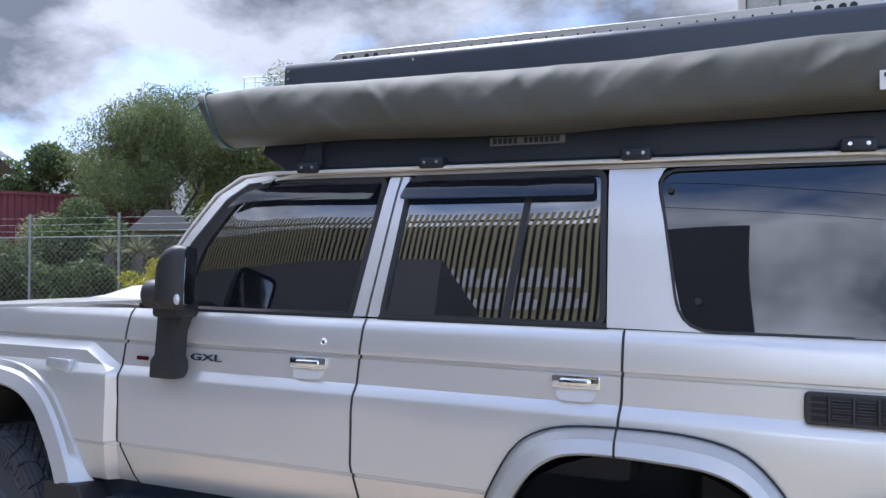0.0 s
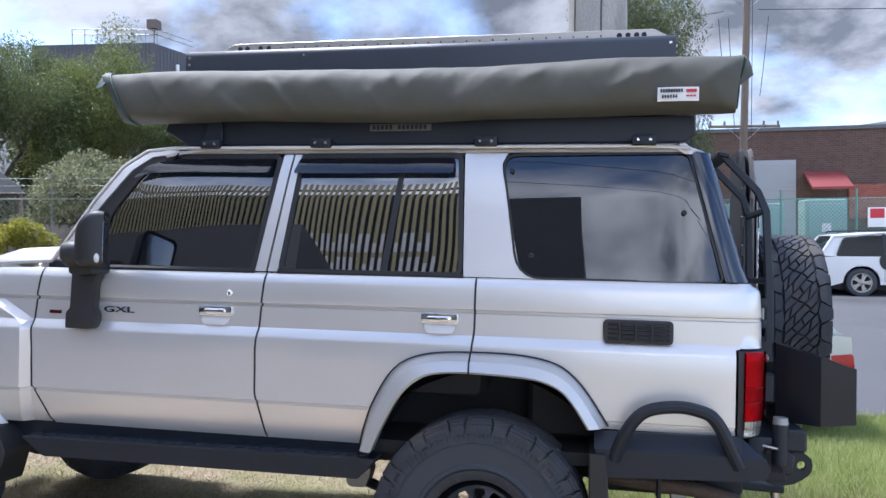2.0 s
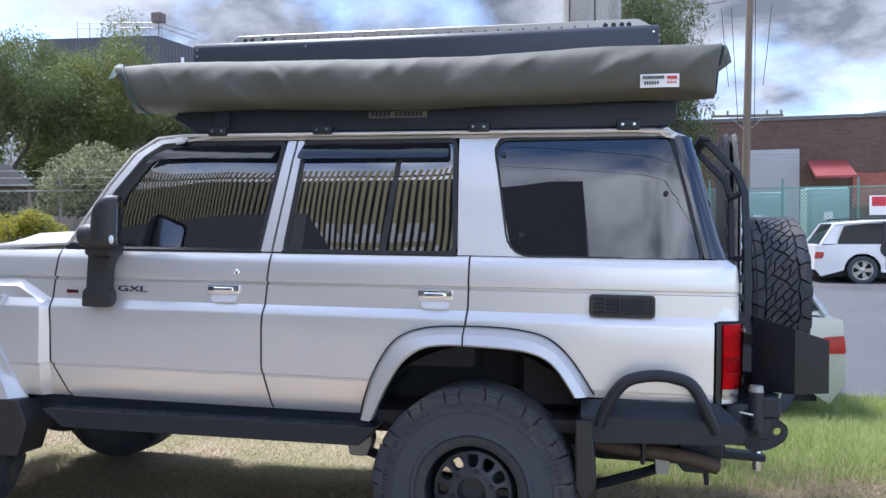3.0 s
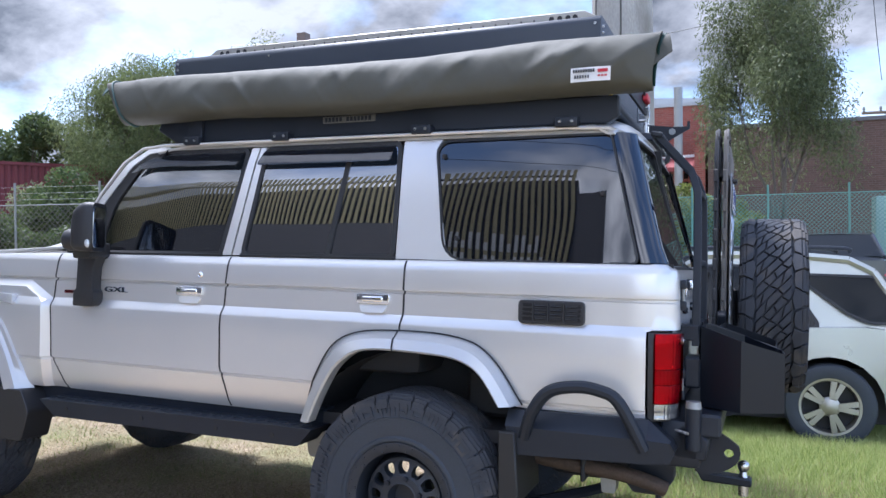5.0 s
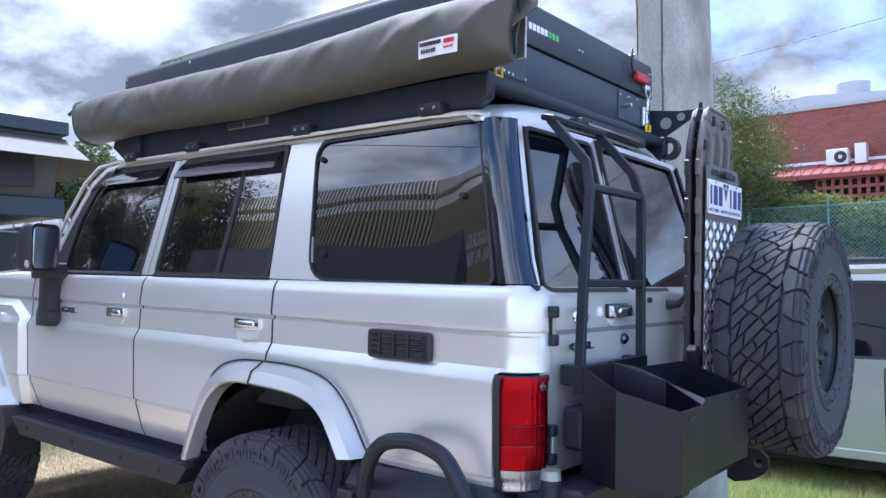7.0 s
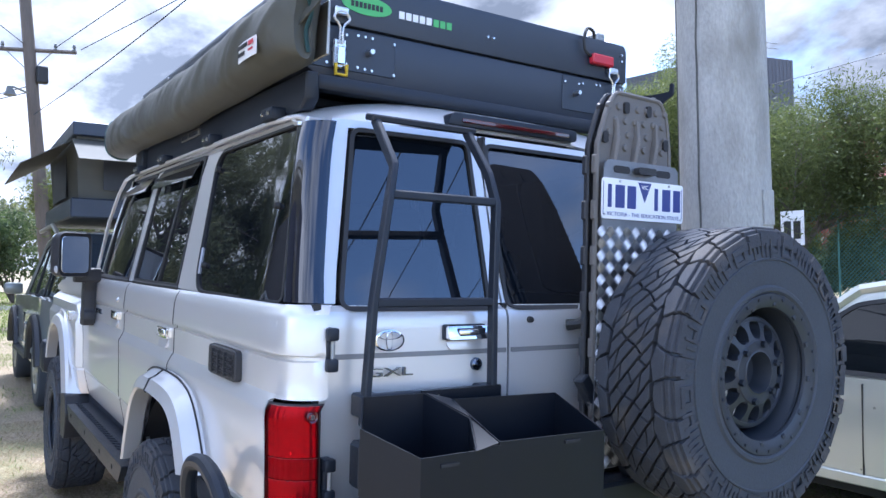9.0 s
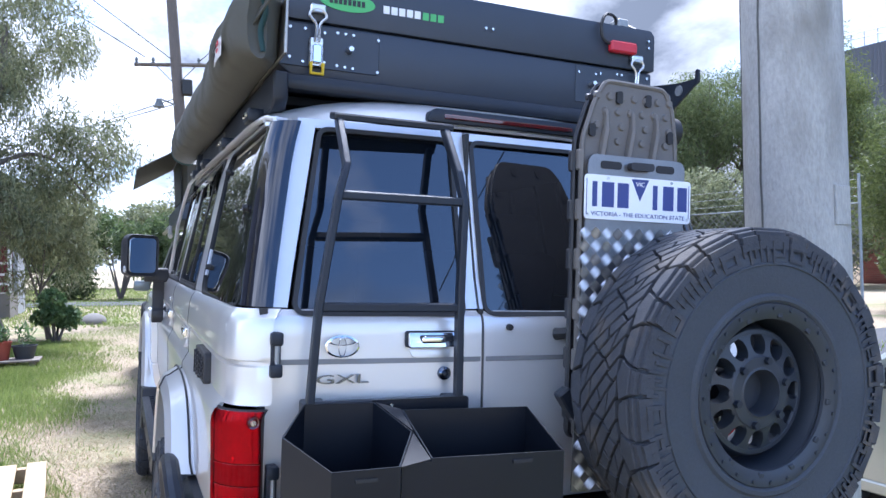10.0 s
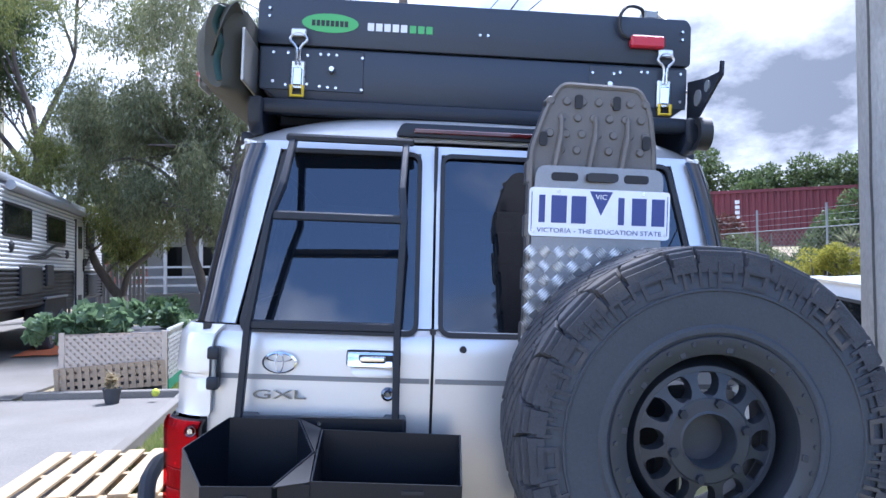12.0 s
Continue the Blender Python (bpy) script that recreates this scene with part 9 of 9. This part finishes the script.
def build_caravan():
    c = thing("caravan", "white and charcoal off-road caravan parked in the driveway", "caravan", m=pose(-17.1, -9.9, 0.1, 0, 0, 11))
    L, W = 9.6, 2.3
    part("upper_wall", box(bmn(), 0, L, 0, W, 1.50, 2.86, 0.05, 2), SHEET_PALE, c)
    part("lower_wall", box(bmn(), 0.02, L - 0.02, 0.02, W - 0.02, 0.86, 1.502, 0.03), CHARCOAL, c)
    # corrugated cladding: rounded ribs; upper wall darkened for the shade in the hollows
    for z0, n, mat in ((1.52, 19, CLADDING), (0.90, 8, CHARCOAL)):
        bm = bmn()
        for i in range(n):
            z = z0 + (0.069 if n > 10 else 0.075) * i
            prism(bm, [(W - 0.01, z), (W + 0.012, z + 0.008), (W + 0.018, z + 0.024), (W + 0.012, z + 0.040), (W - 0.01, z + 0.048)], "x", 0.06, L - 0.06)
        part("wall_ribs", bm, mat, c)["kind"] = "stuff"
    part("corner_post", box(bmn(), -0.02, 0.10, W - 0.06, W + 0.03, 0.86, 2.86, 0.015, 2), CHARCOAL, c)
    part("roof_edge", box(bmn(), -0.04, L + 0.04, -0.04, W + 0.05, 2.86, 2.98, 0.03, 2), SHEET_PALE, c)
    part("awning_roll", rod(bmn(), (2.2, W + 0.10, 2.80), (8.9, W + 0.10, 2.80), 0.075, n=12), SHEET_PALE, c)
    d = part("door", box(bmn(), 2.70, 3.62, W - 0.01, W + 0.034, 0.70, 2.62, 0.01), WHITE_PAINT, c)
    for x in (2.70, 3.60):
        part("door_jamb", box(bmn(), x - 0.02, x + 0.02, W, W + 0.045, 0.70, 2.64), CHARCOAL, d)
    part("door_window", prism(bmn(), rounded([(2.92, 2.0), (3.40, 2.0), (3.40, 2.5), (2.92, 2.5)], 0.05), "y", W + 0.03, W + 0.042), GLASS_REAR, d)
    part("door_handle", box(bmn(), 2.78, 2.84, W + 0.03, W + 0.07, 1.50, 1.78, 0.012), CHARCOAL, d)
    part("door_vent", box(bmn(), 2.95, 3.35, W + 0.03, W + 0.04, 0.80, 0.98), CHARCOAL, d)
    for x0, x1, z0, z1 in ((4.6, 6.2, 2.02, 2.56), (7.3, 9.0, 2.02, 2.56), (1.25, 2.35, 2.02, 2.56)):
        w = part("window", prism(bmn(), rounded([(x0, z0), (x1, z0), (x1, z1), (x0, z1)], 0.06), "y", W, W + 0.03, 0.008), RUBBER, c)
        part("pane", prism(bmn(), rounded([(x0 + 0.05, z0 + 0.05), (x1 - 0.05, z0 + 0.05), (x1 - 0.05, z1 - 0.05), (x0 + 0.05, z1 - 0.05)], 0.05), "y", W + 0.028, W + 0.036), CAR_GLASS, w)
    for x0, x1, z0, z1 in ((6.65, 8.05, 1.10, 1.58), (5.75, 6.30, 1.22, 1.62), (1.0, 2.2, 0.95, 1.45)):
        part("hatch", box(bmn(), x0, x1, W - 0.02, W + 0.05, z0, z1, 0.02), CHARCOAL, c, "charcoal storage hatch")
    for x, z in ((4.45, 1.85), (8.55, 1.88), (2.45, 1.72)):
        part("wall_lamp", lathe(bmn(), [(0.0, 0.05), (0.06, 0.045), (0.09, 0.02), (0.095, -0.01)], 16, "y", pose(x, W + 0.01, z)), CHARCOAL, c)
    for pts, r in (([(4.7, 2.00), (5.6, 1.98), (6.5, 1.80), (7.5, 1.74)], 0.035), ([(4.9, 1.78), (5.7, 1.82), (6.4, 1.74), (7.4, 1.70)], 0.030), ([(1.3, 1.95), (1.8, 1.90), (2.3, 1.72)], 0.03)):
        bm = bmn()
        tube(bm, smooth_path([(x, W + 0.020, z) for x, z in pts], 6), [r * (0.3 + 0.7 * math.sin(math.pi * k / 18.0)) if len(pts) == 4 else r * 0.7 for k in range(len(smooth_path([(x, 0, z) for x, z in pts], 6)))], 4)
        part("stripe", bm, CHARCOAL, c, "dark swept stripe")
    for x in (5.0, 5.95):
        road_wheel(c, pose(x, W - 0.06, 0.38, 0, 0, 180), 0.38, 0.24)
        road_wheel(c, pose(x, 0.10, 0.38), 0.38, 0.24)
    part("wheel_arch", prism(bmn(), rounded([(4.45, 0.60), (4.62, 0.98), (6.33, 0.98), (6.50, 0.60)], 0.05), "y", W - 0.30, W + 0.03), CABIN, c)
    part("arch_lip", box(bmn(), 4.55, 6.40, W + 0.02, W + 0.07, 0.985, 1.03, 0.01), SHEET_PALE, c, "pale wheel arch lip")
    part("chassis", box(bmn(), -1.2, L - 0.3, 0.35, W - 0.35, 0.66, 0.86), POWDER, c)
    part("step", box(bmn(), 2.75, 3.55, W, W + 0.35, 0.42, 0.46, 0.01), POWDER, c)


build_caravan()
mat_ = thing("orange_mat", "faded orange mat on the driveway beside the caravan", "mat", m=pose(-11.6, -6.45, 0.138, 0, 0, 12))
part("sheet", thicken(sheet(bmn(), lambda u, v: (2.4 * u - 1.2, 0.7 * v - 0.35, 0.012 + 0.018 * noise.noise(Vector((u * 5, v * 3, 1.0)))), span(0, 1, 16), span(0, 1, 8)), 0.006), ORANGE_MAT, mat_)

# ---- garden beside the driveway ----
slab = bmn()
sheet(slab, lambda u, v: (-5.84 + 5.4 * u, -2.54 + 0.43 * u - 6.5 * v, ground_z(0, -3) + 0.03), span(0, 1, 20), span(0, 1, 12))
tagged(part("driveway", thicken(slab, 0.08), SLAB), "pale cracked concrete driveway", "driveway", kind="structure")
slab = bmn()
sheet(slab, lambda u, v: (-30 + 24.16 * u, -4.42 - 7.7 * v, ground_z(0, -5) + 0.03), span(0, 1, 20), span(0, 1, 8))
tagged(part("driveway", thicken(slab, 0.08), SLAB), "pale cracked concrete driveway", "driveway", kind="structure")
edge = bmn()
box(edge, 0.0, 4.6, -0.05, 0.05, -0.05, 0.10, 0.008)
ob = tagged(part("driveway_kerb", edge, SLAB), "low concrete edging of the driveway", "kerb", kind="structure")
ob.matrix_basis = pose(-5.85, -2.50, 0.08, 0, 0, 4.6)
box_edge = bmn()
box(box_edge, -5.95, -5.83, -4.3, -2.55, 0.0, 0.19, 0.01)
tagged(part("garden_kerb", box_edge, SLAB), "low concrete edging before the planter", "kerb", kind="structure")


def lattice(bm, w, h, pitch, bar, t, diagonal=True):
    """Crossed laths in the x-z plane, kept inside w by h."""
    if diagonal:
        n = int((w + h) / pitch)
        for i in range(n + 1):
            s = -h + i * pitch
            for sg in (1, -1):
                lo, hi = max(0.0, -s), min(h, w - s)
                if hi - lo < 0.02:
                    continue
                p = Vector((s + lo, 0, lo if sg > 0 else h - lo)); q = Vector((s + hi, 0, hi if sg > 0 else h - hi))
                d = (q - p).normalized(); nn = Vector((-d.z, 0, d.x)) * bar / 2
                off = Vector((0, t * 0.5 * sg, 0))
                vs = [bm.verts.new(v + off + Vector((0, y, 0))) for y in (-t / 2, t / 2) for v in (p - nn, q - nn, q + nn, p + nn)]
                for f in ((0, 1, 2, 3), (4, 5, 6, 7), (0, 1, 5, 4), (2, 3, 7, 6)):
                    bm.faces.new([vs[k] for k in f])
    else:
        for i in range(int(w / pitch) + 1):
            box(bm, i * pitch, i * pitch + bar, -t, 0, 0, h)
        for i in range(int(h / pitch) + 1):
            box(bm, 0, w, 0, t, i * pitch, i * pitch + bar)
    return bm


pl = thing("lattice_planter", "raised planter clad with pale and brown lattice, full of leafy plants", "planter", m=pose(-6.16, -4.03, 0.12, 0, 0, 96.5))
part("box", box(bmn(), 0.03, 1.16, 0.03, 1.85, 0.0, 0.66), POT_DARK, pl)
part("front_lattice", lattice(bmn(), 1.20, 0.42, 0.085, 0.034, 0.006), LATTICE_PALE, pl, "pale diagonal lattice", m=pose(0, -0.02, 0.26))
# board behind the lattice, its beige darkened for the shade in the gaps
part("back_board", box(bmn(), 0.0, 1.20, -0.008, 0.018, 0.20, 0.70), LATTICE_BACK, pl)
for x in (0.0, 1.15):
    part("corner_board", box(bmn(), x, x + 0.06, -0.034, -0.010, 0.0, 0.72, 0.003), LATTICE_PALE, pl)
part("low_lattice", lattice(bmn(), 1.22, 0.30, 0.085, 0.050, 0.010, False), LATTICE_BROWN, pl, "brown square lattice", m=pose(-0.03, -0.06, 0.0, 0, -3.5))
part("side_lattice", lattice(bmn(), 1.80, 0.60, 0.110, 0.026, 0.004), WHITE_PAINT, pl, "white diagonal lattice", m=pose(1.215, 0.02, 0.13, 0, 0, 90))
part("side_rail", box(bmn(), 1.20, 1.235, 0.0, 1.85, 0.71, 0.745, 0.003), WHITE_PAINT, pl)
part("base_strip", box(bmn(), 1.195, 1.22, 0.03, 1.83, 0.0, 0.12), GREEN_SHEET, pl, "green plastic edging")
leafy = [(-6.3, -4.05, 0.84, 0.20), (-6.35, -3.75, 0.92, 0.22), (-6.5, -3.45, 0.92, 0.20), (-6.75, -3.9, 0.94, 0.26), (-7.3, -3.7, 0.98, 0.3), (-6.3, -4.3, 0.86, 0.18), (-7.5, -3.1, 0.92, 0.2)]
bush("vegetable_plants", "broad-leaved green plants growing in the planter", leafy, 1500, LEAF_BROAD, 0.19, 71, "plants", 0.10, 0.85, False)
bush("garden_shrub", "green shrubs and grasses behind the planter", [(-9.2, -3.3, 0.6, 0.4), (-10.0, -3.9, 0.8, 0.45), (-11.6, -4.2, 0.6, 0.4), (-13.9, -2.2, 0.7, 0.5)], 6000, LEAF_POT, 0.12, 72, "shrub")
spiky_plant("spiky_plant", "grassy spiky plant behind the planter", -8.57, -3.30, 0.1, 0.5, 44, 0.5, 73)
spiky_plant("spiky_plant", "grassy spiky plant among the pots", -10.47, -3.94, 0.1, 0.45, 40, 0.5, 74)


def pot(x, y, r, h, mat, label, plant, seed, z=0.18, leaves=LEAF_POT):
    p = thing("plant_pot", label, "plant pot", "pots on the shelf", Matrix.Translation((x, y, z)))
    part("pot", lathe(bmn(), [(0.0, 0.0), (r * 0.72, 0.0), (r * 0.98, h * 0.9), (r * 1.06, h * 0.9), (r * 1.06, h), (r * 0.94, h), (r * 0.9, h * 0.85), (0.0, h * 0.85)], 24, "z"), mat, p)
    leaf_mesh("plant", [(0, 0, h + plant * 0.45, plant * 0.42, 1.3)], 70, 0.15, 0.030, leaves, p, seed, -0.25)


for k, (x, y, r, h, mat, lab, hh) in enumerate(((-9.91, -3.26, 0.22, 0.30, POT_DARK, "wide dark plant pot with grey spiky leaves", 0.45), (-9.98, -2.93, 0.16, 0.26, POT_GREY, "grey-green plant pot with bright leaves", 0.30), (-10.03, -2.65, 0.135, 0.27, TERRACOTTA, "red plastic plant pot with a young plant", 0.26),
                                                (-10.07, -2.35, 0.17, 0.20, POT_DARK, "dark plant pot with drooping leaves", 0.34), (-10.30, -3.05, 0.14, 0.33, BROWN_POT, "brown clay pot behind the others", 0.20))):
    pot(x, y, r, h, mat, lab, hh, 80 + k)
sh = thing("pot_shelf", "low weathered timber shelf under the pots", "shelf", m=pose(-10.01, -2.93, 0.06))
part("board", box(bmn(), -0.30, 0.25, -0.85, 0.80, 0.09, 0.12, 0.004), TIMBER, sh)
for y in (-0.65, 0.7):
    part("leg", box(bmn(), -0.22, 0.22, y - 0.04, y + 0.04, 0.0, 0.09), TIMBER, sh)
pot(-5.50, -3.20, 0.10, 0.17, POT_DARK, "small black pot with a dry plant by the planter", 0.16, 91, 0.11, STRAW)
bl = thing("yellow_ball", "small yellow-green ball on the kerb", "ball", m=Matrix.Translation((-5.55, -2.75, 0.21)))
bmq = bmn(); bmesh.ops.create_uvsphere(bmq, u_segments=16, v_segments=10, radius=0.045)
part("ball", bmq, surface("tennis_ball", (0.50, 0.55, 0.06), 0.8, 0, 0.1, 30, 300, 0.2), bl)
log = thing("rock", "grey boulder on the verge", "rock", m=Matrix.Translation((-19.5, -1.7, 0.1)))
bmq = bmn(); bmesh.ops.create_icosphere(bmq, subdivisions=3, radius=0.30)
for v in bmq.verts:
    v.co = Vector((v.co.x * 1.3, v.co.y * 1.2, v.co.z * 0.8)) * (1 + 0.2 * noise.noise(v.co * 2.5))
part("stone", bmq, SLAB, log)
st = thing("log_stack", "stack of cut dark logs under the gum tree", "logs", m=Matrix.Translation((-14.05, -4.00, 0.1)))
rnd = random.Random(9)
for i in range(9):
    part("log", rod(bmn(), (-0.5, -0.5 + 0.22 * (i % 5) + 0.1 * (i // 5), 0.1 + 0.2 * (i // 5)), (0.5 + rnd.uniform(-0.1, 0.2), -0.45 + 0.22 * (i % 5) + 0.1 * (i // 5), 0.1 + 0.2 * (i // 5)), 0.1, n=9), BARK, st)


def build_pallet(m):
    p = thing("timber_pallet", "pale pine pallet lying on the grass", "pallet", "", m)
    for i in range(7):
        part("top_board", box(bmn(), -0.60, 0.60, -0.058, 0.058, 0.115, 0.137, 0.003), PINE, p, m=pose(0, -0.52 + 0.1735 * i, 0))
    for x in (-0.56, 0.0, 0.56):
        part("bearer", box(bmn(), x - 0.03, x + 0.03, -0.58, 0.58, 0.022, 0.115, 0.003), PINE, p)
    for y in (-0.5, 0.0, 0.5):
        part("bottom_board", box(bmn(), -0.60, 0.60, y - 0.05, y + 0.05, 0.0, 0.022), PINE, p)


build_pallet(pose(-2.15, -2.02, 0.075, 0, 0, 4))
build_pallet(pose(-0.85, -2.12, 0.075, 0, 0, 4))
# street furniture far down the verge
tn = thing("stone_terrace", "pale terrace wall and railings across the street", "wall", kind="structure")
part("wall", box(bmn(), -34, -33.6, -22, -6, 0.0, 1.1), SLAB, tn)
part("house_wall", box(bmn(), -58, -52, -30, -12, 0.0, 3.4), BRICK_RED, tn)
part("house_roof", prism(bmn(), [(-59, 3.4), (-51.5, 3.4), (-55, 5.2)], "y", -31, -11.5), ROOF_TILE, tn)
for i in range(26):
    part("paling", box(bmn(), -33.85, -33.8, -21.8 + 0.6 * i, -21.72 + 0.6 * i, 1.1, 2.0), WIRE, tn)
vh = thing("verandah_house", "low pale house with white verandah rails across the street", "house", m=Matrix.Translation((-23.13, -8.78, 0.1)))
WL = 4.72
part("wall", box(bmn(), -4.0, -2.0, 0, WL, 0.0, 2.9), SHEET_PALE, vh)
part("door", box(bmn(), -2.01, -1.96, WL * 0.84, WL * 0.97, 0.75, 2.75, 0.01), CONTAINER_RED, vh, "dull red door")
part("roof_edge", box(bmn(), -4.2, 0.2, -0.3, WL + 0.3, 2.9, 3.12, 0.02), WHITE_PAINT, vh)
part("verandah_floor", box(bmn(), -2.0, 0.0, 0, WL, 0.0, 0.75), SLAB, vh)
for k in range(5):
    part("post", box(bmn(), -0.1, 0.0, WL * k / 4 - 0.05, WL * k / 4 + 0.05, 0.75, 2.9), WHITE_PAINT, vh)
for z in (1.0, 1.28, 1.62):
    part("rail", box(bmn(), -0.08, -0.03, 0, WL, z, z + 0.07), WHITE_PAINT, vh)
for k in range(3):
    part("window", box(bmn(), -2.01, -1.97, WL * (0.12 + 0.3 * k), WL * (0.26 + 0.3 * k), 1.3, 2.4), CAR_GLASS, vh)
for k in range(26):
    part("picket", box(bmn(), 2.0, 2.03, -2.2 + 0.13 * k, -2.12 + 0.13 * k, 0.0, 1.75), WIRE_DULL, vh)
flat_patch("side_road", -34, -30, -60, 60, ASPHALT, 0.04, "grey side road at the end of the verge", "road", 4, 40)


# ---- grass ----
def grass(name, count, area, h, w, seed, mask=None, label="tufts of green and dry grass", mat=None, lie=0.45):
    rg = np.random.default_rng(seed)
    x, y = rg.uniform(area[0], area[1], count), rg.uniform(area[2], area[3], count)
    if mask is not None:
        k = mask(x, y, rg)
        x, y = x[k], y[k]
    n = len(x)
    z = np.array([ground_z(a, b) for a, b in zip(x, y)])
    a = rg.uniform(0, 2 * np.pi, n)
    hh = h * rg.uniform(0.35, 1.2, n)
    z = z + 0.018 * np.array([noise.noise(Vector((a * 1.4, b * 1.4, 0.3))) for a, b in zip(x, y)]) * ((np.abs(x) < 14) & (y > -8) & (y < 4))
    lx, ly = rg.normal(0, lie, n) * hh, rg.normal(0, lie, n) * hh
    dx, dy = np.cos(a) * w, np.sin(a) * w
    v = np.stack([np.stack([x - dx, y - dy, z - 0.01], 1), np.stack([x + dx, y + dy, z - 0.01], 1), np.stack([x + lx, y + ly, z + hh], 1)], 1).reshape(-1, 3)
    me = bpy.data.meshes.new(name)
    me.vertices.add(len(v)); me.vertices.foreach_set("co", v.astype(np.float32).ravel())
    me.loops.add(n * 3); me.loops.foreach_set("vertex_index", np.arange(n * 3, dtype=np.int32))
    me.polygons.add(n); me.polygons.foreach_set("loop_start", (np.arange(n) * 3).astype(np.int32))
    me.update(calc_edges=True)
    me.materials.append(mat or GRASS)
    ob = new(name, me)
    return tagged(ob, label, "grass", kind="stuff")


def worn(x, y, rg):
    s = np.array([noise.noise(Vector((a * 0.7, b * 0.7, 2.0))) for a, b in zip(x, y)])
    return s + rg.normal(0, 0.25, len(x)) > 0.05


def ragged(lo, hi, soft=0.5):
    """Thins a strip out towards its edges in y, unevenly."""
    def mask(x, y, rg):
        n = np.array([noise.noise(Vector((a * 0.6, b * 1.2, 4.0))) for a, b in zip(x, y)])
        d = np.minimum(y - lo, hi - y) / soft + 0.9 * n
        return rg.uniform(0, 1, len(x)) < d
    return mask


def off_wheel_track(x, y, rg):
    """Grass stays thin on the driven track beside the wagon and closes up farther on and towards the garden."""
    keep = np.clip(np.maximum((-7.5 - x) / 4.0, (-1.75 - y) / 0.5), 0.30, 1.0)
    return rg.uniform(0, 1, len(x)) < keep


def off_slab(x, y, rg):
    return (y > -2.45 + 0.08 * (x + 5.85)) | ((x < -6.0) & (y > -4.4))


grass("road_verge_grass", 100000, (0.2, 5.5, 0.7, 4.4), 0.095, 0.0045, 5, ragged(0.7, 5.4, 0.9), "long bright green grass at the road edge", GRASS_LUSH)
grass("verge_straw", 70000, (0.3, 5.5, -0.6, 3.6), 0.050, 0.0035, 25, lambda x, y, rg: worn(x, y, rg) | (y < 1.4), "dry cut straw lying in the verge grass", STRAW, 1.5)
grass("thin_verge_grass", 9000, (-5.0, 0.2, 1.3, 4.2), 0.06, 0.003, 15)
grass("near_verge_grass", 26000, (-4.0, 4.5, -2.2, 1.6), 0.040, 0.003, 6, lambda x, y, rg: worn(x, y, rg) & (rg.uniform(0, 1, len(x)) < 0.6))
grass("track_grass", 60000, (-24.0, -3.0, -2.4, 1.6), 0.050, 0.005, 7, lambda x, y, rg: worn(x, y, rg) & off_slab(x, y, rg) & off_wheel_track(x, y, rg))
grass("garden_grass", 90000, (-14.0, -2.0, -3.2, -0.9), 0.070, 0.005, 8, lambda x, y, rg: off_slab(x, y, rg) & ragged(-4.5, -1.3, 0.8)(x, y, rg))
grass("dry_straw", 75000, (-16.0, 3.0, -2.4, 3.6), 0.03, 0.0022, 12, None, "dry trodden straw on the track", STRAW, 1.6)
grass("leaf_litter", 80000, (-5.5, 3.0, -2.6, 1.6), 0.022, 0.0045, 31, None, "dry brown litter and straw under the wagon", STRAW, 2.2)
grass("far_verge_grass", 30000, (-60.0, -18.0, -8.0, 3.5), 0.10, 0.02, 9)
grass("fence_grass", 20000, (-24.0, -5.0, 4.5, 10.0), 0.22, 0.010, 10)
